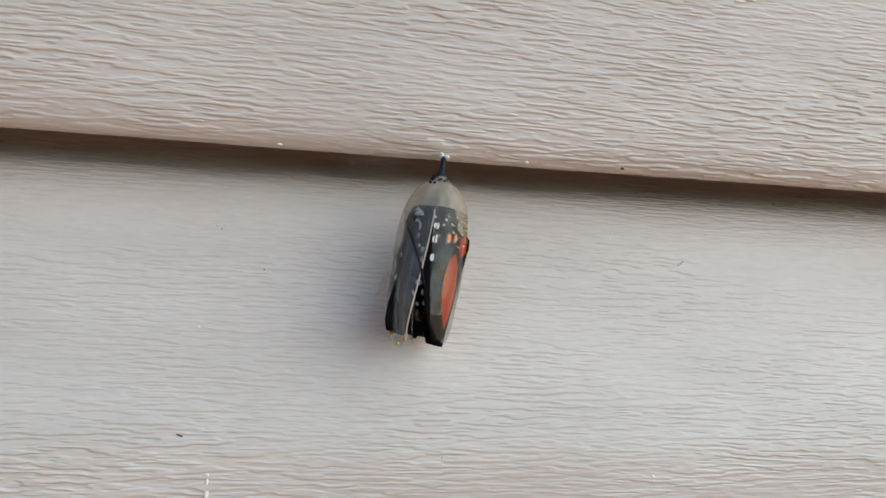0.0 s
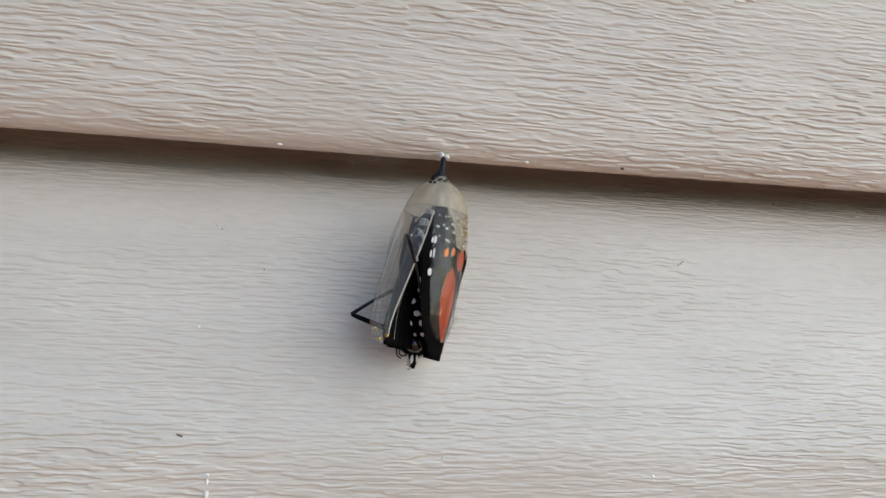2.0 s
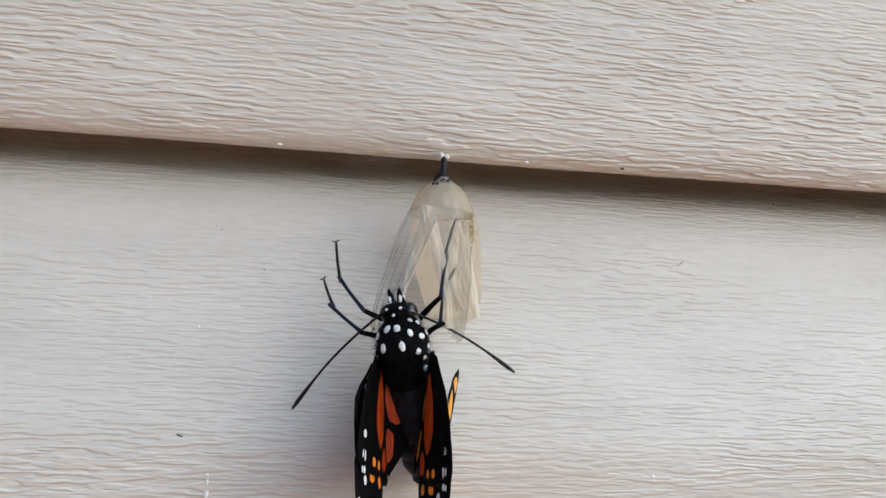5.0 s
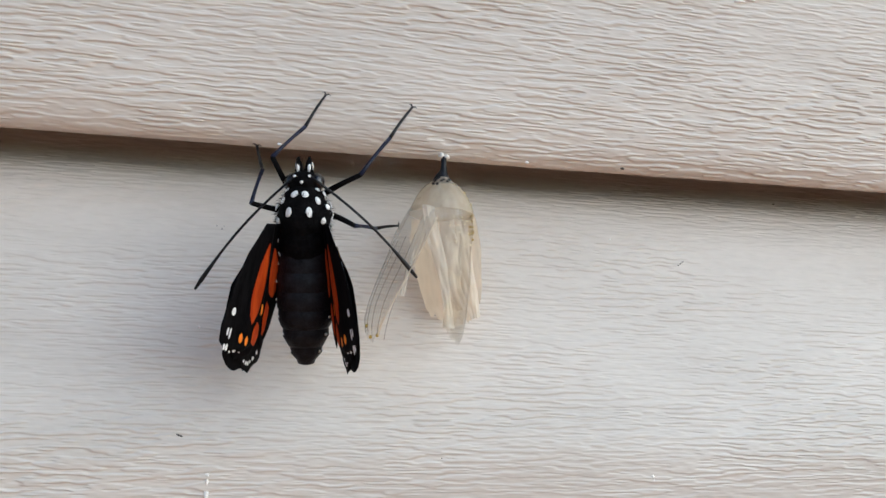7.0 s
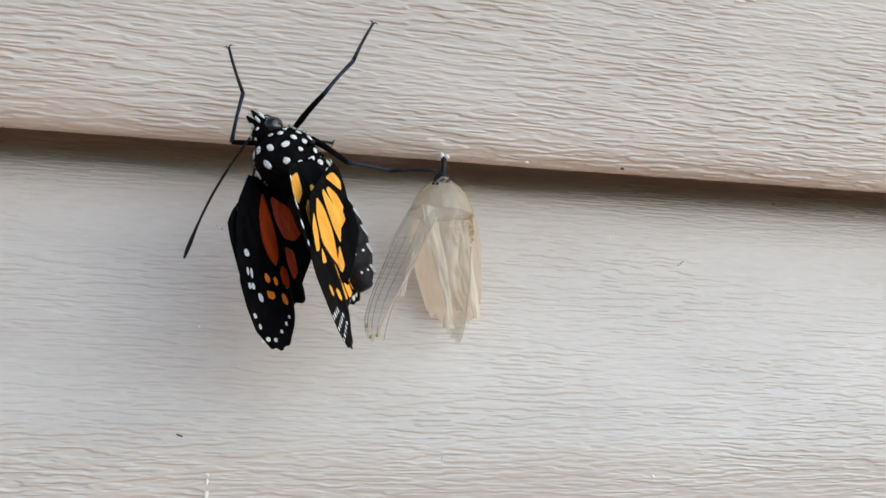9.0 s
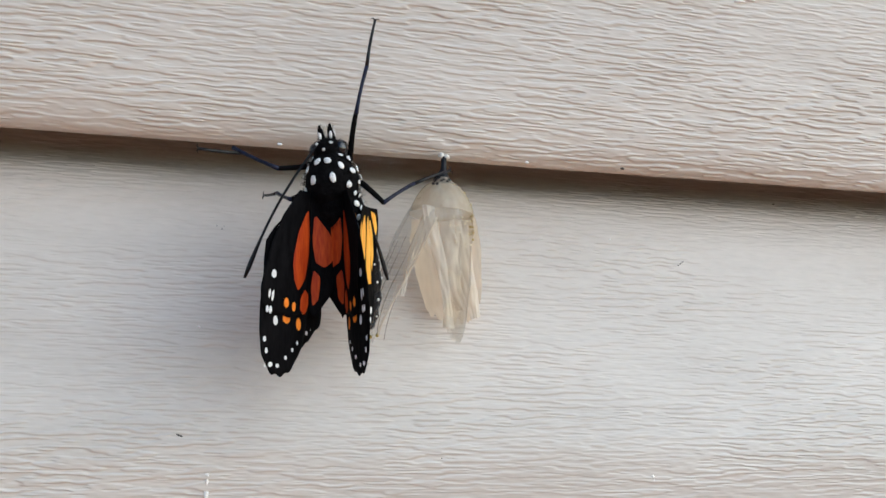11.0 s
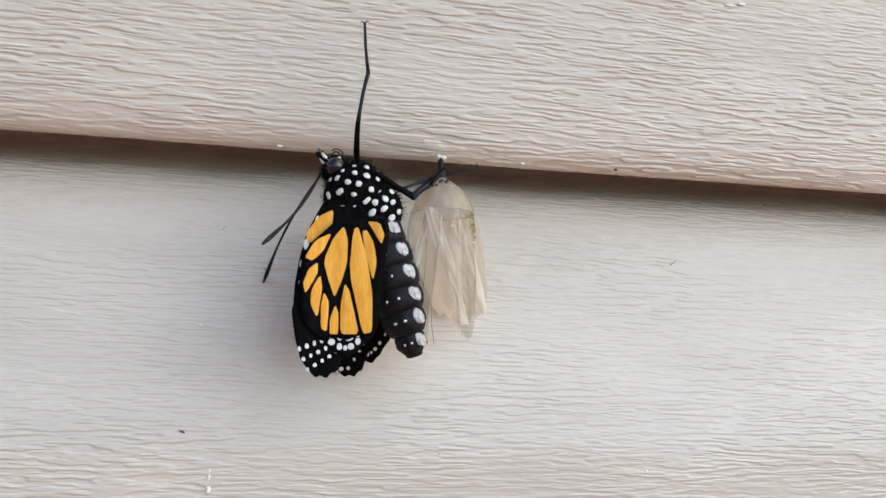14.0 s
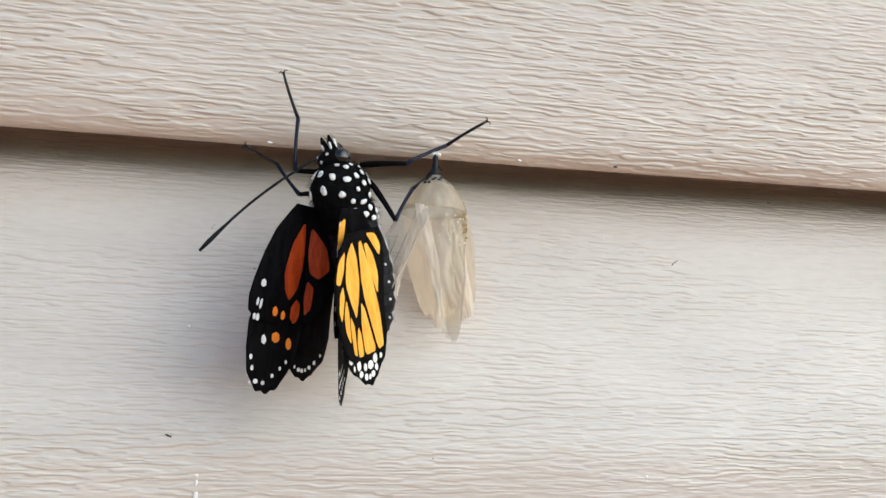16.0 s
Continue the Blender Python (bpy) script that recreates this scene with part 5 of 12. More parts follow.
    walk(WINGS[1][3], [(0, mm(0.31, -3.09, 16.46, 3.99, -1.64, 44.56)), (0.5, mm(0.31, -3.09, 16.46, 3.99, -1.64, 44.56)), (0.9, mm(0.36, -2.92, 16.12, 3.99, -1.64, 44.56)), (1.1, mm(0.36, -2.92, 16.12, 3.99, -1.64, 44.56)), (1.4, mm(0.59, -2.72, 14.4, 3.99, -1.64, 44.56)), (1.6, mm(0.59, -2.72, 14.4, 3.99, -1.64, 44.56)), (1.9, mm(0.68, -2.43, 13.89, 3.99, -1.64, 44.56)), (2.1, mm(0.68, -2.43, 13.89, 3.99, -1.64, 44.56)), (2.4, mm(0.09, -2.26, 12.21, 3.99, -1.64, 44.56)), (2.6, mm(0.09, -2.26, 12.21, 3.99, -1.64, 44.56)), (2.8, mm(-0.74, -2.56, 10.63, 3.99, -1.64, 44.56)), (3.1, mm(-0.74, -2.56, 10.63, 3.99, -1.64, 44.56)), (3.25, mm(-0.98, -4.86, 7.9, 6.31, -3.49, 44.92)), (3.4, mm(-0.98, -4.86, 7.9, 6.31, -3.49, 44.92)), (3.5, mm(-0.63, -6.41, 10.2, -0.51, -15.77, 52.74)), (3.6, mm(2.13, -0.89, 3.56, -2, 0, -40)), (3.7, mm(3.46, -1, 1.89, -2.2, -22, -52.2)), (3.8, mm(3.46, -1, 1.89, -2.2, -22, -52.2)), (3.9, mm(-1.88, 0.64, 2.77, -13.78, -41.02, -19.43)), (4, mm(-1.88, 0.64, 2.77, -13.78, -41.02, -19.43)), (4.1, mm(5.36, 2.23, 3.93, -1.76, -11.4, -87.03)), (4.2, mm(5.36, 2.23, 3.93, -1.76, -11.4, -87.03)), (5.2, mm(10.48, -7.26, -1.03, -18.19, 27.23, -83.18)), (6.3, mm(4.31, -2.24, 1.3, -2, -2, -82.9)), (6.4, mm(4.31, -2.24, 1.3, -2, -2, -82.9)), (6.5, mm(13.66, -5.71, -1.54, -43.85, 9.69, -84.16)), (6.6, mm(13.66, -5.71, -1.54, -43.85, 9.69, -84.16)), (6.7, mm(4.22, -1.97, 1.2, -2, -6, -72.8)), (6.8, mm(4.22, -1.97, 1.2, -2, -6, -72.8)), (6.9, mm(3.85, -2.39, 2.41, 6.4, 0.8, -68.8)), (7, mm(3.85, -2.39, 2.41, 6.4, 0.8, -68.8)), (7.1, mm(4.14, -1.94, 1.21, -2, -3, -54.9)), (7.2, mm(4.15, -1.93, 1.21, -2, -4, -58.9)), (7.3, mm(4.22, -2.02, 1.21, -2, -4, -68.9)), (7.4, mm(4.22, -2.02, 1.21, -2, -4, -68.9)), (7.5, mm(5.36, 2.23, 3.93, -1.76, -11.4, -87.03)), (7.6, mm(5.36, 2.23, 3.93, -1.76, -11.4, -87.03)), (7.7, mm(4.3, -2.22, 1.13, -2, -2, -80.9)), (7.8, mm(4.3, -2.22, 1.13, -2, -2, -80.9)), (7.95, mm(10.48, -7.26, -1.03, -18.19, 27.23, -83.18)), (8.1, mm(10.48, -7.26, -1.03, -18.19, 27.23, -83.18)), (8.45, mm(10.48, -7.26, -1.03, -18.19, 27.23, -83.18)), (8.7, mm(10.48, -7.26, -1.03, -18.19, 27.23, -83.18)), (8.9, mm(12.76, -7.15, -2.26, -33.33, 22.1, -81.25)), (9.2, mm(12.76, -7.15, -2.26, -33.33, 22.1, -81.25)), (10.2, mm(4.22, -2.07, 0.71, -2, -3, -66.9)), (11.3, mm(6.66, -0.86, 0.96, -8.97, -2.2, -88.53)), (11.7, mm(6.66, -0.86, 0.96, -8.97, -2.2, -88.53)), (11.9, mm(6.69, -3.08, 0.82, -7.18, 7.57, -77.46)), (12, mm(6.69, -3.08, 0.82, -7.18, 7.57, -77.46)), (12.1, mm(4.25, -1.83, 0.47, -2.1, -17, -84.4)), (12.2, mm(4.25, -1.83, 0.47, -2.1, -17, -84.4)), (12.3, mm(6.02, -0.25, -1.54, 29.73, -35.55, -118.74)), (12.8, mm(6.02, -0.25, -1.54, 29.73, -35.55, -118.74)), (12.9, mm(3.84, 0.93, -0.11, 7.6, -39.76, -86.85)), (13, mm(3.84, 0.93, -0.11, 7.6, -39.76, -86.85)), (13.1, mm(4.28, -2.15, 0.36, -2, -7, -84.8)), (13.2, mm(3.84, 0.93, -0.11, 7.6, -39.76, -86.85)), (14.3, mm(3.84, 0.93, -0.11, 7.6, -39.76, -86.85)), (14.4, mm(4.92, -2.26, 0.26, 4, -3, -82.2)), (14.5, mm(3.22, -2.79, 0.42, -6.32, 2.1, -56.24)), (14.65, mm(3.22, -2.79, 0.42, -6.32, 2.1, -56.24)), (14.8, mm(0.1, -2.34, 2.79, -33.05, -27.62, -7.53)), (15.05, mm(0.1, -2.34, 2.79, -33.05, -27.62, -7.53)), (15.1, mm(4.23, -2.26, -1.11, -2.2, -26, -80)), (15.2, mm(4.23, -2.26, -1.11, -2.2, -26, -80)), (15.3, mm(4.18, -2.14, -1.09, -2, 2, -61.1)), (15.4, mm(4.18, -2.14, -1.09, -2, 2, -61.1)), (15.5, mm(3.64, -3.7, -1.13, -5.09, 3.66, -51.58)), (15.6, mm(3.64, -3.7, -1.13, -5.09, 3.66, -51.58)), (15.9, mm(7.54, -5.32, -3.41, -9.44, 4.16, -77.09)), (16, mm(7.54, -5.32, -3.41, -9.44, 4.16, -77.09))])
    walk(WINGS[-1][0], [(0, mm(4.2, 4.14, 10.99, 2.65, -0.25, 46.64)), (0.5, mm(4.2, 4.14, 10.99, 2.65, -0.25, 46.64)), (0.9, mm(4.26, 4.32, 10.66, 2.65, -0.25, 46.64)), (1.1, mm(4.26, 4.32, 10.66, 2.65, -0.25, 46.64)), (1.4, mm(4.49, 4.51, 8.93, 2.65, -0.25, 46.64)), (1.6, mm(4.49, 4.51, 8.93, 2.65, -0.25, 46.64)), (1.9, mm(4.57, 4.81, 8.42, 2.65, -0.25, 46.64)), (2.1, mm(4.57, 4.81, 8.42, 2.65, -0.25, 46.64)), (2.4, mm(3.98, 4.97, 6.74, 2.65, -0.25, 46.64)), (2.6, mm(3.98, 4.97, 6.74, 2.65, -0.25, 46.64)), (2.8, mm(3.15, 4.68, 5.16, 2.65, -0.25, 46.64)), (3.1, mm(3.15, 4.68, 5.16, 2.65, -0.25, 46.64)), (3.25, mm(2.82, 2.68, 2.79, 4.89, -2.19, 47.06)), (3.4, mm(2.82, 2.68, 2.79, 4.89, -2.19, 47.06)), (3.5, mm(-4.3, -6, 2.6, -2, -5, -59.8)), (3.6, mm(-3.8, -4, 1.1, -2, 0, 0)), (3.7, mm(-3.3, -3, 0.6, -2.5, 38, 53.4)), (3.8, mm(-3.3, -3, 0.6, -2.5, 38, 53.4)), (3.9, mm(1.91, 0.64, 2.4, -49.05, 9.77, 58.29)), (4, mm(1.91, 0.64, 2.4, -49.05, 9.77, 58.29)), (4.1, mm(-4.3, 1.3, 1.26, -7.27, 10.46, 69.95)), (4.2, mm(-4.3, 1.3, 1.26, -7.27, 10.46, 69.95)), (5.2, mm(-3.06, -0.18, 1, -0.64, 17.25, 87.32)), (6.3, mm(-3.3, -3, 0.6, -2, 0, 64)), (6.4, mm(-3.3, -3, 0.6, -2, 0, 64)), (6.5, mm(-3.53, -0.88, 6.78, 9.66, 24.38, 107.14)), (6.6, mm(-3.53, -0.88, 6.78, 9.66, 24.38, 107.14)), (6.7, mm(-3.3, -3, 0.6, -2, 12, 51.6)), (6.8, mm(-3.3, -3, 0.6, -2, 12, 51.6)), (6.9, mm(-3.3, -3, 0.6, 9.1, 0.5, 67.8)), (7, mm(-3.3, -3, 0.6, 9.1, 0.5, 67.8)), (7.1, mm(-3.3, -3, 0.6, -2, 5, 51.8)), (7.2, mm(-3.3, -3, 0.6, -2, 4, 81.9)), (7.3, mm(-3.3, -3, 0.6, -2, 8, 49.7)), (7.4, mm(-3.3, -3, 0.6, -2, 8, 49.7)), (7.5, mm(-4.3, 1.3, 1.26, -7.27, 10.46, 69.95)), (7.6, mm(-4.3, 1.3, 1.26, -7.27, 10.46, 69.95)), (7.7, mm(-3.3, -3, 0.6, -2, 0, 62)), (7.8, mm(-3.3, -3, 0.6, -2, 0, 62)), (7.95, mm(-3.06, -0.18, 1, -0.64, 17.25, 87.32)), (8.1, mm(-3.06, -0.18, 1, -0.64, 17.25, 87.32)), (8.45, mm(-3.06, -0.18, 1, -0.64, 17.25, 87.32)), (8.7, mm(-3.06, -0.18, 1, -0.64, 17.25, 87.32)), (8.9, mm(-4.04, -1.69, 2.15, 6.41, 21.73, 105.86)), (9.2, mm(-4.04, -1.69, 2.15, 6.41, 21.73, 105.86)), (10.2, mm(-3.3, -3, 0.6, -2, 12, 59.6)), (11.3, mm(-1.98, -2.57, 0.46, 0.14, 10.39, 63.92)), (11.7, mm(-1.98, -2.57, 0.46, 0.14, 10.39, 63.92)), (11.9, mm(-4.41, -0.92, 1.9, -2.5, 15.58, 91.25)), (12, mm(-4.41, -0.92, 1.9, -2.5, 15.58, 91.25)), (12.1, mm(-3.3, -3, 0.6, -2.1, 14, 75.5)), (12.2, mm(-3.3, -3, 0.6, -2.1, 14, 75.5)), (12.3, mm(-3.3, -3, 0.6, -2.3, 30, 74.8)), (12.8, mm(-3.3, -3, 0.6, -2.3, 30, 74.8)), (12.9, mm(-3.3, -3, 0.6, -2.2, 23, 80.2)), (13, mm(-3.3, -3, 0.6, -2.2, 23, 80.2)), (13.1, mm(-3.3, -3, 0.6, -2, 5, 75.8)), (13.2, mm(-3.3, -3, 0.6, -2.2, 23, 80.2)), (14.3, mm(-3.3, -3, 0.6, -2.2, 23, 80.2)), (14.4, mm(-3.3, -3, 0.6, -2, 0, 68)), (14.5, mm(-2.28, -3.03, 0.36, -2.75, 6.15, 55.47)), (14.65, mm(-2.28, -3.03, 0.36, -2.75, 6.15, 55.47)), (14.8, mm(-1.43, -1.62, -2.47, -48.21, 30.32, 36.55)), (15.05, mm(-1.43, -1.62, -2.47, -48.21, 30.32, 36.55)), (15.1, mm(-3.3, -3, 0.6, -46.3, 5.5, 18.2)), (15.2, mm(-3.3, -3, 0.6, -46.3, 5.5, 18.2)), (15.3, mm(-3.3, -3, 0.6, -2, -6, 72.2)), (15.4, mm(-3.3, -3, 0.6, -2, -6, 72.2)), (15.5, mm(-2, -3.55, -1, -4.29, 8.15, 55.76)), (15.6, mm(-2, -3.55, -1, -4.29, 8.15, 55.76)), (15.9, mm(-3.67, -2.26, 0.66, 5.03, 18.22, 86.89)), (16, mm(-3.67, -2.26, 0.66, 5.03, 18.22, 86.89))])
    walk(WINGS[-1][1], [(0, mm(5.25, 2.96, 19.85, 3.93, -1.78, 46.55)), (0.5, mm(5.25, 2.96, 19.85, 3.93, -1.78, 46.55)), (0.9, mm(5.3, 3.13, 19.52, 3.93, -1.78, 46.55)), (1.1, mm(5.3, 3.13, 19.52, 3.93, -1.78, 46.55)), (1.4, mm(5.53, 3.33, 17.79, 3.93, -1.78, 46.55)), (1.6, mm(5.53, 3.33, 17.79, 3.93, -1.78, 46.55)), (1.9, mm(5.61, 3.63, 17.28, 3.93, -1.78, 46.55)), (2.1, mm(5.61, 3.63, 17.28, 3.93, -1.78, 46.55)), (2.4, mm(5.03, 3.79, 15.6, 3.93, -1.78, 46.55)), (2.6, mm(5.03, 3.79, 15.6, 3.93, -1.78, 46.55)), (2.8, mm(4.19, 3.5, 14.02, 3.93, -1.78, 46.55)), (3.1, mm(4.19, 3.5, 14.02, 3.93, -1.78, 46.55)), (3.25, mm(3.92, 1.06, 11.57, 6.18, -3.71, 46.91)), (3.4, mm(3.92, 1.06, 11.57, 6.18, -3.71, 46.91)), (3.5, mm(-3.27, -4.97, 12.56, -2, -5, -59.8)), (3.6, mm(-1.55, -3.43, 10.09, -2, 0, 0)), (3.7, mm(0.07, 2.58, 5.66, -2.5, 38, 53.4)), (3.8, mm(0.07, 2.58, 5.66, -2.5, 38, 53.4)), (3.9, mm(-0.64, 2.89, 5.73, -49.05, 9.77, 58.29)), (4, mm(-0.64, 2.89, 5.73, -49.05, 9.77, 58.29)), (4.1, mm(-4.74, 1.83, 3.17, -7.27, 10.46, 69.95)), (4.2, mm(-4.74, 1.83, 3.17, -7.27, 10.46, 69.95)), (5.2, mm(-3.4, 0.36, 2.67, -0.64, 17.25, 87.32)), (6.3, mm(-3.06, -1.45, 6.59, -2, 0, 64)), (6.4, mm(-3.06, -1.45, 6.59, -2, 0, 64)), (6.5, mm(-3.81, -0.3, 8.18, 9.66, 24.38, 107.14)), (6.6, mm(-3.81, -0.3, 8.18, 9.66, 24.38, 107.14)), (6.7, mm(-2.04, -0.66, 5.96, -2, 12, 51.6)), (6.8, mm(-2.04, -0.66, 5.96, -2, 12, 51.6)), (6.9, mm(-1.46, -1.37, 9.01, 9.1, 0.5, 67.8)), (7, mm(-1.46, -1.37, 9.01, 9.1, 0.5, 67.8)), (7.1, mm(-2.46, -1.18, 6.24, -2, 5, 51.8)), (7.2, mm(-3.5, -1.1, 6.27, -2, 4, 81.9)), (7.3, mm(-2.21, -0.99, 6.13, -2, 8, 49.7)), (7.4, mm(-2.21, -0.99, 6.13, -2, 8, 49.7)), (7.5, mm(-4.88, 2.19, 4.72, -7.27, 10.46, 69.95)), (7.6, mm(-4.88, 2.19, 4.72, -7.27, 10.46, 69.95)), (7.7, mm(-3.04, -1.55, 6.19, -2, 0, 62)), (7.8, mm(-3.04, -1.55, 6.19, -2, 0, 62)), (7.95, mm(-3.54, 1.43, 6.11, -0.64, 17.25, 87.32)), (8.1, mm(-3.54, 1.43, 6.11, -0.64, 17.25, 87.32)), (8.45, mm(-3.45, 0.83, 4.2, -0.64, 17.25, 87.32)), (8.7, mm(-3.45, 0.83, 4.2, -0.64, 17.25, 87.32)), (8.9, mm(-4.37, -1.19, 3.57, 6.41, 21.73, 105.86)), (9.2, mm(-4.37, -1.19, 3.57, 6.41, 21.73, 105.86)), (10.2, mm(-2.61, -0.99, 4.85, -2, 12, 59.6)), (11.3, mm(-2.21, -2.26, 1.44, 0.14, 10.39, 63.92)), (11.7, mm(-2.21, -2.26, 1.44, 0.14, 10.39, 63.92)), (11.9, mm(-4.81, -0.66, 2.85, -2.5, 15.58, 91.25)), (12, mm(-4.81, -0.66, 2.85, -2.5, 15.58, 91.25)), (12.1, mm(-3.19, -0.93, 4.41, -2.1, 14, 75.5)), (12.2, mm(-3.19, -0.93, 4.41, -2.1, 14, 75.5)), (12.3, mm(-2.66, 1.27, 5.03, -2.3, 30, 74.8)), (12.8, mm(-2.66, 1.27, 5.03, -2.3, 30, 74.8)), (12.9, mm(-3.32, -0.86, 3.39, -2.2, 23, 80.2)), (13, mm(-3.32, -0.86, 3.39, -2.2, 23, 80.2)), (13.1, mm(-3.37, -1.67, 4.29, -2, 5, 75.8)), (13.2, mm(-3.32, -0.86, 3.39, -2.2, 23, 80.2)), (14.3, mm(-3.32, -0.86, 3.39, -2.2, 23, 80.2)), (14.4, mm(-3.33, -2.07, 3.99, -2, 0, 68)), (14.5, mm(-2.27, -2.37, 0.79, -2.75, 6.15, 55.47)), (14.65, mm(-2.27, -2.37, 0.79, -2.75, 6.15, 55.47)), (14.8, mm(-1.61, -0.98, -2.36, -48.21, 30.32, 36.55)), (15.05, mm(-1.61, -0.98, -2.36, -48.21, 30.32, 36.55)), (15.1, mm(-3.35, -2.6, 0.61, -46.3, 5.5, 18.2)), (15.2, mm(-3.35, -2.6, 0.61, -46.3, 5.5, 18.2)), (15.3, mm(-3.54, -2.88, 0.9, -2, -6, 72.2)), (15.4, mm(-3.54, -2.88, 0.9, -2, -6, 72.2)), (15.5, mm(-2.01, -2.91, -0.85, -4.29, 8.15, 55.76)), (15.6, mm(-2.01, -2.91, -0.85, -4.29, 8.15, 55.76)), (15.9, mm(-3.99, -1.76, 0.53, 5.03, 18.22, 86.89)), (16, mm(-3.99, -1.76, 0.53, 5.03, 18.22, 86.89))])
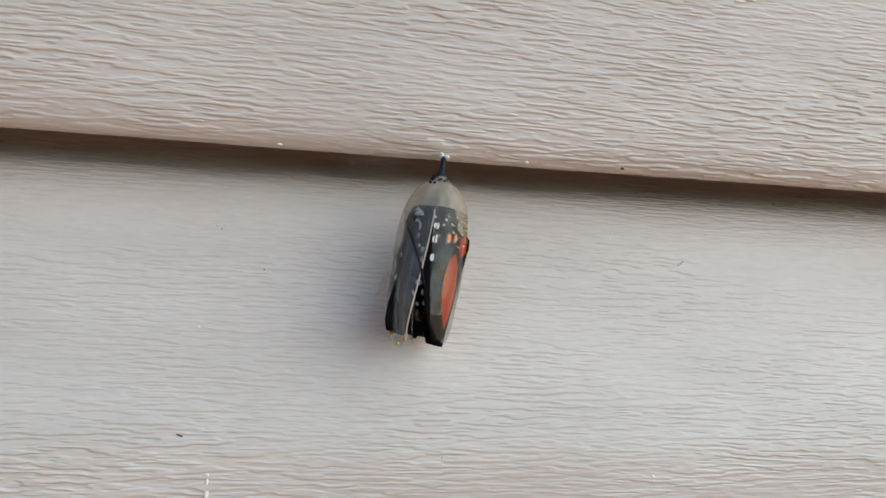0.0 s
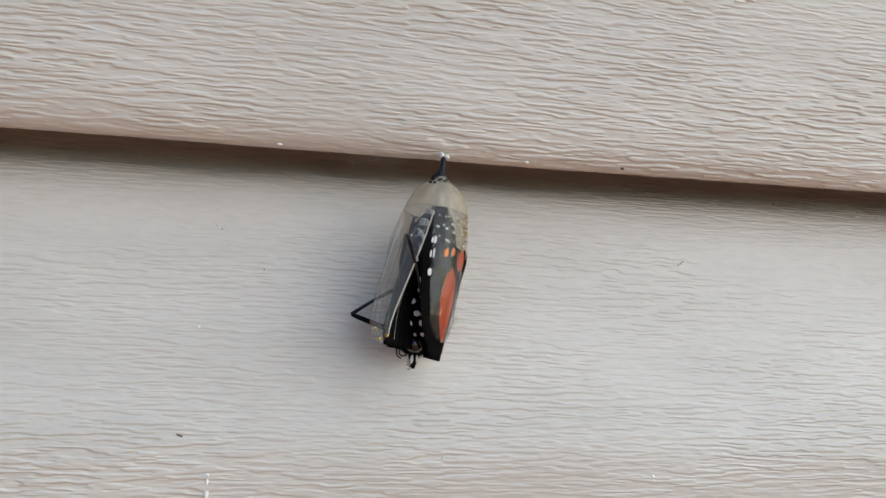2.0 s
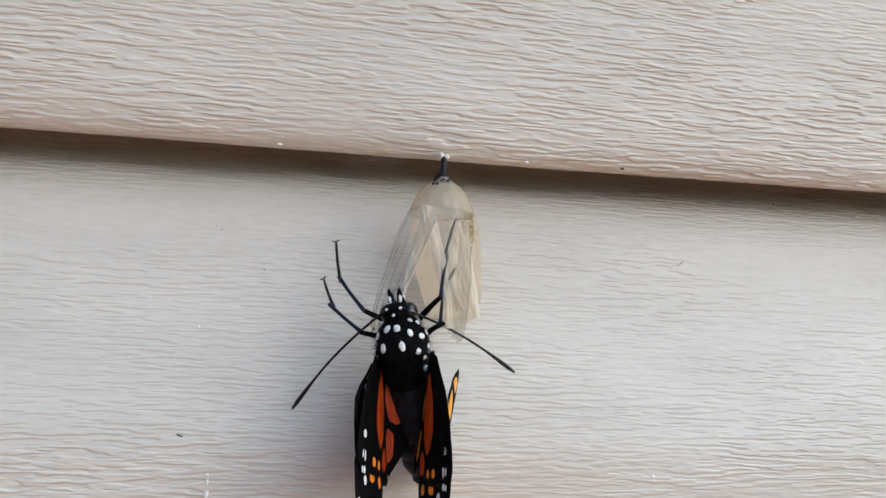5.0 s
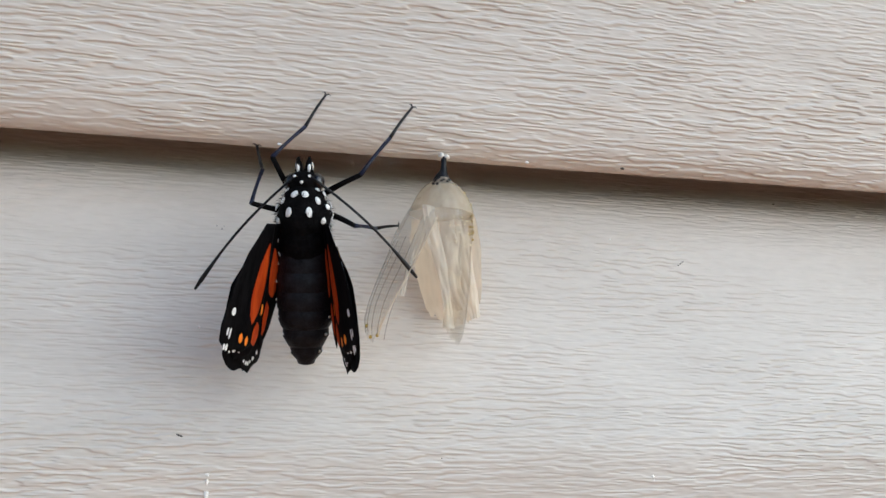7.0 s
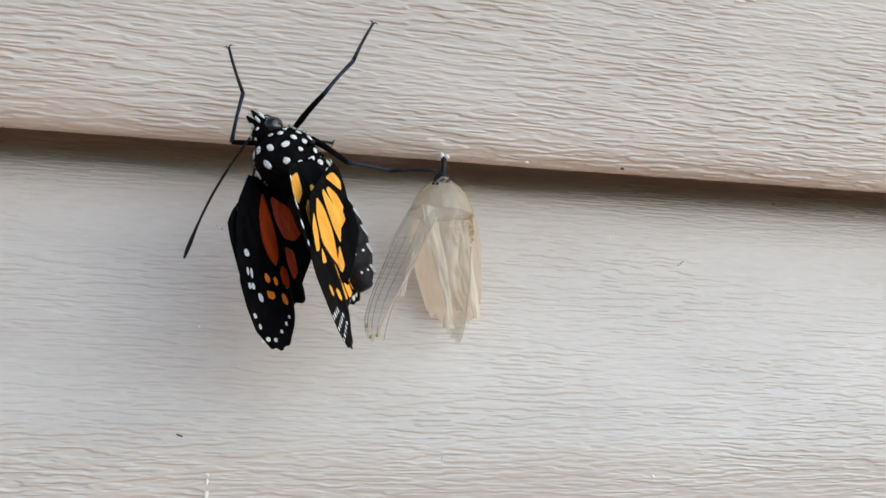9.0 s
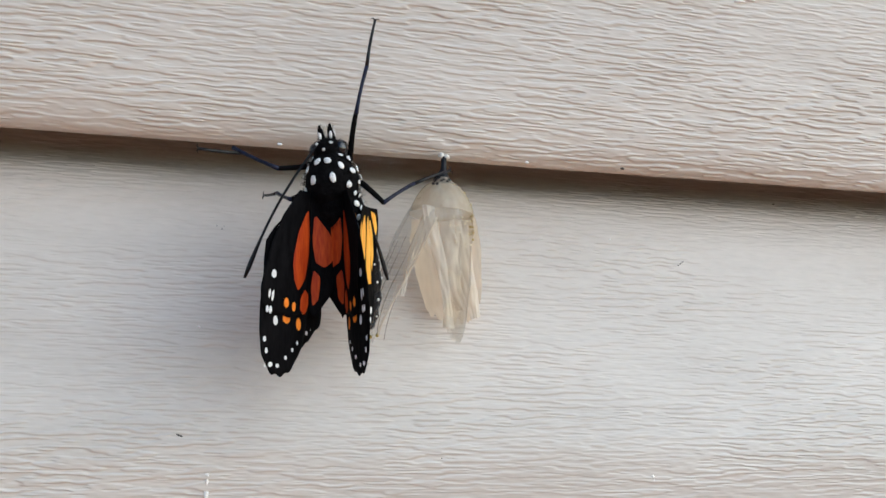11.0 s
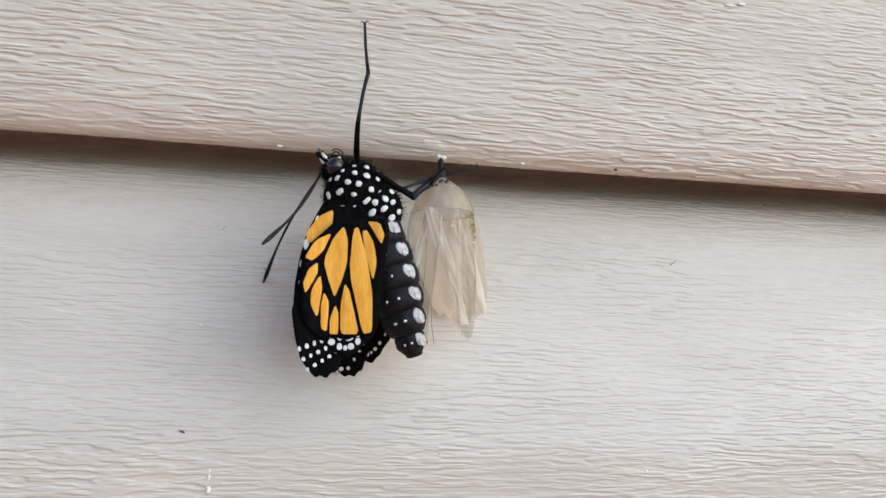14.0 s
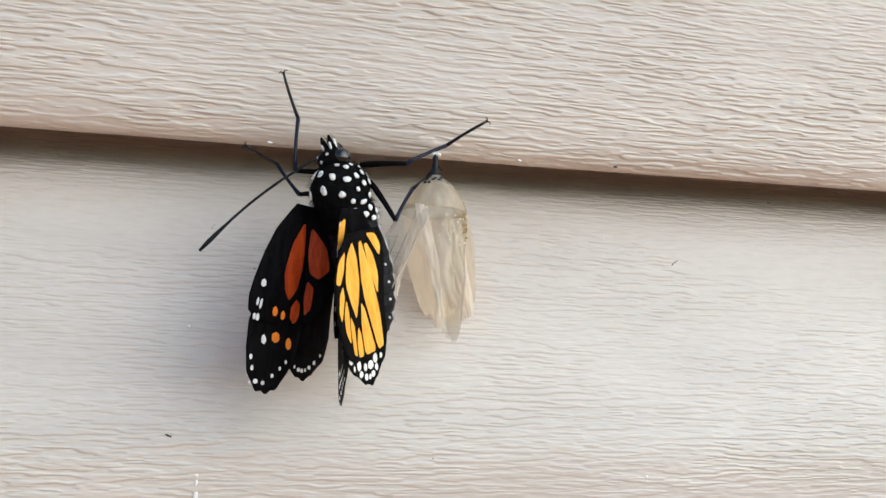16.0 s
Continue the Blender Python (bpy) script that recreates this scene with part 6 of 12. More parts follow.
    walk(WINGS[-1][4], [(0, mm(3.41, 3.83, 11, -2.4, 1.14, -113.38)), (0.5, mm(3.41, 3.83, 11, -2.4, 1.14, -113.38)), (0.9, mm(3.46, 4, 10.67, -2.4, 1.14, -113.38)), (1.1, mm(3.46, 4, 10.67, -2.4, 1.14, -113.38)), (1.4, mm(3.69, 4.2, 8.94, -2.4, 1.14, -113.38)), (1.6, mm(3.69, 4.2, 8.94, -2.4, 1.14, -113.38)), (1.9, mm(3.77, 4.5, 8.43, -2.4, 1.14, -113.38)), (2.1, mm(3.77, 4.5, 8.43, -2.4, 1.14, -113.38)), (2.4, mm(3.19, 4.66, 6.75, -2.4, 1.14, -113.38)), (2.6, mm(3.19, 4.66, 6.75, -2.4, 1.14, -113.38)), (2.8, mm(2.36, 4.36, 5.17, -2.4, 1.14, -113.38)), (3.1, mm(2.36, 4.36, 5.17, -2.4, 1.14, -113.38)), (3.25, mm(2.03, 2.36, 2.79, -3.85, 3.73, -112.97)), (3.4, mm(2.03, 2.36, 2.79, -3.85, 3.73, -112.97)), (3.5, mm(-3.96, -5.52, 2.6, 2.8, -5.4, -10.5)), (3.6, mm(-3.84, -3.76, 1.1, 1.6, 0.1, 19.7)), (3.7, mm(-3.3, -3, 0.6, -2.5, 38, 53.4)), (3.8, mm(-3.3, -3, 0.6, -2.5, 38, 53.4)), (3.9, mm(1.91, 0.64, 2.4, -49.05, 9.77, 58.29)), (4, mm(1.91, 0.64, 2.4, -49.05, 9.77, 58.29)), (4.1, mm(-4.06, 1.07, 1.32, -12.66, 1.22, 20.48)), (4.2, mm(-4.06, 1.07, 1.32, -12.66, 1.22, 20.48)), (5.2, mm(-2.76, -0.33, 1.05, -13.77, 10.51, 36.14)), (6.3, mm(-3.3, -3, 0.6, -2, 0, 64)), (6.4, mm(-3.3, -3, 0.6, -2, 0, 64)), (6.5, mm(-3.2, -0.94, 6.79, -13.64, 22.48, 52.32)), (6.6, mm(-3.2, -0.94, 6.79, -13.64, 22.48, 52.32)), (6.7, mm(-3.3, -3, 0.6, -2, 12, 51.6)), (6.8, mm(-3.3, -3, 0.6, -2, 12, 51.6)), (6.9, mm(-3.3, -3, 0.6, 9.1, 0.5, 67.8)), (7, mm(-3.3, -3, 0.6, 9.1, 0.5, 67.8)), (7.1, mm(-3.3, -3, 0.6, -2, 5, 51.8)), (7.2, mm(-3.3, -3, 0.6, -2, 4, 81.9)), (7.3, mm(-3.3, -3, 0.6, -2, 8, 49.7)), (7.4, mm(-3.3, -3, 0.6, -2, 8, 49.7)), (7.5, mm(-4.06, 1.07, 1.32, -12.66, 1.22, 20.48)), (7.6, mm(-4.06, 1.07, 1.32, -12.66, 1.22, 20.48)), (7.7, mm(-3.3, -3, 0.6, -2, 0, 62)), (7.8, mm(-3.3, -3, 0.6, -2, 0, 62)), (7.95, mm(-2.76, -0.33, 1.05, -13.77, 10.51, 36.14)), (8.1, mm(-2.76, -0.33, 1.05, -13.77, 10.51, 36.14)), (8.45, mm(-2.76, -0.33, 1.05, -13.77, 10.51, 36.14)), (8.7, mm(-2.76, -0.33, 1.05, -13.77, 10.51, 36.14)), (8.9, mm(-3.71, -1.74, 2.17, -13.23, 18.5, 52.46)), (9.2, mm(-3.71, -1.74, 2.17, -13.23, 18.5, 52.46)), (10.2, mm(-3.3, -3, 0.6, -2, 12, 59.6)), (11.3, mm(-1.77, -2.83, 0.48, -7.91, 6.76, 13.44)), (11.7, mm(-1.77, -2.83, 0.48, -7.91, 6.76, 13.44)), (11.9, mm(-4.1, -1.05, 1.95, -13.59, 8.08, 40.62)), (12, mm(-4.1, -1.05, 1.95, -13.59, 8.08, 40.62)), (12.1, mm(-3.3, -3, 0.6, -2.1, 14, 75.5)), (12.2, mm(-3.3, -3, 0.6, -2.1, 14, 75.5)), (12.3, mm(-3.3, -3, 0.6, -2.3, 30, 74.8)), (12.8, mm(-3.3, -3, 0.6, -2.3, 30, 74.8)), (12.9, mm(-3.3, -3, 0.6, -2.2, 23, 80.2)), (13, mm(-3.3, -3, 0.6, -2.2, 23, 80.2)), (13.1, mm(-3.3, -3, 0.6, -2, 5, 75.8)), (13.2, mm(-3.3, -3, 0.6, -2.2, 23, 80.2)), (14.3, mm(-3.3, -3, 0.6, -2.2, 23, 80.2)), (14.4, mm(-3.3, -3, 0.6, -2, 0, 68)), (14.5, mm(-2.1, -3.32, 0.39, -6.48, 1.86, 5.51)), (14.65, mm(-2.1, -3.32, 0.39, -6.48, 1.86, 5.51)), (14.8, mm(-1.43, -1.62, -2.47, -48.21, 30.32, 36.55)), (15.05, mm(-1.43, -1.62, -2.47, -48.21, 30.32, 36.55)), (15.1, mm(-3.3, -3, 0.6, -46.3, 5.5, 18.2)), (15.2, mm(-3.3, -3, 0.6, -46.3, 5.5, 18.2)), (15.3, mm(-3.3, -3, 0.6, -2, -6, 72.2)), (15.4, mm(-3.3, -3, 0.6, -2, -6, 72.2)), (15.5, mm(-1.82, -3.84, -0.96, -8.99, 1.97, 5.91)), (15.6, mm(-1.82, -3.84, -0.96, -8.99, 1.97, 5.91)), (15.9, mm(-3.41, -2.37, 0.67, -8.25, 17.04, 44.85)), (16, mm(-3.41, -2.37, 0.67, -8.25, 17.04, 44.85))])
    walk(WINGS[-1][2], [(0, mm(3.75, 1.26, 12.25, 3.93, -1.78, 46.55)), (0.5, mm(3.75, 1.26, 12.25, 3.93, -1.78, 46.55)), (0.9, mm(3.8, 1.43, 11.92, 3.93, -1.78, 46.55)), (1.1, mm(3.8, 1.43, 11.92, 3.93, -1.78, 46.55)), (1.4, mm(4.03, 1.63, 10.19, 3.93, -1.78, 46.55)), (1.6, mm(4.03, 1.63, 10.19, 3.93, -1.78, 46.55)), (1.9, mm(4.12, 1.93, 9.68, 3.93, -1.78, 46.55)), (2.1, mm(4.12, 1.93, 9.68, 3.93, -1.78, 46.55)), (2.4, mm(3.53, 2.09, 8, 3.93, -1.78, 46.55)), (2.6, mm(3.53, 2.09, 8, 3.93, -1.78, 46.55)), (2.8, mm(2.7, 1.79, 6.42, 3.93, -1.78, 46.55)), (3.1, mm(2.7, 1.79, 6.42, 3.93, -1.78, 46.55)), (3.25, mm(2.4, -0.27, 3.91, 6.18, -3.71, 46.91)), (3.4, mm(2.4, -0.27, 3.91, 6.18, -3.71, 46.91)), (3.5, mm(2.9, 1.59, 1.77, -2, -4, -6.9)), (3.6, mm(-2.16, -0.75, -0.23, -2, 0, 35)), (3.7, mm(-4.38, -1.98, -1.23, -2.4, 34, 56.7)), (3.8, mm(-4.38, -1.98, -1.23, -2.4, 34, 56.7)), (3.9, mm(-0.98, -0.68, -0.04, 13.78, 41.02, 160.57)), (4, mm(-0.98, -0.68, -0.04, 13.78, 41.02, 160.57)), (4.1, mm(-5.15, 1.41, 0.77, -7.27, 10.46, 69.95)), (4.2, mm(-5.15, 1.41, 0.77, -7.27, 10.46, 69.95)), (5.2, mm(-3.96, -0.35, 0.64, -0.64, 17.25, 87.32)), (6.3, mm(-4.44, -2.09, -1.23, -2, 4, 66.9)), (6.4, mm(-4.44, -2.09, -1.23, -2, 4, 66.9)), (6.5, mm(-4.39, -1.35, 6.6, 9.66, 24.38, 107.14)), (6.6, mm(-4.39, -1.35, 6.6, 9.66, 24.38, 107.14)), (6.7, mm(-4.35, -1.94, -1.23, -2, 8, 54.7)), (6.8, mm(-4.35, -1.94, -1.23, -2, 8, 54.7)), (6.9, mm(-4.45, -2.14, -1.07, 9.3, -0.1, 70.7)), (7, mm(-4.45, -2.14, -1.07, 9.3, -0.1, 70.7)), (7.1, mm(-4.35, -1.94, -1.23, -2, 3, 54.9)), (7.2, mm(-4.5, -2.33, -1.23, -2, 2, 84.9)), (7.3, mm(-4.34, -1.92, -1.23, -2, 4, 52.9)), (7.4, mm(-4.34, -1.92, -1.23, -2, 4, 52.9)), (7.5, mm(-5.15, 1.41, 0.77, -7.27, 10.46, 69.95)), (7.6, mm(-5.15, 1.41, 0.77, -7.27, 10.46, 69.95)), (7.7, mm(-4.42, -2.06, -1.23, -2, 4, 64.9)), (7.8, mm(-4.42, -2.06, -1.23, -2, 4, 64.9)), (7.95, mm(-3.96, -0.35, 0.64, -0.64, 17.25, 87.32)), (8.1, mm(-3.96, -0.35, 0.64, -0.64, 17.25, 87.32)), (8.45, mm(-3.96, -0.35, 0.64, -0.64, 17.25, 87.32)), (8.7, mm(-3.96, -0.35, 0.64, -0.64, 17.25, 87.32)), (8.9, mm(-4.89, -2.14, 1.91, 6.41, 21.73, 105.86)), (9.2, mm(-4.89, -2.14, 1.91, 6.41, 21.73, 105.86)), (10.2, mm(-4.41, -2.04, -1.23, -2, 8, 62.7)), (11.3, mm(-2.86, -2.33, 0.08, 0.14, 10.39, 63.92)), (11.7, mm(-2.86, -2.33, 0.08, 0.14, 10.39, 63.92)), (11.9, mm(-5.29, -1.15, 1.51, -2.5, 15.58, 91.25)), (12, mm(-5.29, -1.15, 1.51, -2.5, 15.58, 91.25)), (12.1, mm(-4.48, -2.25, -1.23, -2.1, 17, 78.4)), (12.2, mm(-4.48, -2.25, -1.23, -2.1, 17, 78.4)), (12.3, mm(-4.48, -2.25, -1.23, -2.4, 32, 77.8)), (12.8, mm(-4.48, -2.25, -1.23, -2.4, 32, 77.8)), (12.9, mm(-4.5, -2.32, -1.23, -2.2, 27, 83)), (13, mm(-4.5, -2.32, -1.23, -2.2, 27, 83)), (13.1, mm(-4.48, -2.25, -1.23, -2, 7, 78.8)), (13.2, mm(-4.5, -2.32, -1.23, -2.2, 27, 83)), (14.3, mm(-4.5, -2.32, -1.23, -2.2, 27, 83)), (14.4, mm(-4.46, -2.14, -1.23, -2, 4, 70.9)), (14.5, mm(-3.08, -2.65, -0.07, -2.75, 6.15, 55.47)), (14.65, mm(-3.08, -2.65, -0.07, -2.75, 6.15, 55.47)), (14.8, mm(-3.86, -2.06, -3.62, 25.3, 35.77, 111.69)), (15.05, mm(-3.86, -2.06, -3.62, 25.3, 35.77, 111.69)), (15.1, mm(-5.3, -2.37, -1.14, 4.1, 15, 89.1)), (15.2, mm(-5.3, -2.37, -1.14, 4.1, 15, 89.1)), (15.3, mm(-4.47, -2.19, -1.23, -2, -2, 75.1)), (15.4, mm(-4.47, -2.19, -1.23, -2, -2, 75.1)), (15.5, mm(-2.81, -3.2, -1.45, -4.29, 8.15, 55.76)), (15.6, mm(-2.81, -3.2, -1.45, -4.29, 8.15, 55.76)), (15.9, mm(-5.24, 0.26, -2.52, 5.03, 18.22, 86.89)), (16, mm(-5.24, 0.26, -2.52, 5.03, 18.22, 86.89))])
    walk(WINGS[-1][3], [(0, mm(4.27, 0.53, 17.7, 3.93, -1.78, 46.55)), (0.5, mm(4.27, 0.53, 17.7, 3.93, -1.78, 46.55)), (0.9, mm(4.32, 0.71, 17.37, 3.93, -1.78, 46.55)), (1.1, mm(4.32, 0.71, 17.37, 3.93, -1.78, 46.55)), (1.4, mm(4.55, 0.9, 15.64, 3.93, -1.78, 46.55)), (1.6, mm(4.55, 0.9, 15.64, 3.93, -1.78, 46.55)), (1.9, mm(4.64, 1.2, 15.13, 3.93, -1.78, 46.55)), (2.1, mm(4.64, 1.2, 15.13, 3.93, -1.78, 46.55)), (2.4, mm(4.05, 1.36, 13.45, 3.93, -1.78, 46.55)), (2.6, mm(4.05, 1.36, 13.45, 3.93, -1.78, 46.55)), (2.8, mm(3.22, 1.07, 11.87, 3.93, -1.78, 46.55)), (3.1, mm(3.22, 1.07, 11.87, 3.93, -1.78, 46.55)), (3.25, mm(2.95, -1.27, 9.31, 6.18, -3.71, 46.91)), (3.4, mm(2.95, -1.27, 9.31, 6.18, -3.71, 46.91)), (3.5, mm(2.59, 1.52, 5.97, -2, -4, -6.9)), (3.6, mm(-2.09, -0.85, 3.56, -2, 0, 35)), (3.7, mm(-3.24, -0.47, 1.57, -2.4, 34, 56.7)), (3.8, mm(-3.24, -0.47, 1.57, -2.4, 34, 56.7)), (3.9, mm(-3.07, 0.74, 2.77, 13.78, 41.02, 160.57)), (4, mm(-3.07, 0.74, 2.77, 13.78, 41.02, 160.57)), (4.1, mm(-5.69, 2.44, 5.03, -7.27, 10.46, 69.95)), (4.2, mm(-5.69, 2.44, 5.03, -7.27, 10.46, 69.95)), (5.2, mm(-4.25, 0.79, 4.27, -0.64, 17.25, 87.32)), (6.3, mm(-4.21, -1.99, 1.29, -2, 4, 66.9)), (6.4, mm(-4.21, -1.99, 1.29, -2, 4, 66.9)), (6.5, mm(-4.54, 0.12, 9.79, 9.66, 24.38, 107.14)), (6.6, mm(-4.54, 0.12, 9.79, 9.66, 24.38, 107.14)), (6.7, mm(-4.02, -1.76, 1.19, -2, 8, 54.7)), (6.8, mm(-4.02, -1.76, 1.19, -2, 8, 54.7)), (6.9, mm(-3.66, -2.42, 2.41, 9.3, -0.1, 70.7)), (7, mm(-3.66, -2.42, 2.41, 9.3, -0.1, 70.7)), (7.1, mm(-4.14, -1.94, 1.21, -2, 3, 54.9)), (7.2, mm(-4.31, -2.26, 1.21, -2, 2, 84.9)), (7.3, mm(-4.1, -1.89, 1.21, -2, 4, 52.9)), (7.4, mm(-4.1, -1.89, 1.21, -2, 4, 52.9)), (7.5, mm(-5.69, 2.44, 5.03, -7.27, 10.46, 69.95)), (7.6, mm(-5.69, 2.44, 5.03, -7.27, 10.46, 69.95)), (7.7, mm(-4.19, -1.99, 1.13, -2, 4, 64.9)), (7.8, mm(-4.19, -1.99, 1.13, -2, 4, 64.9)), (7.95, mm(-4.25, 0.79, 4.27, -0.64, 17.25, 87.32)), (8.1, mm(-4.25, 0.79, 4.27, -0.64, 17.25, 87.32)), (8.45, mm(-4.25, 0.79, 4.27, -0.64, 17.25, 87.32)), (8.7, mm(-4.25, 0.79, 4.27, -0.64, 17.25, 87.32)), (8.9, mm(-5.15, -0.86, 5.17, 6.41, 21.73, 105.86)), (9.2, mm(-5.15, -0.86, 5.17, 6.41, 21.73, 105.86)), (10.2, mm(-4.12, -1.89, 0.69, -2, 8, 62.7)), (11.3, mm(-2.97, -1.87, 2.05, 0.14, 10.39, 63.92)), (11.7, mm(-2.97, -1.87, 2.05, 0.14, 10.39, 63.92)), (11.9, mm(-5.67, -0.71, 3.13, -2.5, 15.58, 91.25)), (12, mm(-5.67, -0.71, 3.13, -2.5, 15.58, 91.25)), (12.1, mm(-4.19, -1.78, 0.47, -2.1, 17, 78.4)), (12.2, mm(-4.19, -1.78, 0.47, -2.1, 17, 78.4)), (12.3, mm(-4.05, -0.97, 0.92, -2.4, 32, 77.8)), (12.8, mm(-4.05, -0.97, 0.92, -2.4, 32, 77.8)), (12.9, mm(-4.21, -1.69, 0.05, -2.2, 27, 83)), (13, mm(-4.21, -1.69, 0.05, -2.2, 27, 83)), (13.1, mm(-4.25, -2.1, 0.36, -2, 7, 78.8)), (13.2, mm(-4.21, -1.69, 0.05, -2.2, 27, 83)), (14.3, mm(-4.21, -1.69, 0.05, -2.2, 27, 83)), (14.4, mm(-4.22, -2.11, 0.2, -2, 4, 70.9)), (14.5, mm(-3.33, -2.46, 0.12, -2.75, 6.15, 55.47)), (14.65, mm(-3.33, -2.46, 0.12, -2.75, 6.15, 55.47)), (14.8, mm(-3.57, -1.88, -3.53, 25.3, 35.77, 111.69)), (15.05, mm(-3.57, -1.88, -3.53, 25.3, 35.77, 111.69)), (15.1, mm(-5.03, -2.35, -1.04, 4.1, 15, 89.1)), (15.2, mm(-5.03, -2.35, -1.04, 4.1, 15, 89.1)), (15.3, mm(-4.23, -2.26, -1.09, -2, -2, 75.1)), (15.4, mm(-4.23, -2.26, -1.09, -2, -2, 75.1)), (15.5, mm(-3.06, -3.03, -1.47, -4.29, 8.15, 55.76)), (15.6, mm(-3.06, -3.03, -1.47, -4.29, 8.15, 55.76)), (15.9, mm(-5.53, 0.28, -2.49, 5.03, 18.22, 86.89)), (16, mm(-5.53, 0.28, -2.49, 5.03, 18.22, 86.89))])
    walk(RINGS[0], [(0, mm(0, 0.8, -2.6, 0, 0, 0)), (3.4, mm(0, 0.8, -2.6, 0, 0, 0)), (3.5, mm(0, 0.8, -2.6, -12, 0, 0)), (3.6, mm(0, 0.8, -2.6, -8, 0, 0)), (3.8, mm(0, 0.8, -2.6, -8, 0, 0)), (3.9, mm(0, 0.8, -2.6, -22, 0, 0)), (4, mm(0, 0.8, -2.6, -22, 0, 0)), (4.1, mm(0, 0.8, -2.6, 6, 0, 0)), (4.2, mm(0, 0.8, -2.6, 6, 0, 0)), (5.2, mm(0, 0.8, -2.6, 8, 0, 0)), (6.3, mm(0, 0.8, -2.6, 10, -2, 0)), (6.4, mm(0, 0.8, -2.6, 10, -2, 0)), (6.5, mm(0, 0.8, -2.6, -16, 0, 0)), (6.6, mm(0, 0.8, -2.6, -16, 0, 0)), (6.7, mm(0, 0.8, -2.6, -6, 0, 0)), (6.8, mm(0, 0.8, -2.6, -6, 0, 0)), (6.9, mm(0, 0.8, -2.6, 4, 0, 0)), (7.1, mm(0, 0.8, -2.6, 4, 0, 0)), (7.2, mm(0, 0.8, -2.6, 6, 0, 0)), (7.3, mm(0, 0.8, -2.6, 6, -2, 0)), (7.4, mm(0, 0.8, -2.6, 6, -2, 0)), (7.5, mm(0, 0.8, -2.6, 6, -3, 0)), (7.6, mm(0, 0.8, -2.6, 6, -3, 0)), (7.7, mm(0, 0.8, -2.6, 8, -3, 0)), (7.8, mm(0, 0.8, -2.6, 8, -3, 0)), (7.95, mm(0, 0.8, -2.6, -6, 0, 0)), (8.7, mm(0, 0.8, -2.6, -6, 0, 0)), (8.9, mm(0, 0.8, -2.6, -10, 0, 0)), (9.2, mm(0, 0.8, -2.6, -10, 0, 0)), (10.2, mm(0, 0.8, -2.6, -6, 0, 0)), (11.3, mm(0, 0.8, -2.6, 16, -3, 0)), (11.7, mm(0, 0.8, -2.6, 16, -3, 0)), (11.9, mm(0, 0.8, -2.6, -6, 0, 0)), (12, mm(0, 0.8, -2.6, -6, 0, 0)), (12.1, mm(0, 0.8, -2.6, -12, 0, 0)), (12.2, mm(0, 0.8, -2.6, -12, 0, 0)), (12.3, mm(0, 0.8, -2.6, -26, -3, 0)), (12.8, mm(0, 0.8, -2.6, -26, -3, 0)), (12.9, mm(0, 0.8, -2.6, -25, -3, 0)), (13, mm(0, 0.8, -2.6, -25, -3, 0)), (13.1, mm(0, 0.8, -2.6, 2, 0, 0)), (13.2, mm(0, 0.8, -2.6, -23, -3, 0)), (14.3, mm(0, 0.8, -2.6, -23, -3, 0)), (14.4, mm(0, 0.8, -2.6, -6, 0, 0)), (14.5, mm(0, 0.8, -2.6, 20, 0, 0)), (14.65, mm(0, 0.8, -2.6, 20, 0, 0)), (14.8, mm(0, 0.8, -2.6, -31.82, -10.25, 1.99)), (15.05, mm(0, 0.8, -2.6, -31.82, -10.25, 1.99)), (15.1, mm(0, 0.8, -2.6, -30.71, -7.99, 1.62)), (15.2, mm(0, 0.8, -2.6, -30.71, -7.99, 1.62)), (15.3, mm(0, 0.8, -2.6, 20, 0, 0)), (15.6, mm(0, 0.8, -2.6, 20, 0, 0)), (15.9, mm(0, 0.8, -2.6, 2, 0, 0)), (16, mm(0, 0.8, -2.6, 2, 0, 0))])
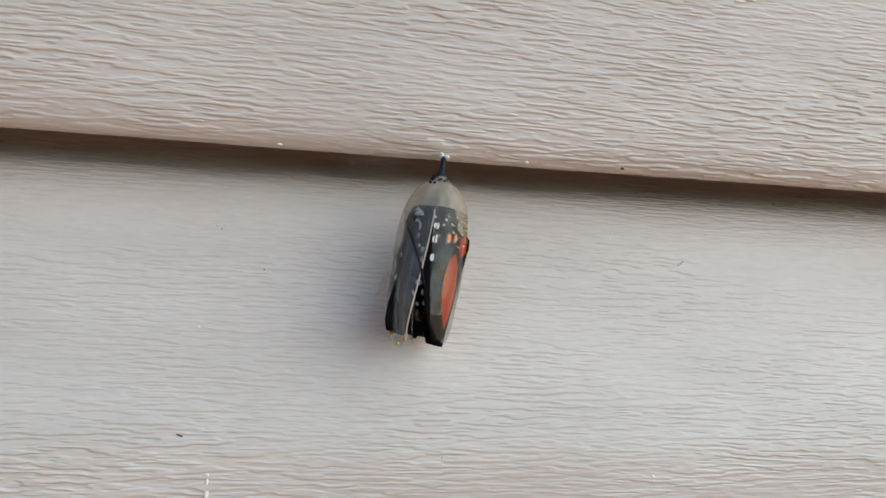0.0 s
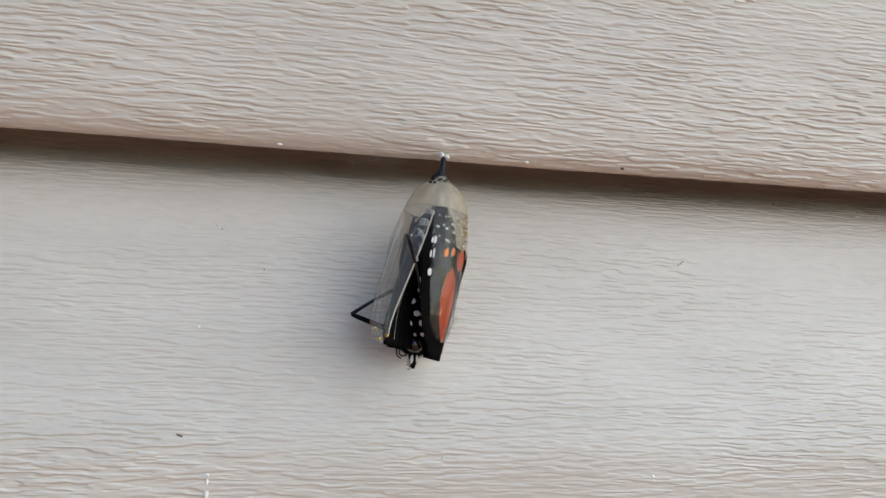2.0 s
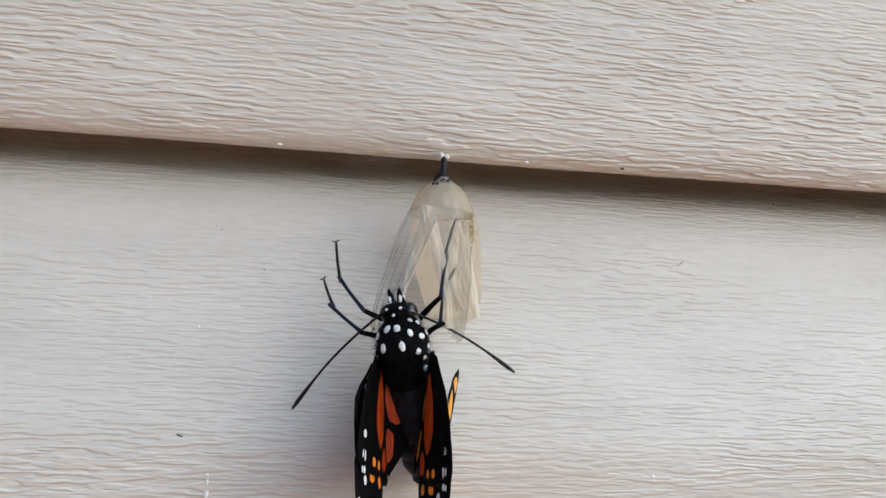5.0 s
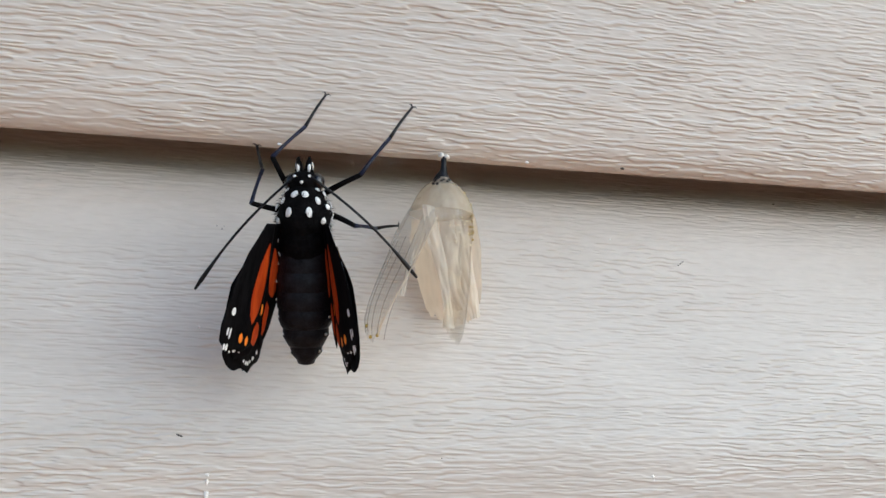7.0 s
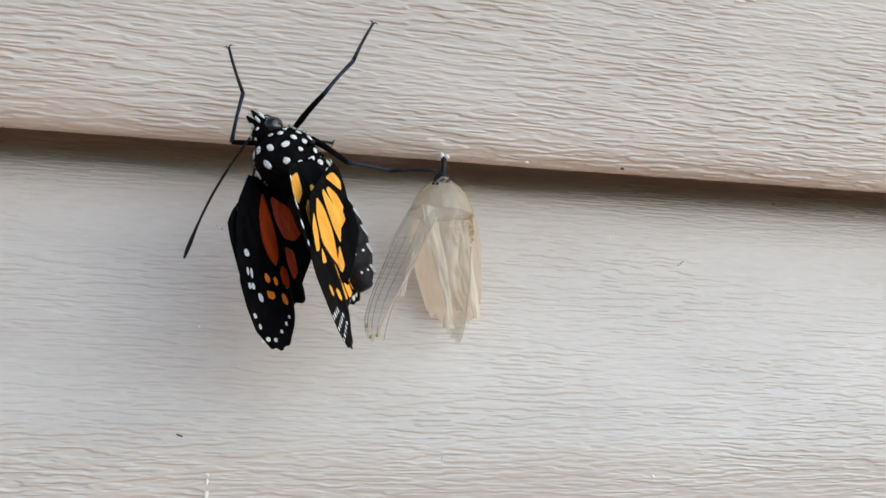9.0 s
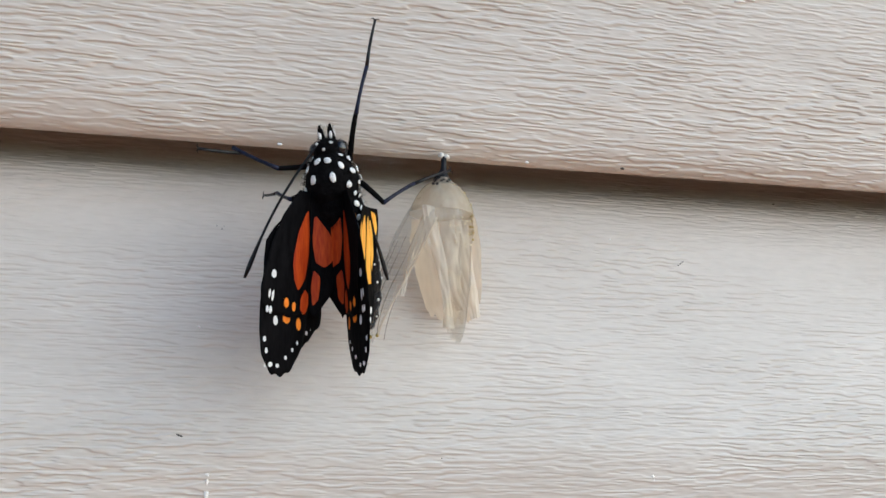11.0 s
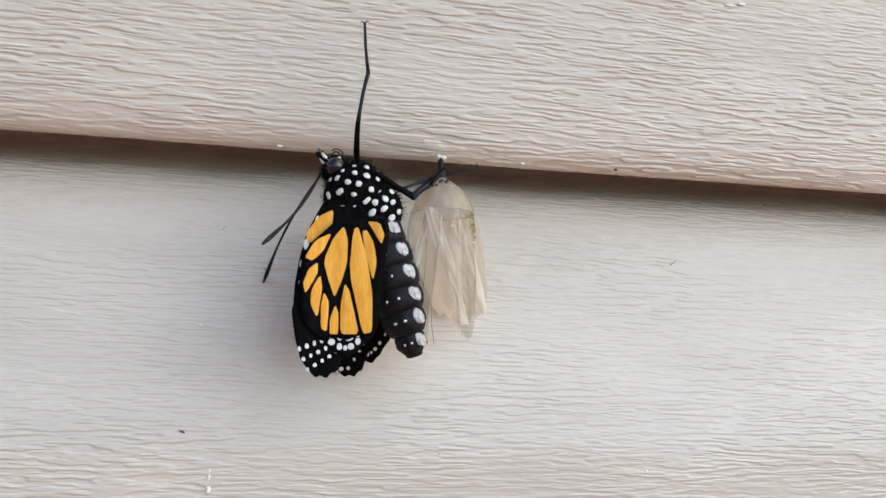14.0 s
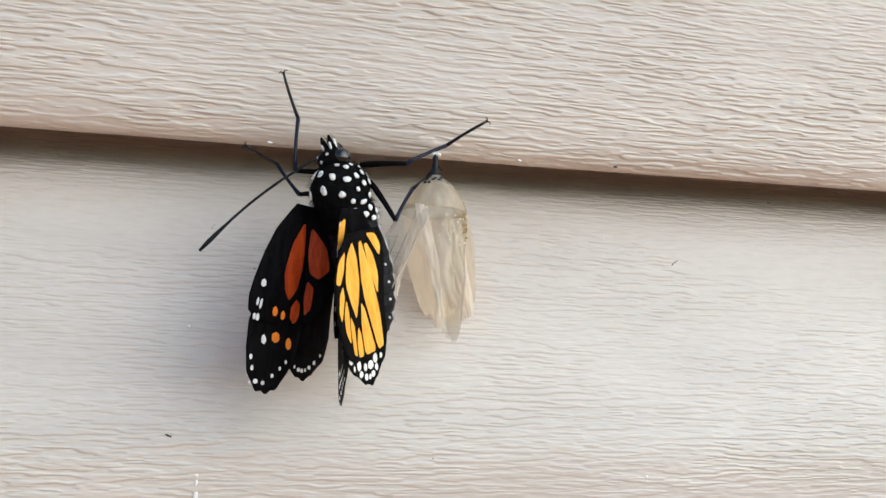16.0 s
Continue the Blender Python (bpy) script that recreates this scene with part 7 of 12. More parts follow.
    walk(RINGS[1], [(0, mm(0, 0.8, -4.17, 0, 0, 0)), (0.5, mm(0, 0.8, -4.17, 0, 0, 0)), (0.9, mm(0, 0.8, -4.2, 0, 0, 0)), (1.1, mm(0, 0.8, -4.2, 0, 0, 0)), (1.4, mm(0, 0.8, -4.39, 0, 0, 0)), (1.6, mm(0, 0.8, -4.39, 0, 0, 0)), (1.9, mm(0, 0.8, -4.6, 0, 0, 0)), (2.1, mm(0, 0.8, -4.6, 0, 0, 0)), (2.4, mm(0, 0.8, -4.81, 0, 0, 0)), (2.6, mm(0, 0.8, -4.81, 0, 0, 0)), (2.8, mm(0, 0.8, -5.03, 0, 0, 0)), (3.1, mm(0, 0.8, -5.03, 0, 0, 0)), (3.25, mm(0, 0.8, -5.17, 0, 0, 0)), (3.4, mm(0, 0.8, -5.17, 0, 0, 0)), (3.5, mm(0, 0.24, -5.25, -15, 0, 0)), (3.6, mm(0, 0.42, -5.29, -11, 0, 0)), (3.7, mm(0, 0.42, -5.29, -13, 0, 0)), (3.8, mm(0, 0.42, -5.29, -13, 0, 0)), (3.9, mm(0, 0.1, -4.32, -26, 0, 0)), (4, mm(0, 0.1, -4.32, -26, 0, 0)), (4.1, mm(0, 1.1, -5.44, 7, 0, 0)), (4.2, mm(0, 1.1, -5.44, 7, 0, 0)), (5.2, mm(0, 1.2, -5.43, 8, 0, 0)), (6.3, mm(0.1, 1.3, -5.41, 11, -2, 0)), (6.4, mm(0.1, 1.3, -5.41, 11, -2, 0)), (6.5, mm(0, -0.11, -5.76, -16, 0, 0)), (6.6, mm(0, -0.11, -5.76, -16, 0, 0)), (6.7, mm(0, 0.52, -5.3, -6, 0, 0)), (6.8, mm(0, 0.52, -5.3, -6, 0, 0)), (6.9, mm(0, 0.99, -5.31, 4, 0, 0)), (7, mm(0, 0.99, -5.31, 4, 0, 0)), (7.1, mm(0, 1, -5.52, 4, 0, 0)), (7.2, mm(0, 1.1, -5.44, 6, 0, 0)), (7.3, mm(0.1, 1.11, -5.51, 6, -2, 0)), (7.4, mm(0.1, 1.11, -5.51, 6, -2, 0)), (7.5, mm(0.16, 1.11, -5.58, 6, -3, 0)), (7.6, mm(0.16, 1.11, -5.58, 6, -3, 0)), (7.7, mm(0.15, 1.21, -5.5, 8, -3, 0)), (7.8, mm(0.15, 1.21, -5.5, 8, -3, 0)), (7.95, mm(0, 0.52, -5.3, -6, 0, 0)), (8.7, mm(0, 0.52, -5.3, -6, 0, 0)), (8.9, mm(0, 0.33, -5.27, -10, 0, 0)), (9.2, mm(0, 0.33, -5.27, -10, 0, 0)), (10.2, mm(0, 0.52, -5.3, -6, 0, 0)), (11.3, mm(0.15, 1.63, -5.48, 17, -3, 0)), (11.7, mm(0.15, 1.63, -5.48, 17, -3, 0)), (11.9, mm(0, 0.52, -5.3, -6, 0, 0)), (12, mm(0, 0.52, -5.3, -6, 0, 0)), (12.1, mm(0, 0.12, -5.81, -12, 0, 0)), (12.2, mm(0, 0.12, -5.81, -12, 0, 0)), (12.3, mm(0.17, -0.77, -5.81, -26, -3, 0)), (12.8, mm(0.17, -0.77, -5.81, -26, -3, 0)), (12.9, mm(0.17, -0.71, -5.83, -25, -3, 0)), (13, mm(0.17, -0.71, -5.83, -25, -3, 0)), (13.1, mm(0, 0.9, -5.53, 3, 0, 0)), (13.2, mm(0.17, -0.6, -5.88, -23, -3, 0)), (14.3, mm(0.17, -0.6, -5.88, -23, -3, 0)), (14.4, mm(0, 0.52, -5.3, -6, 0, 0)), (14.5, mm(0, 1.78, -5.28, 21, 0, 0)), (14.65, mm(0, 1.78, -5.28, 21, 0, 0)), (14.8, mm(0.47, -0.65, -4.93, -31.82, -10.25, 1.99)), (15.05, mm(0.47, -0.65, -4.93, -31.82, -10.25, 1.99)), (15.1, mm(0.37, -0.62, -4.97, -30.71, -7.99, 1.62)), (15.2, mm(0.37, -0.62, -4.97, -30.71, -7.99, 1.62)), (15.3, mm(0, 1.78, -5.28, 21, 0, 0)), (15.6, mm(0, 1.78, -5.28, 21, 0, 0)), (15.9, mm(0, 0.89, -5.31, 2, 0, 0)), (16, mm(0, 0.89, -5.31, 2, 0, 0))])
    walk(RINGS[2], [(0, mm(0, 0.8, -5.74, 0, 0, 0)), (0.5, mm(0, 0.8, -5.74, 0, 0, 0)), (0.9, mm(0, 0.8, -5.8, 0, 0, 0)), (1.1, mm(0, 0.8, -5.8, 0, 0, 0)), (1.4, mm(0, 0.8, -6.17, 0, 0, 0)), (1.6, mm(0, 0.8, -6.17, 0, 0, 0)), (1.9, mm(0, 0.8, -6.6, 0, 0, 0)), (2.1, mm(0, 0.8, -6.6, 0, 0, 0)), (2.4, mm(0, 0.8, -7.03, 0, 0, 0)), (2.6, mm(0, 0.8, -7.03, 0, 0, 0)), (2.8, mm(0, 0.8, -7.46, 0, 0, 0)), (3.1, mm(0, 0.8, -7.46, 0, 0, 0)), (3.25, mm(0, 0.8, -7.74, 0, 0, 0)), (3.4, mm(0, 0.8, -7.74, 0, 0, 0)), (3.5, mm(0, -0.47, -7.88, -18, 0, 0)), (3.6, mm(0, -0.1, -7.95, -14, 0, 0)), (3.7, mm(0, -0.19, -7.93, -18, 0, 0)), (3.8, mm(0, -0.19, -7.93, -18, 0, 0)), (3.9, mm(0, -0.71, -5.99, -30, 0, 0)), (4, mm(0, -0.71, -5.99, -30, 0, 0)), (4.1, mm(0, 1.45, -8.28, 8, 0, 0)), (4.2, mm(0, 1.45, -8.28, 8, 0, 0)), (5.2, mm(0, 1.6, -8.26, 8, 0, 0)), (6.3, mm(0.2, 1.84, -8.21, 12, -2, 0)), (6.4, mm(0.2, 1.84, -8.21, 12, -2, 0)), (6.5, mm(0, -1.01, -8.92, -16, 0, 0)), (6.6, mm(0, -1.01, -8.92, -16, 0, 0)), (6.7, mm(0, 0.23, -8, -6, 0, 0)), (6.8, mm(0, 0.23, -8, -6, 0, 0)), (6.9, mm(0, 1.18, -8.02, 4, 0, 0)), (7, mm(0, 1.18, -8.02, 4, 0, 0)), (7.1, mm(0, 1.21, -8.44, 4, 0, 0)), (7.2, mm(0, 1.4, -8.28, 6, 0, 0)), (7.3, mm(0.2, 1.41, -8.42, 6, -2, 0)), (7.4, mm(0.2, 1.41, -8.42, 6, -2, 0)), (7.5, mm(0.31, 1.43, -8.56, 6, -3, 0)), (7.6, mm(0.31, 1.43, -8.56, 6, -3, 0)), (7.7, mm(0.3, 1.62, -8.39, 8, -3, 0)), (7.8, mm(0.3, 1.62, -8.39, 8, -3, 0)), (7.95, mm(0, 0.23, -8, -6, 0, 0)), (8.7, mm(0, 0.23, -8, -6, 0, 0)), (8.9, mm(0, -0.14, -7.95, -10, 0, 0)), (9.2, mm(0, -0.14, -7.95, -10, 0, 0)), (10.2, mm(0, 0.23, -8, -6, 0, 0)), (11.3, mm(0.3, 2.5, -8.34, 18, -3, 0)), (11.7, mm(0.3, 2.5, -8.34, 18, -3, 0)), (11.9, mm(0, 0.23, -8, -6, 0, 0)), (12, mm(0, 0.23, -8, -6, 0, 0)), (12.1, mm(0, -0.57, -9.03, -12, 0, 0)), (12.2, mm(0, -0.57, -9.03, -12, 0, 0)), (12.3, mm(0.34, -2.33, -9.01, -26, -3, 0)), (12.8, mm(0.34, -2.33, -9.01, -26, -3, 0)), (12.9, mm(0.34, -2.22, -9.06, -25, -3, 0)), (13, mm(0.34, -2.22, -9.06, -25, -3, 0)), (13.1, mm(0, 1.06, -8.45, 4, 0, 0)), (13.2, mm(0.34, -1.99, -9.17, -23, -3, 0)), (14.3, mm(0.34, -1.99, -9.17, -23, -3, 0)), (14.4, mm(0, 0.23, -8, -6, 0, 0)), (14.5, mm(0, 2.8, -7.95, 22, 0, 0)), (14.65, mm(0, 2.8, -7.95, 22, 0, 0)), (14.8, mm(0.94, -2.11, -7.26, -31.82, -10.25, 1.99)), (15.05, mm(0.94, -2.11, -7.26, -31.82, -10.25, 1.99)), (15.1, mm(0.75, -2.03, -7.34, -30.71, -7.99, 1.62)), (15.2, mm(0.75, -2.03, -7.34, -30.71, -7.99, 1.62)), (15.3, mm(0, 2.8, -7.95, 22, 0, 0)), (15.6, mm(0, 2.8, -7.95, 22, 0, 0)), (15.9, mm(0, 0.99, -8.03, 2, 0, 0)), (16, mm(0, 0.99, -8.03, 2, 0, 0))])
    walk(RINGS[3], [(0, mm(0, 0.8, -7.31, 0, 0, 0)), (0.5, mm(0, 0.8, -7.31, 0, 0, 0)), (0.9, mm(0, 0.8, -7.4, 0, 0, 0)), (1.1, mm(0, 0.8, -7.4, 0, 0, 0)), (1.4, mm(0, 0.8, -7.96, 0, 0, 0)), (1.6, mm(0, 0.8, -7.96, 0, 0, 0)), (1.9, mm(0, 0.8, -8.6, 0, 0, 0)), (2.1, mm(0, 0.8, -8.6, 0, 0, 0)), (2.4, mm(0, 0.8, -9.24, 0, 0, 0)), (2.6, mm(0, 0.8, -9.24, 0, 0, 0)), (2.8, mm(0, 0.8, -9.89, 0, 0, 0)), (3.1, mm(0, 0.8, -9.89, 0, 0, 0)), (3.25, mm(0, 0.8, -10.31, 0, 0, 0)), (3.4, mm(0, 0.8, -10.31, 0, 0, 0)), (3.5, mm(0, -1.31, -10.46, -21, 0, 0)), (3.6, mm(0, -0.75, -10.59, -17, 0, 0)), (3.7, mm(0, -1.03, -10.51, -23, 0, 0)), (3.8, mm(0, -1.03, -10.51, -23, 0, 0)), (3.9, mm(0, -1.64, -7.6, -34, 0, 0)), (4, mm(0, -1.64, -7.6, -34, 0, 0)), (4.1, mm(0, 1.84, -11.11, 9, 0, 0)), (4.2, mm(0, 1.84, -11.11, 9, 0, 0)), (5.2, mm(0, 1.99, -11.09, 8, 0, 0)), (6.3, mm(0.29, 2.44, -11.01, 13, -2, 0)), (6.4, mm(0.29, 2.44, -11.01, 13, -2, 0)), (6.5, mm(0, -1.92, -12.08, -16, 0, 0)), (6.6, mm(0, -1.92, -12.08, -16, 0, 0)), (6.7, mm(0, -0.05, -10.7, -6, 0, 0)), (6.8, mm(0, -0.05, -10.7, -6, 0, 0)), (6.9, mm(0, 1.37, -10.72, 4, 0, 0)), (7, mm(0, 1.37, -10.72, 4, 0, 0)), (7.1, mm(0, 1.41, -11.36, 4, 0, 0)), (7.2, mm(0, 1.7, -11.12, 6, 0, 0)), (7.3, mm(0.3, 1.72, -11.33, 6, -2, 0)), (7.4, mm(0.3, 1.72, -11.33, 6, -2, 0)), (7.5, mm(0.47, 1.74, -11.54, 6, -3, 0)), (7.6, mm(0.47, 1.74, -11.54, 6, -3, 0)), (7.7, mm(0.46, 2.02, -11.29, 8, -3, 0)), (7.8, mm(0.46, 2.02, -11.29, 8, -3, 0)), (7.95, mm(0, -0.05, -10.7, -6, 0, 0)), (8.7, mm(0, -0.05, -10.7, -6, 0, 0)), (8.9, mm(0, -0.61, -10.62, -10, 0, 0)), (9.2, mm(0, -0.61, -10.62, -10, 0, 0)), (10.2, mm(0, -0.05, -10.7, -6, 0, 0)), (11.3, mm(0.45, 3.43, -11.19, 19, -3, 0)), (11.7, mm(0.45, 3.43, -11.19, 19, -3, 0)), (11.9, mm(0, -0.05, -10.7, -6, 0, 0)), (12, mm(0, -0.05, -10.7, -6, 0, 0)), (12.1, mm(0, -1.25, -12.24, -12, 0, 0)), (12.2, mm(0, -1.25, -12.24, -12, 0, 0)), (12.3, mm(0.5, -3.9, -12.22, -26, -3, 0)), (12.8, mm(0.5, -3.9, -12.22, -26, -3, 0)), (12.9, mm(0.51, -3.73, -12.3, -25, -3, 0)), (13, mm(0.51, -3.73, -12.3, -25, -3, 0)), (13.1, mm(0, 1.26, -11.37, 5, 0, 0)), (13.2, mm(0.52, -3.39, -12.45, -23, -3, 0)), (14.3, mm(0.52, -3.39, -12.45, -23, -3, 0)), (14.4, mm(0, -0.05, -10.7, -6, 0, 0)), (14.5, mm(0, 3.87, -10.6, 23, 0, 0)), (14.65, mm(0, 3.87, -10.6, 23, 0, 0)), (14.8, mm(1.42, -3.56, -9.59, -31.82, -10.25, 1.99)), (15.05, mm(1.42, -3.56, -9.59, -31.82, -10.25, 1.99)), (15.1, mm(1.12, -3.44, -9.72, -30.71, -7.99, 1.62)), (15.2, mm(1.12, -3.44, -9.72, -30.71, -7.99, 1.62)), (15.3, mm(0, 3.87, -10.6, 23, 0, 0)), (15.6, mm(0, 3.87, -10.6, 23, 0, 0)), (15.9, mm(0, 1.08, -10.74, 2, 0, 0)), (16, mm(0, 1.08, -10.74, 2, 0, 0))])
    walk(RINGS[4], [(0, mm(0, 0.8, -8.89, 0, 0, 0)), (0.5, mm(0, 0.8, -8.89, 0, 0, 0)), (0.9, mm(0, 0.8, -9, 0, 0, 0)), (1.1, mm(0, 0.8, -9, 0, 0, 0)), (1.4, mm(0, 0.8, -9.74, 0, 0, 0)), (1.6, mm(0, 0.8, -9.74, 0, 0, 0)), (1.9, mm(0, 0.8, -10.6, 0, 0, 0)), (2.1, mm(0, 0.8, -10.6, 0, 0, 0)), (2.4, mm(0, 0.8, -11.46, 0, 0, 0)), (2.6, mm(0, 0.8, -11.46, 0, 0, 0)), (2.8, mm(0, 0.8, -12.31, 0, 0, 0)), (3.1, mm(0, 0.8, -12.31, 0, 0, 0)), (3.25, mm(0, 0.8, -12.89, 0, 0, 0)), (3.4, mm(0, 0.8, -12.89, 0, 0, 0)), (3.5, mm(0, -2.28, -12.99, -24, 0, 0)), (3.6, mm(0, -1.55, -13.18, -20, 0, 0)), (3.7, mm(0, -2.09, -13.01, -28, 0, 0)), (3.8, mm(0, -2.09, -13.01, -28, 0, 0)), (3.9, mm(0, -2.68, -9.14, -38, 0, 0)), (4, mm(0, -2.68, -9.14, -38, 0, 0)), (4.1, mm(0, 2.29, -13.93, 10, 0, 0)), (4.2, mm(0, 2.29, -13.93, 10, 0, 0)), (5.2, mm(0, 2.39, -13.92, 8, 0, 0)), (6.3, mm(0.39, 3.08, -13.79, 14, -2, 0)), (6.4, mm(0.39, 3.08, -13.79, 14, -2, 0)), (6.5, mm(0, -2.82, -15.23, -16, 0, 0)), (6.6, mm(0, -2.82, -15.23, -16, 0, 0)), (6.7, mm(0, -0.33, -13.4, -6, 0, 0)), (6.8, mm(0, -0.33, -13.4, -6, 0, 0)), (6.9, mm(0, 1.56, -13.43, 4, 0, 0)), (7, mm(0, 1.56, -13.43, 4, 0, 0)), (7.1, mm(0, 1.62, -14.29, 4, 0, 0)), (7.2, mm(0, 1.99, -13.97, 6, 0, 0)), (7.3, mm(0.41, 2.02, -14.24, 6, -2, 0)), (7.4, mm(0.41, 2.02, -14.24, 6, -2, 0)), (7.5, mm(0.62, 2.05, -14.52, 6, -3, 0)), (7.6, mm(0.62, 2.05, -14.52, 6, -3, 0)), (7.7, mm(0.61, 2.43, -14.18, 8, -3, 0)), (7.8, mm(0.61, 2.43, -14.18, 8, -3, 0)), (7.95, mm(0, -0.33, -13.4, -6, 0, 0)), (8.7, mm(0, -0.33, -13.4, -6, 0, 0)), (8.9, mm(0, -1.09, -13.29, -10, 0, 0)), (9.2, mm(0, -1.09, -13.29, -10, 0, 0)), (10.2, mm(0, -0.33, -13.4, -6, 0, 0)), (11.3, mm(0.6, 4.41, -14.03, 20, -3, 0)), (11.7, mm(0.6, 4.41, -14.03, 20, -3, 0)), (11.9, mm(0, -0.33, -13.4, -6, 0, 0)), (12, mm(0, -0.33, -13.4, -6, 0, 0)), (12.1, mm(0, -1.93, -15.46, -12, 0, 0)), (12.2, mm(0, -1.93, -15.46, -12, 0, 0)), (12.3, mm(0.67, -5.46, -15.42, -26, -3, 0)), (12.8, mm(0.67, -5.46, -15.42, -26, -3, 0)), (12.9, mm(0.68, -5.24, -15.53, -25, -3, 0)), (13, mm(0.68, -5.24, -15.53, -25, -3, 0)), (13.1, mm(0, 1.52, -14.29, 6, 0, 0)), (13.2, mm(0.69, -4.78, -15.73, -23, -3, 0)), (14.3, mm(0.69, -4.78, -15.73, -23, -3, 0)), (14.4, mm(0, -0.33, -13.4, -6, 0, 0)), (14.5, mm(0, 4.99, -13.23, 24, 0, 0)), (14.65, mm(0, 4.99, -13.23, 24, 0, 0)), (14.8, mm(1.89, -5.01, -11.92, -31.82, -10.25, 1.99)), (15.05, mm(1.89, -5.01, -11.92, -31.82, -10.25, 1.99)), (15.1, mm(1.49, -4.85, -12.08, -30.71, -7.99, 1.62)), (15.2, mm(1.49, -4.85, -12.08, -30.71, -7.99, 1.62)), (15.3, mm(0, 4.99, -13.23, 24, 0, 0)), (15.6, mm(0, 4.99, -13.23, 24, 0, 0)), (15.9, mm(0, 1.18, -13.45, 2, 0, 0)), (16, mm(0, 1.18, -13.45, 2, 0, 0))])
    walk(RINGS[5], [(0, mm(0, 0.8, -10.46, 0, 0, 0)), (0.5, mm(0, 0.8, -10.46, 0, 0, 0)), (0.9, mm(0, 0.8, -10.6, 0, 0, 0)), (1.1, mm(0, 0.8, -10.6, 0, 0, 0)), (1.4, mm(0, 0.8, -11.53, 0, 0, 0)), (1.6, mm(0, 0.8, -11.53, 0, 0, 0)), (1.9, mm(0, 0.8, -12.6, 0, 0, 0)), (2.1, mm(0, 0.8, -12.6, 0, 0, 0)), (2.4, mm(0, 0.8, -13.67, 0, 0, 0)), (2.6, mm(0, 0.8, -13.67, 0, 0, 0)), (2.8, mm(0, 0.8, -14.74, 0, 0, 0)), (3.1, mm(0, 0.8, -14.74, 0, 0, 0)), (3.25, mm(0, 0.8, -15.46, 0, 0, 0)), (3.4, mm(0, 0.8, -15.46, 0, 0, 0)), (3.5, mm(0, -3.38, -15.47, -27, 0, 0)), (3.6, mm(0, -2.47, -15.73, -23, 0, 0)), (3.7, mm(0, -3.36, -15.41, -33, 0, 0)), (3.8, mm(0, -3.36, -15.41, -33, 0, 0)), (3.9, mm(0, -3.82, -10.6, -42, 0, 0)), (4, mm(0, -3.82, -10.6, -42, 0, 0)), (4.1, mm(0, 2.79, -16.74, 11, 0, 0)), (4.2, mm(0, 2.79, -16.74, 11, 0, 0)), (5.2, mm(0, 2.79, -16.75, 8, 0, 0)), (6.3, mm(0.49, 3.77, -16.56, 15, -2, 0)), (6.4, mm(0.49, 3.77, -16.56, 15, -2, 0)), (6.5, mm(0, -3.73, -18.39, -16, 0, 0)), (6.6, mm(0, -3.73, -18.39, -16, 0, 0)), (6.7, mm(0, -0.62, -16.1, -6, 0, 0)), (6.8, mm(0, -0.62, -16.1, -6, 0, 0)), (6.9, mm(0, 1.75, -16.14, 4, 0, 0)), (7, mm(0, 1.75, -16.14, 4, 0, 0)), (7.1, mm(0, 1.82, -17.21, 4, 0, 0)), (7.2, mm(0, 2.29, -16.81, 6, 0, 0)), (7.3, mm(0.51, 2.33, -17.15, 6, -2, 0)), (7.4, mm(0.51, 2.33, -17.15, 6, -2, 0)), (7.5, mm(0.78, 2.37, -17.5, 6, -3, 0)), (7.6, mm(0.78, 2.37, -17.5, 6, -3, 0)), (7.7, mm(0.76, 2.84, -17.08, 8, -3, 0)), (7.8, mm(0.76, 2.84, -17.08, 8, -3, 0)), (7.95, mm(0, -0.62, -16.1, -6, 0, 0)), (8.7, mm(0, -0.62, -16.1, -6, 0, 0)), (8.9, mm(0, -1.56, -15.97, -10, 0, 0)), (9.2, mm(0, -1.56, -15.97, -10, 0, 0)), (10.2, mm(0, -0.62, -16.1, -6, 0, 0)), (11.3, mm(0.75, 5.43, -16.84, 21, -3, 0)), (11.7, mm(0.75, 5.43, -16.84, 21, -3, 0)), (11.9, mm(0, -0.62, -16.1, -6, 0, 0)), (12, mm(0, -0.62, -16.1, -6, 0, 0)), (12.1, mm(0, -2.62, -18.67, -12, 0, 0)), (12.2, mm(0, -2.62, -18.67, -12, 0, 0)), (12.3, mm(0.84, -7.03, -18.63, -26, -3, 0)), (12.8, mm(0.84, -7.03, -18.63, -26, -3, 0)), (12.9, mm(0.85, -6.75, -18.76, -25, -3, 0)), (13, mm(0.85, -6.75, -18.76, -25, -3, 0)), (13.1, mm(0, 1.82, -17.2, 7, 0, 0)), (13.2, mm(0.86, -6.18, -19.02, -23, -3, 0)), (14.3, mm(0.86, -6.18, -19.02, -23, -3, 0)), (14.4, mm(0, -0.62, -16.1, -6, 0, 0)), (14.5, mm(0, 6.15, -15.84, 25, 0, 0)), (14.65, mm(0, 6.15, -15.84, 25, 0, 0)), (14.8, mm(2.36, -6.47, -14.25, -31.82, -10.25, 1.99)), (15.05, mm(2.36, -6.47, -14.25, -31.82, -10.25, 1.99)), (15.1, mm(1.86, -6.26, -14.46, -30.71, -7.99, 1.62)), (15.2, mm(1.86, -6.26, -14.46, -30.71, -7.99, 1.62)), (15.3, mm(0, 6.15, -15.84, 25, 0, 0)), (15.6, mm(0, 6.15, -15.84, 25, 0, 0)), (15.9, mm(0, 1.27, -16.16, 2, 0, 0)), (16, mm(0, 1.27, -16.16, 2, 0, 0))])
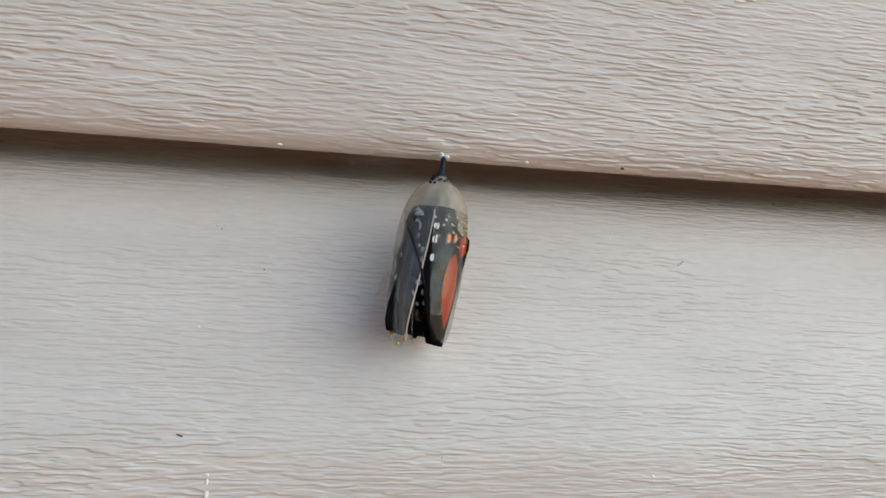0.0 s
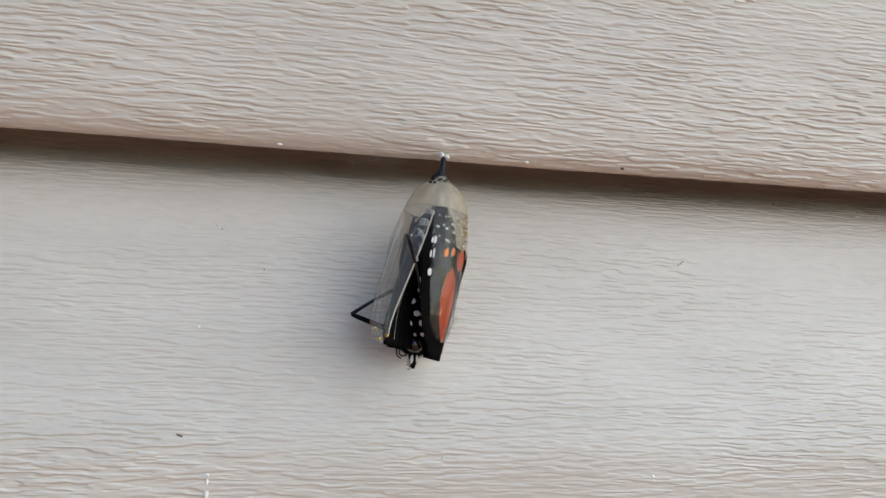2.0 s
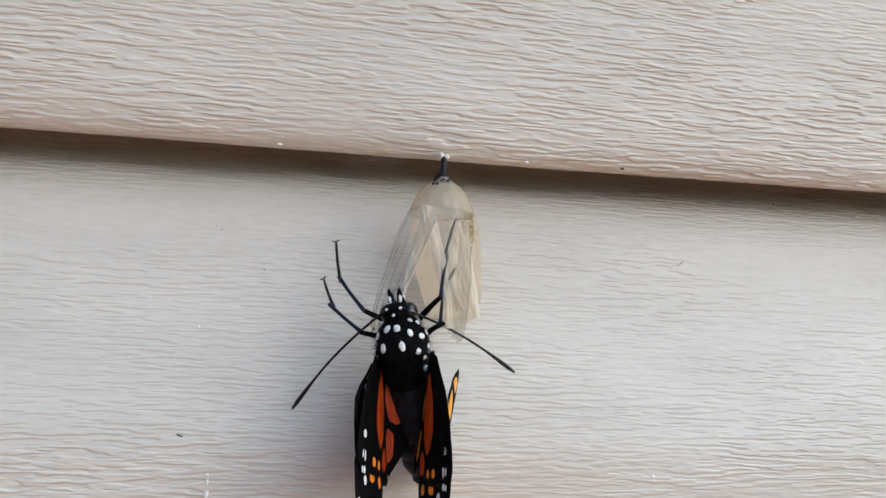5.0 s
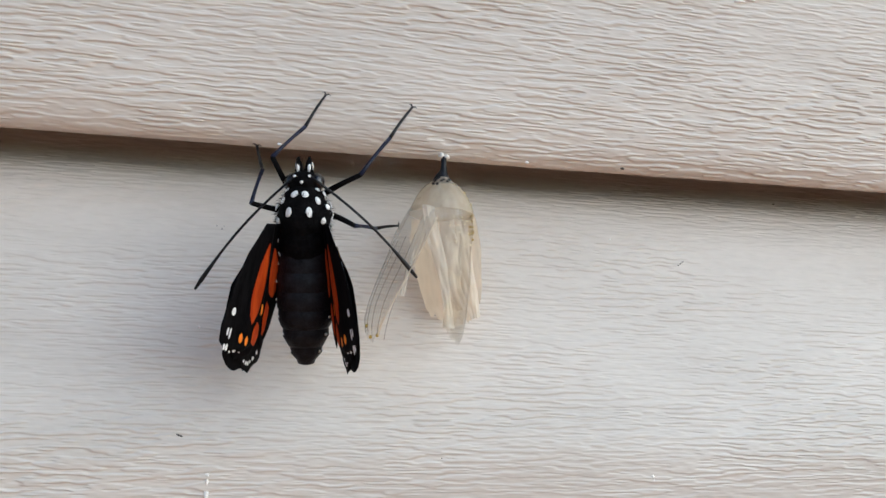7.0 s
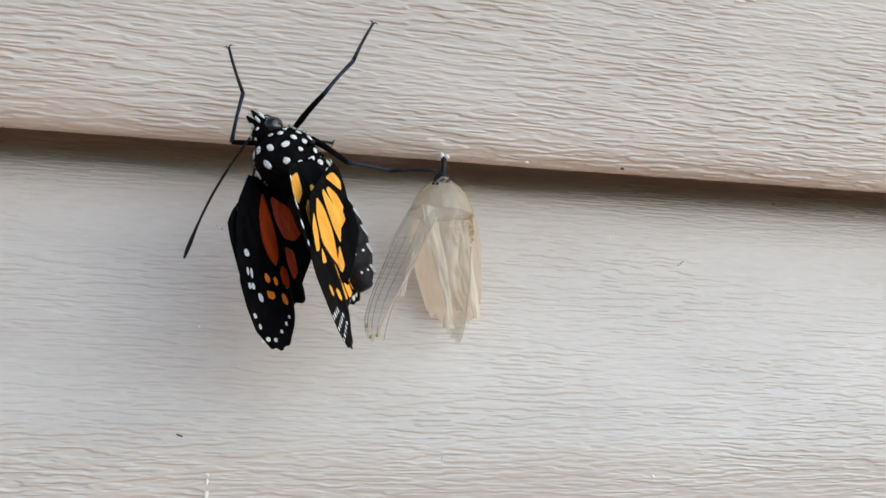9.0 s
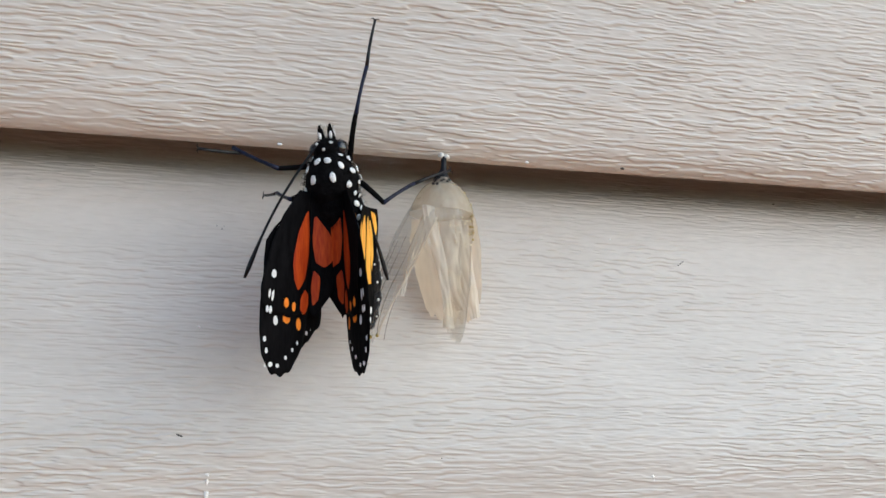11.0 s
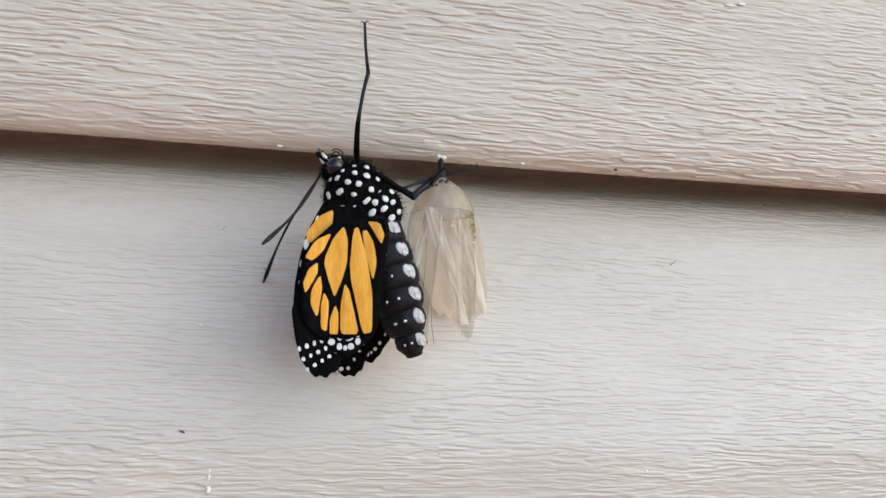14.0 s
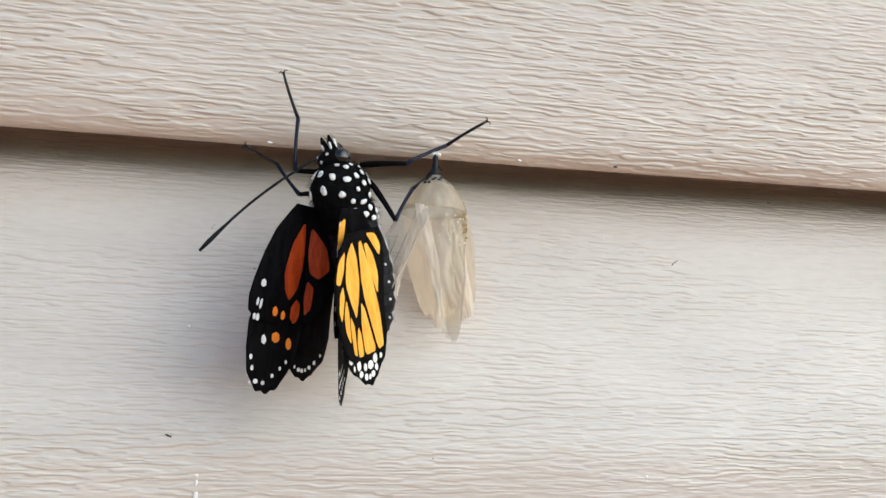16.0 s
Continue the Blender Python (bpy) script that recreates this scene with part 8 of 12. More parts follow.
    walk(RINGS[6], [(0, mm(0, 0.8, -12.03, 0, 0, 0)), (0.5, mm(0, 0.8, -12.03, 0, 0, 0)), (0.9, mm(0, 0.8, -12.2, 0, 0, 0)), (1.1, mm(0, 0.8, -12.2, 0, 0, 0)), (1.4, mm(0, 0.8, -13.31, 0, 0, 0)), (1.6, mm(0, 0.8, -13.31, 0, 0, 0)), (1.9, mm(0, 0.8, -14.6, 0, 0, 0)), (2.1, mm(0, 0.8, -14.6, 0, 0, 0)), (2.4, mm(0, 0.8, -15.89, 0, 0, 0)), (2.6, mm(0, 0.8, -15.89, 0, 0, 0)), (2.8, mm(0, 0.8, -17.17, 0, 0, 0)), (3.1, mm(0, 0.8, -17.17, 0, 0, 0)), (3.25, mm(0, 0.8, -18.03, 0, 0, 0)), (3.4, mm(0, 0.8, -18.03, 0, 0, 0)), (3.5, mm(0, -4.61, -17.89, -30, 0, 0)), (3.6, mm(0, -3.53, -18.23, -26, 0, 0)), (3.7, mm(0, -4.84, -17.69, -38, 0, 0)), (3.8, mm(0, -4.84, -17.69, -38, 0, 0)), (3.9, mm(0, -5.06, -11.98, -46, 0, 0)), (4, mm(0, -5.06, -11.98, -46, 0, 0)), (4.1, mm(0, 3.33, -19.55, 12, 0, 0)), (4.2, mm(0, 3.33, -19.55, 12, 0, 0)), (5.2, mm(0, 3.19, -19.58, 8, 0, 0)), (6.3, mm(0.58, 4.51, -19.32, 16, -2, 0)), (6.4, mm(0.58, 4.51, -19.32, 16, -2, 0)), (6.5, mm(0, -4.63, -21.55, -16, 0, 0)), (6.6, mm(0, -4.63, -21.55, -16, 0, 0)), (6.7, mm(0, -0.9, -18.8, -6, 0, 0)), (6.8, mm(0, -0.9, -18.8, -6, 0, 0)), (6.9, mm(0, 1.94, -18.85, 4, 0, 0)), (7, mm(0, 1.94, -18.85, 4, 0, 0)), (7.1, mm(0, 2.03, -20.13, 4, 0, 0)), (7.2, mm(0, 2.59, -19.65, 6, 0, 0)), (7.3, mm(0.61, 2.64, -20.06, 6, -2, 0)), (7.4, mm(0.61, 2.64, -20.06, 6, -2, 0)), (7.5, mm(0.94, 2.68, -20.48, 6, -3, 0)), (7.6, mm(0.94, 2.68, -20.48, 6, -3, 0)), (7.7, mm(0.91, 3.25, -19.98, 8, -3, 0)), (7.8, mm(0.91, 3.25, -19.98, 8, -3, 0)), (7.95, mm(0, -0.9, -18.8, -6, 0, 0)), (8.7, mm(0, -0.9, -18.8, -6, 0, 0)), (8.9, mm(0, -2.03, -18.64, -10, 0, 0)), (9.2, mm(0, -2.03, -18.64, -10, 0, 0)), (10.2, mm(0, -0.9, -18.8, -6, 0, 0)), (11.3, mm(0.89, 6.51, -19.64, 22, -3, 0)), (11.7, mm(0.89, 6.51, -19.64, 22, -3, 0)), (11.9, mm(0, -0.9, -18.8, -6, 0, 0)), (12, mm(0, -0.9, -18.8, -6, 0, 0)), (12.1, mm(0, -3.3, -21.88, -12, 0, 0)), (12.2, mm(0, -3.3, -21.88, -12, 0, 0)), (12.3, mm(1.01, -8.59, -21.83, -26, -3, 0)), (12.8, mm(1.01, -8.59, -21.83, -26, -3, 0)), (12.9, mm(1.02, -8.26, -21.99, -25, -3, 0)), (13, mm(1.02, -8.26, -21.99, -25, -3, 0)), (13.1, mm(0, 2.18, -20.11, 8, 0, 0)), (13.2, mm(1.03, -7.57, -22.3, -23, -3, 0)), (14.3, mm(1.03, -7.57, -22.3, -23, -3, 0)), (14.4, mm(0, -0.9, -18.8, -6, 0, 0)), (14.5, mm(0, 7.36, -18.43, 26, 0, 0)), (14.65, mm(0, 7.36, -18.43, 26, 0, 0)), (14.8, mm(2.83, -7.92, -16.58, -31.82, -10.25, 1.99)), (15.05, mm(2.83, -7.92, -16.58, -31.82, -10.25, 1.99)), (15.1, mm(2.24, -7.68, -16.83, -30.71, -7.99, 1.62)), (15.2, mm(2.24, -7.68, -16.83, -30.71, -7.99, 1.62)), (15.3, mm(0, 7.36, -18.43, 26, 0, 0)), (15.6, mm(0, 7.36, -18.43, 26, 0, 0)), (15.9, mm(0, 1.37, -18.88, 2, 0, 0)), (16, mm(0, 1.37, -18.88, 2, 0, 0))])
    walk(LEGS["R1"][0], [(0, mm(2.3, 3.6, 3.6, -82.1, -3.9, -83.6)), (0.5, mm(2.3, 3.6, 3.6, -82.1, -3.9, -83.6)), (0.9, mm(2.3, 3.6, 3.6, 75.9, -42.1, 105.2)), (1.1, mm(2.3, 3.6, 3.6, 75.9, -42.1, 105.2)), (1.4, mm(2.3, 3.6, 3.6, 65.4, -7.6, 98.2)), (1.6, mm(2.3, 3.6, 3.6, 65.4, -7.6, 98.2)), (1.9, mm(2.3, 3.6, 3.6, 51.8, -7.6, 98.2)), (2.1, mm(2.3, 3.6, 3.6, 51.8, -7.6, 98.2)), (2.4, mm(2.3, 3.6, 3.6, 24.6, -4.2, 97.7)), (2.6, mm(2.3, 3.6, 3.6, 24.6, -4.2, 97.7)), (2.8, mm(2.3, 3.6, 3.6, -4.5, -0.1, 97)), (3.1, mm(2.3, 3.6, 3.6, -4.5, -0.1, 97)), (3.25, mm(2.3, 3.6, 3.6, -4.4, 1.8, 96.7)), (3.4, mm(2.3, 3.6, 3.6, -4.4, 1.8, 96.7)), (3.5, mm(2.3, 3.6, 3.6, 5.4, 2.3, 97)), (3.6, mm(2.3, 3.6, 3.6, 4.7, -3.6, 95)), (3.7, mm(2.3, 3.6, 3.6, 0.6, 11.4, 85)), (3.8, mm(2.3, 3.6, 3.6, 0.6, 11.4, 85)), (3.9, mm(2.3, 3.6, 3.6, 0.3, 13.2, 85)), (4, mm(2.3, 3.6, 3.6, 0.3, 13.2, 85)), (4.1, mm(2.3, 3.6, 3.6, 152.7, -35.8, 180)), (4.2, mm(2.3, 3.6, 3.6, 152.7, -35.8, 180)), (5.2, mm(2.3, 3.6, 3.6, 126.4, -51.8, -160)), (6.3, mm(2.3, 3.6, 3.6, 145.3, -54.7, -146)), (6.4, mm(2.3, 3.6, 3.6, 145.3, -54.7, -146)), (6.5, mm(2.3, 3.6, 3.6, -52.8, -65.2, 58)), (6.6, mm(2.3, 3.6, 3.6, -52.8, -65.2, 58)), (6.7, mm(2.3, 3.6, 3.6, -63.2, -63.3, 25)), (6.8, mm(2.3, 3.6, 3.6, -63.2, -63.3, 25)), (6.9, mm(2.3, 3.6, 3.6, 152.3, -66.3, -180)), (7, mm(2.3, 3.6, 3.6, 152.3, -66.3, -180)), (7.1, mm(2.3, 3.6, 3.6, 112.1, -55.5, 180)), (7.2, mm(2.3, 3.6, 3.6, 126.4, -49.8, 146)), (7.3, mm(2.3, 3.6, 3.6, 111.3, -52.3, -162)), (7.4, mm(2.3, 3.6, 3.6, 111.3, -52.3, -162)), (7.5, mm(2.3, 3.6, 3.6, 171.5, -11.3, -170)), (7.6, mm(2.3, 3.6, 3.6, 171.5, -11.3, -170)), (7.7, mm(2.3, 3.6, 3.6, 133.5, -19.9, -154)), (7.8, mm(2.3, 3.6, 3.6, 133.5, -19.9, -154)), (7.95, mm(2.3, 3.6, 3.6, 122.7, -39, -148)), (8.1, mm(2.3, 3.6, 3.6, 122.7, -39, -148)), (8.45, mm(2.3, 3.6, 3.6, 132.5, -50.9, -148)), (8.7, mm(2.3, 3.6, 3.6, 132.5, -50.9, -148)), (8.9, mm(2.3, 3.6, 3.6, 142.4, -87.7, -136)), (9.2, mm(2.3, 3.6, 3.6, 142.4, -87.7, -136)), (10.2, mm(2.3, 3.6, 3.6, 141.9, -36, -155)), (11.3, mm(2.3, 3.6, 3.6, 150.6, -17.7, -173)), (11.7, mm(2.3, 3.6, 3.6, 150.6, -17.7, -173)), (11.9, mm(2.3, 3.6, 3.6, 136.1, -6.4, -142)), (12, mm(2.3, 3.6, 3.6, 136.1, -6.4, -142)), (12.1, mm(2.3, 3.6, 3.6, 127.2, -33.2, -122)), (12.2, mm(2.3, 3.6, 3.6, 127.2, -33.2, -122)), (12.3, mm(2.3, 3.6, 3.6, 131.4, -69.4, -112)), (12.8, mm(2.3, 3.6, 3.6, 131.4, -69.4, -112)), (12.9, mm(2.3, 3.6, 3.6, 137.8, -60.3, -100)), (13, mm(2.3, 3.6, 3.6, 137.8, -60.3, -100)), (13.1, mm(2.3, 3.6, 3.6, 148.3, -7.2, -118)), (13.2, mm(2.3, 3.6, 3.6, 135.5, -47.8, -96)), (14.1, mm(2.3, 3.6, 3.6, 135.5, -47.8, -96)), (14.2, mm(2.3, 3.6, 3.6, 133, -47.7, -98)), (14.3, mm(2.3, 3.6, 3.6, 133, -47.7, -98)), (14.4, mm(2.3, 3.6, 3.6, 143.8, 2, -138)), (14.5, mm(2.3, 3.6, 3.6, 137, -51, -180)), (14.65, mm(2.3, 3.6, 3.6, 137, -51, -180)), (14.8, mm(2.3, 3.6, 3.6, 113.5, -19.9, 116)), (15.05, mm(2.3, 3.6, 3.6, 113.5, -19.9, 116)), (15.1, mm(2.3, 3.6, 3.6, 129.5, 22.3, 110)), (15.2, mm(2.3, 3.6, 3.6, 129.5, 22.3, 110)), (15.3, mm(2.3, 3.6, 3.6, 162, -82.1, 166)), (15.4, mm(2.3, 3.6, 3.6, 162, -82.1, 166)), (15.5, mm(2.3, 3.6, 3.6, 158.3, -88.6, -180)), (15.6, mm(2.3, 3.6, 3.6, 158.3, -88.6, -180)), (15.9, mm(2.3, 3.6, 3.6, -23.1, -75.2, 40)), (16, mm(2.3, 3.6, 3.6, -23.1, -75.2, 40))])
    walk(LEGS["R1"][1], [(0, mm(-5.37, 2.67, 2.53, -37.8, -11, 98.8)), (0.5, mm(-5.37, 2.67, 2.53, -37.8, -11, 98.8)), (0.9, mm(-5.33, 2.84, 2.19, -37.8, -11, 98.8)), (1.1, mm(-5.33, 2.84, 2.19, -37.8, -11, 98.8)), (1.4, mm(-4.78, 3.01, 0.38, -38, -11, 98.8)), (1.6, mm(-4.78, 3.01, 0.38, -38, -11, 98.8)), (1.9, mm(-3.86, 3.35, -1.18, -38.5, -10.9, 98.8)), (2.1, mm(-3.86, 3.35, -1.18, -38.5, -10.9, 98.8)), (2.4, mm(-0.98, 3.68, -3.47, -40.2, -10.8, 98.7)), (2.6, mm(-0.98, 3.68, -3.47, -40.2, -10.8, 98.7)), (2.8, mm(2.91, 3.69, -4.18, -7.9, -9.9, 98.6)), (3.1, mm(2.91, 3.69, -4.18, -7.9, -9.9, 98.6)), (3.25, mm(2.92, 3.43, -4.17, -7.6, -7.1, 98.1)), (3.4, mm(2.92, 3.43, -4.17, -7.6, -7.1, 98.1)), (3.5, mm(1.61, 3.2, -4.16, 3.2, -16.7, 97)), (3.6, mm(1.61, 4.03, -4.16, 3.2, -32.5, 95)), (3.7, mm(2.09, 2.07, -4.05, 27.3, -54.6, 85)), (3.8, mm(2.09, 2.07, -4.05, 27.3, -54.6, 85)), (3.9, mm(2.11, 1.82, -3.99, 42.4, -70.1, 85)), (4, mm(2.11, 1.82, -3.99, 42.4, -70.1, 85)), (4.1, mm(6.35, 0.02, 9.22, -177.4, 18.3, 180)), (4.2, mm(6.35, 0.02, 9.22, -177.4, 18.3, 180)), (5.2, mm(7.87, -1.05, 6.46, -141.3, -29, -160)), (6.3, mm(9.12, 2.84, 7.3, -156.2, -42.9, -146)), (6.4, mm(9.12, 2.84, 7.3, -156.2, -42.9, -146)), (6.5, mm(9.84, 3.94, 1.62, -143.2, -89.1, -122)), (6.6, mm(9.84, 3.94, 1.62, -143.2, -89.1, -122)), (6.7, mm(8.09, -1.39, 2.02, -139.5, -51.4, -155)), (6.8, mm(8.09, -1.39, 2.02, -139.5, -51.4, -155)), (6.9, mm(8.62, -0.03, 6.37, -154.6, -35.1, -180)), (7, mm(8.62, -0.03, 6.37, -154.6, -35.1, -180)), (7.1, mm(4.72, -3.63, 5.26, -140.6, -26.1, 180)), (7.2, mm(1.72, -3.58, 6.59, -140.7, -28.9, 146)), (7.3, mm(6.68, -2.62, 5.34, -135, -39.1, -162)), (7.4, mm(6.68, -2.62, 5.34, -135, -39.1, -162)), (7.5, mm(3.99, 2.73, 11.17, 176.1, -16.7, -170)), (7.6, mm(3.99, 2.73, 11.17, 176.1, -16.7, -170)), (7.7, mm(6.42, -0.69, 8.65, -163.6, -26.5, -154)), (7.8, mm(6.42, -0.69, 8.65, -163.6, -26.5, -154)), (7.95, mm(8.03, -0.57, 6.87, -169, -26, -148)), (8.1, mm(8.03, -0.57, 6.87, -169, -26, -148)), (8.45, mm(8.82, 0.89, 6.92, -161.6, -33.1, -148)), (8.7, mm(8.82, 0.89, 6.92, -161.6, -33.1, -148)), (8.9, mm(10.05, 4.47, 3.84, -149.1, -70.7, -136)), (9.2, mm(10.05, 4.47, 3.84, -149.1, -70.7, -136)), (10.2, mm(7.6, 0.76, 8.57, -154.9, -39.9, -155)), (11.3, mm(4.82, 0.06, 10.08, -164.5, -15.6, -173)), (11.7, mm(4.82, 0.06, 10.08, -164.5, -15.6, -173)), (11.9, mm(6.12, -0.27, 9.19, -161.6, -16.7, -142)), (12, mm(6.12, -0.27, 9.19, -161.6, -16.7, -142)), (12.1, mm(8.94, 2.5, 7.55, -161.5, -40.5, -122)), (12.2, mm(8.94, 2.5, 7.55, -161.5, -40.5, -122)), (12.3, mm(9.53, 5.88, 5.41, -170.9, -65.6, -112)), (12.8, mm(9.53, 5.88, 5.41, -170.9, -65.6, -112)), (12.9, mm(8.33, 7.63, 6.47, -166.6, -64.1, -100)), (13, mm(8.33, 7.63, 6.47, -166.6, -64.1, -100)), (13.1, mm(6.31, 2.41, 10.18, -169.3, -38.6, -118)), (13.2, mm(8.17, 7.13, 7.34, -166.1, -49.9, -96)), (14.1, mm(8.17, 7.13, 7.34, -166.1, -49.9, -96)), (14.2, mm(8.49, 6.71, 7.18, -166, -49.9, -98)), (14.3, mm(8.49, 6.71, 7.18, -166, -49.9, -98)), (14.4, mm(5.22, 0.03, 9.89, -179.7, -23.2, -138)), (14.5, mm(6.73, -1.72, 7.19, -163.9, -52.1, -180)), (14.65, mm(6.73, -1.72, 7.19, -163.9, -52.1, -180)), (14.8, mm(-3.66, -0.49, 6.53, -121.5, 40.7, 116)), (15.05, mm(-3.66, -0.49, 6.53, -121.5, 40.7, 116)), (15.1, mm(-4, 3.32, 8.19, -107.8, 69.5, 110)), (15.2, mm(-4, 3.32, 8.19, -107.8, 69.5, 110)), (15.3, mm(8.84, -0.52, 4.63, -112.8, -36.8, 166)), (15.4, mm(8.84, -0.52, 4.63, -112.8, -36.8, 166)), (15.5, mm(9.54, 0.71, 3.77, -112.7, -22, 180)), (15.6, mm(9.54, 0.71, 3.77, -112.7, -22, 180)), (15.9, mm(9.58, 5.71, 1.77, -149.4, -76.3, -140)), (16, mm(9.58, 5.71, 1.77, -149.4, -76.3, -140))])
    walk(LEGS["R1"][2], [(0, mm(-0.59, 4.65, -3.83, -50.1, 0.8, 96.9)), (0.5, mm(-0.59, 4.65, -3.83, -50.1, 0.8, 96.9)), (0.9, mm(-0.56, 4.83, -4.17, -50.1, 0.8, 96.9)), (1.1, mm(-0.56, 4.83, -4.17, -50.1, 0.8, 96.9)), (1.4, mm(0.02, 4.99, -5.96, -50.2, 0.8, 96.9)), (1.6, mm(0.02, 4.99, -5.96, -50.2, 0.8, 96.9)), (1.9, mm(1, 5.33, -7.48, 31.2, -3.9, 97.6)), (2.1, mm(1, 5.33, -7.48, 31.2, -3.9, 97.6)), (2.4, mm(4.07, 5.65, -9.63, 32.5, -4, 97.6)), (2.6, mm(4.07, 5.65, -9.63, 32.5, -4, 97.6)), (2.8, mm(3.82, 5.25, -12.18, 27.6, -4.2, 97.7)), (3.1, mm(3.82, 5.25, -12.18, 27.6, -4.2, 97.7)), (3.25, mm(3.85, 4.58, -12.24, -9.8, -5.7, 97.9)), (3.4, mm(3.85, 4.58, -12.24, -9.8, -5.7, 97.9)), (3.5, mm(0.87, 5.48, -12, 1.7, -26, 97)), (3.6, mm(0.77, 8.37, -11.06, 38.6, -46.1, 95)), (3.7, mm(-1.14, 8.32, -8.26, 46, -78.2, 85)), (3.8, mm(-1.14, 8.32, -8.26, 46, -78.2, 85)), (3.9, mm(-2.9, 7.97, -6.06, 44.5, -87.5, 85)), (4, mm(-2.9, 7.97, -6.06, 44.5, -87.5, 85)), (4.1, mm(3.78, 0.4, 17, -134.4, -16.1, 180)), (4.2, mm(3.78, 0.4, 17, -134.4, -16.1, 180)), (5.2, mm(9.03, 4.83, 12.06, -154.1, -25.6, -160)), (6.3, mm(11.5, 8.44, 12.8, -161.9, -30.2, -146)), (6.4, mm(11.5, 8.44, 12.8, -161.9, -30.2, -146)), (6.5, mm(9.15, 12.11, 1.73, -145.1, -65.3, -122)), (6.6, mm(9.15, 12.11, 1.73, -145.1, -65.3, -122)), (6.7, mm(10.25, 5.5, 5.91, -153.1, -41.2, -155)), (6.8, mm(10.25, 5.5, 5.91, -153.1, -41.2, -155)), (6.9, mm(12.88, 3.49, 12.43, -150.6, -31.9, 180)), (7, mm(12.88, 3.49, 12.43, -150.6, -31.9, 180)), (7.1, mm(7.51, 1.58, 10.95, -147.2, -17.7, -180)), (7.2, mm(7.17, -0.99, 12.14, -141.1, -15.7, 146)), (7.3, mm(8.36, 4.03, 9.84, -145.4, -41.4, -162)), (7.4, mm(8.36, 4.03, 9.84, -145.4, -41.4, -162)), (7.5, mm(6.41, 2.59, 19, -171.7, -9.7, -170)), (7.6, mm(6.41, 2.59, 19, -171.7, -9.7, -170)), (7.7, mm(8.56, 2.93, 15.69, -168.9, -19.2, -154)), (7.8, mm(8.56, 2.93, 15.69, -168.9, -19.2, -154)), (7.95, mm(10.19, 2.63, 14.11, -151.2, -21.8, -148)), (8.1, mm(10.19, 2.63, 14.11, -151.2, -21.8, -148)), (8.45, mm(11.04, 5.34, 13.44, -150.4, -32.9, -148)), (8.7, mm(11.04, 5.34, 13.44, -150.4, -32.9, -148)), (8.9, mm(11.89, 12.11, 6.17, -158.5, -60.5, -136)), (9.2, mm(11.89, 12.11, 6.17, -158.5, -60.5, -136)), (10.2, mm(10.45, 5.93, 14.26, -154.5, -28.6, -155)), (11.3, mm(6.66, 2.5, 17.69, -177.4, -16.4, -173)), (11.7, mm(6.66, 2.5, 17.69, -177.4, -16.4, -173)), (11.9, mm(6.29, 3.14, 16.64, -172.3, -13.1, -142)), (12, mm(6.29, 3.14, 16.64, -172.3, -13.1, -142)), (12.1, mm(9.4, 8.16, 13.46, -169, -38.5, -122)), (12.2, mm(9.4, 8.16, 13.46, -169, -38.5, -122)), (12.3, mm(11.09, 13.21, 8.76, -166.4, -56.5, -112)), (12.8, mm(11.09, 13.21, 8.76, -166.4, -56.5, -112)), (12.9, mm(7.7, 15.03, 9.95, -175.1, -46.9, -100)), (13, mm(7.7, 15.03, 9.95, -175.1, -46.9, -100)), (13.1, mm(7.33, 7.56, 16.48, -177.8, -21.2, -118)), (13.2, mm(6.84, 13.39, 12.47, 177.6, -36.2, -96)), (14.1, mm(6.84, 13.39, 12.47, 177.6, -36.2, -96)), (14.2, mm(7.38, 13.01, 12.31, 177.7, -36.2, -98)), (14.3, mm(7.38, 13.01, 12.31, 177.7, -36.2, -98)), (14.4, mm(7.58, 2.23, 17.43, -164.1, -3.9, -138)), (14.5, mm(12.94, 0.56, 12.03, -176.3, -41.4, -180)), (14.65, mm(12.94, 0.56, 12.03, -176.3, -41.4, -180)), (14.8, mm(1.39, 5.09, 9.78, -103.5, 42, 116)), (15.05, mm(1.39, 5.09, 9.78, -103.5, 42, 116)), (15.1, mm(2.54, 8.19, 9.07, 91.1, 32.4, 110)), (15.2, mm(2.54, 8.19, 9.07, 91.1, 32.4, 110)), (15.3, mm(12.52, 6.36, 7.17, 102.9, -54.2, 166)), (15.4, mm(12.52, 6.36, 7.17, 102.9, -54.2, 166)), (15.5, mm(10.73, 8.28, 6.7, 108.2, -65.8, 180)), (15.6, mm(10.73, 8.28, 6.7, 108.2, -65.8, 180)), (15.9, mm(12.15, 13.32, 3.44, 173.1, -73.9, -140)), (16, mm(12.15, 13.32, 3.44, 173.1, -73.9, -140))])
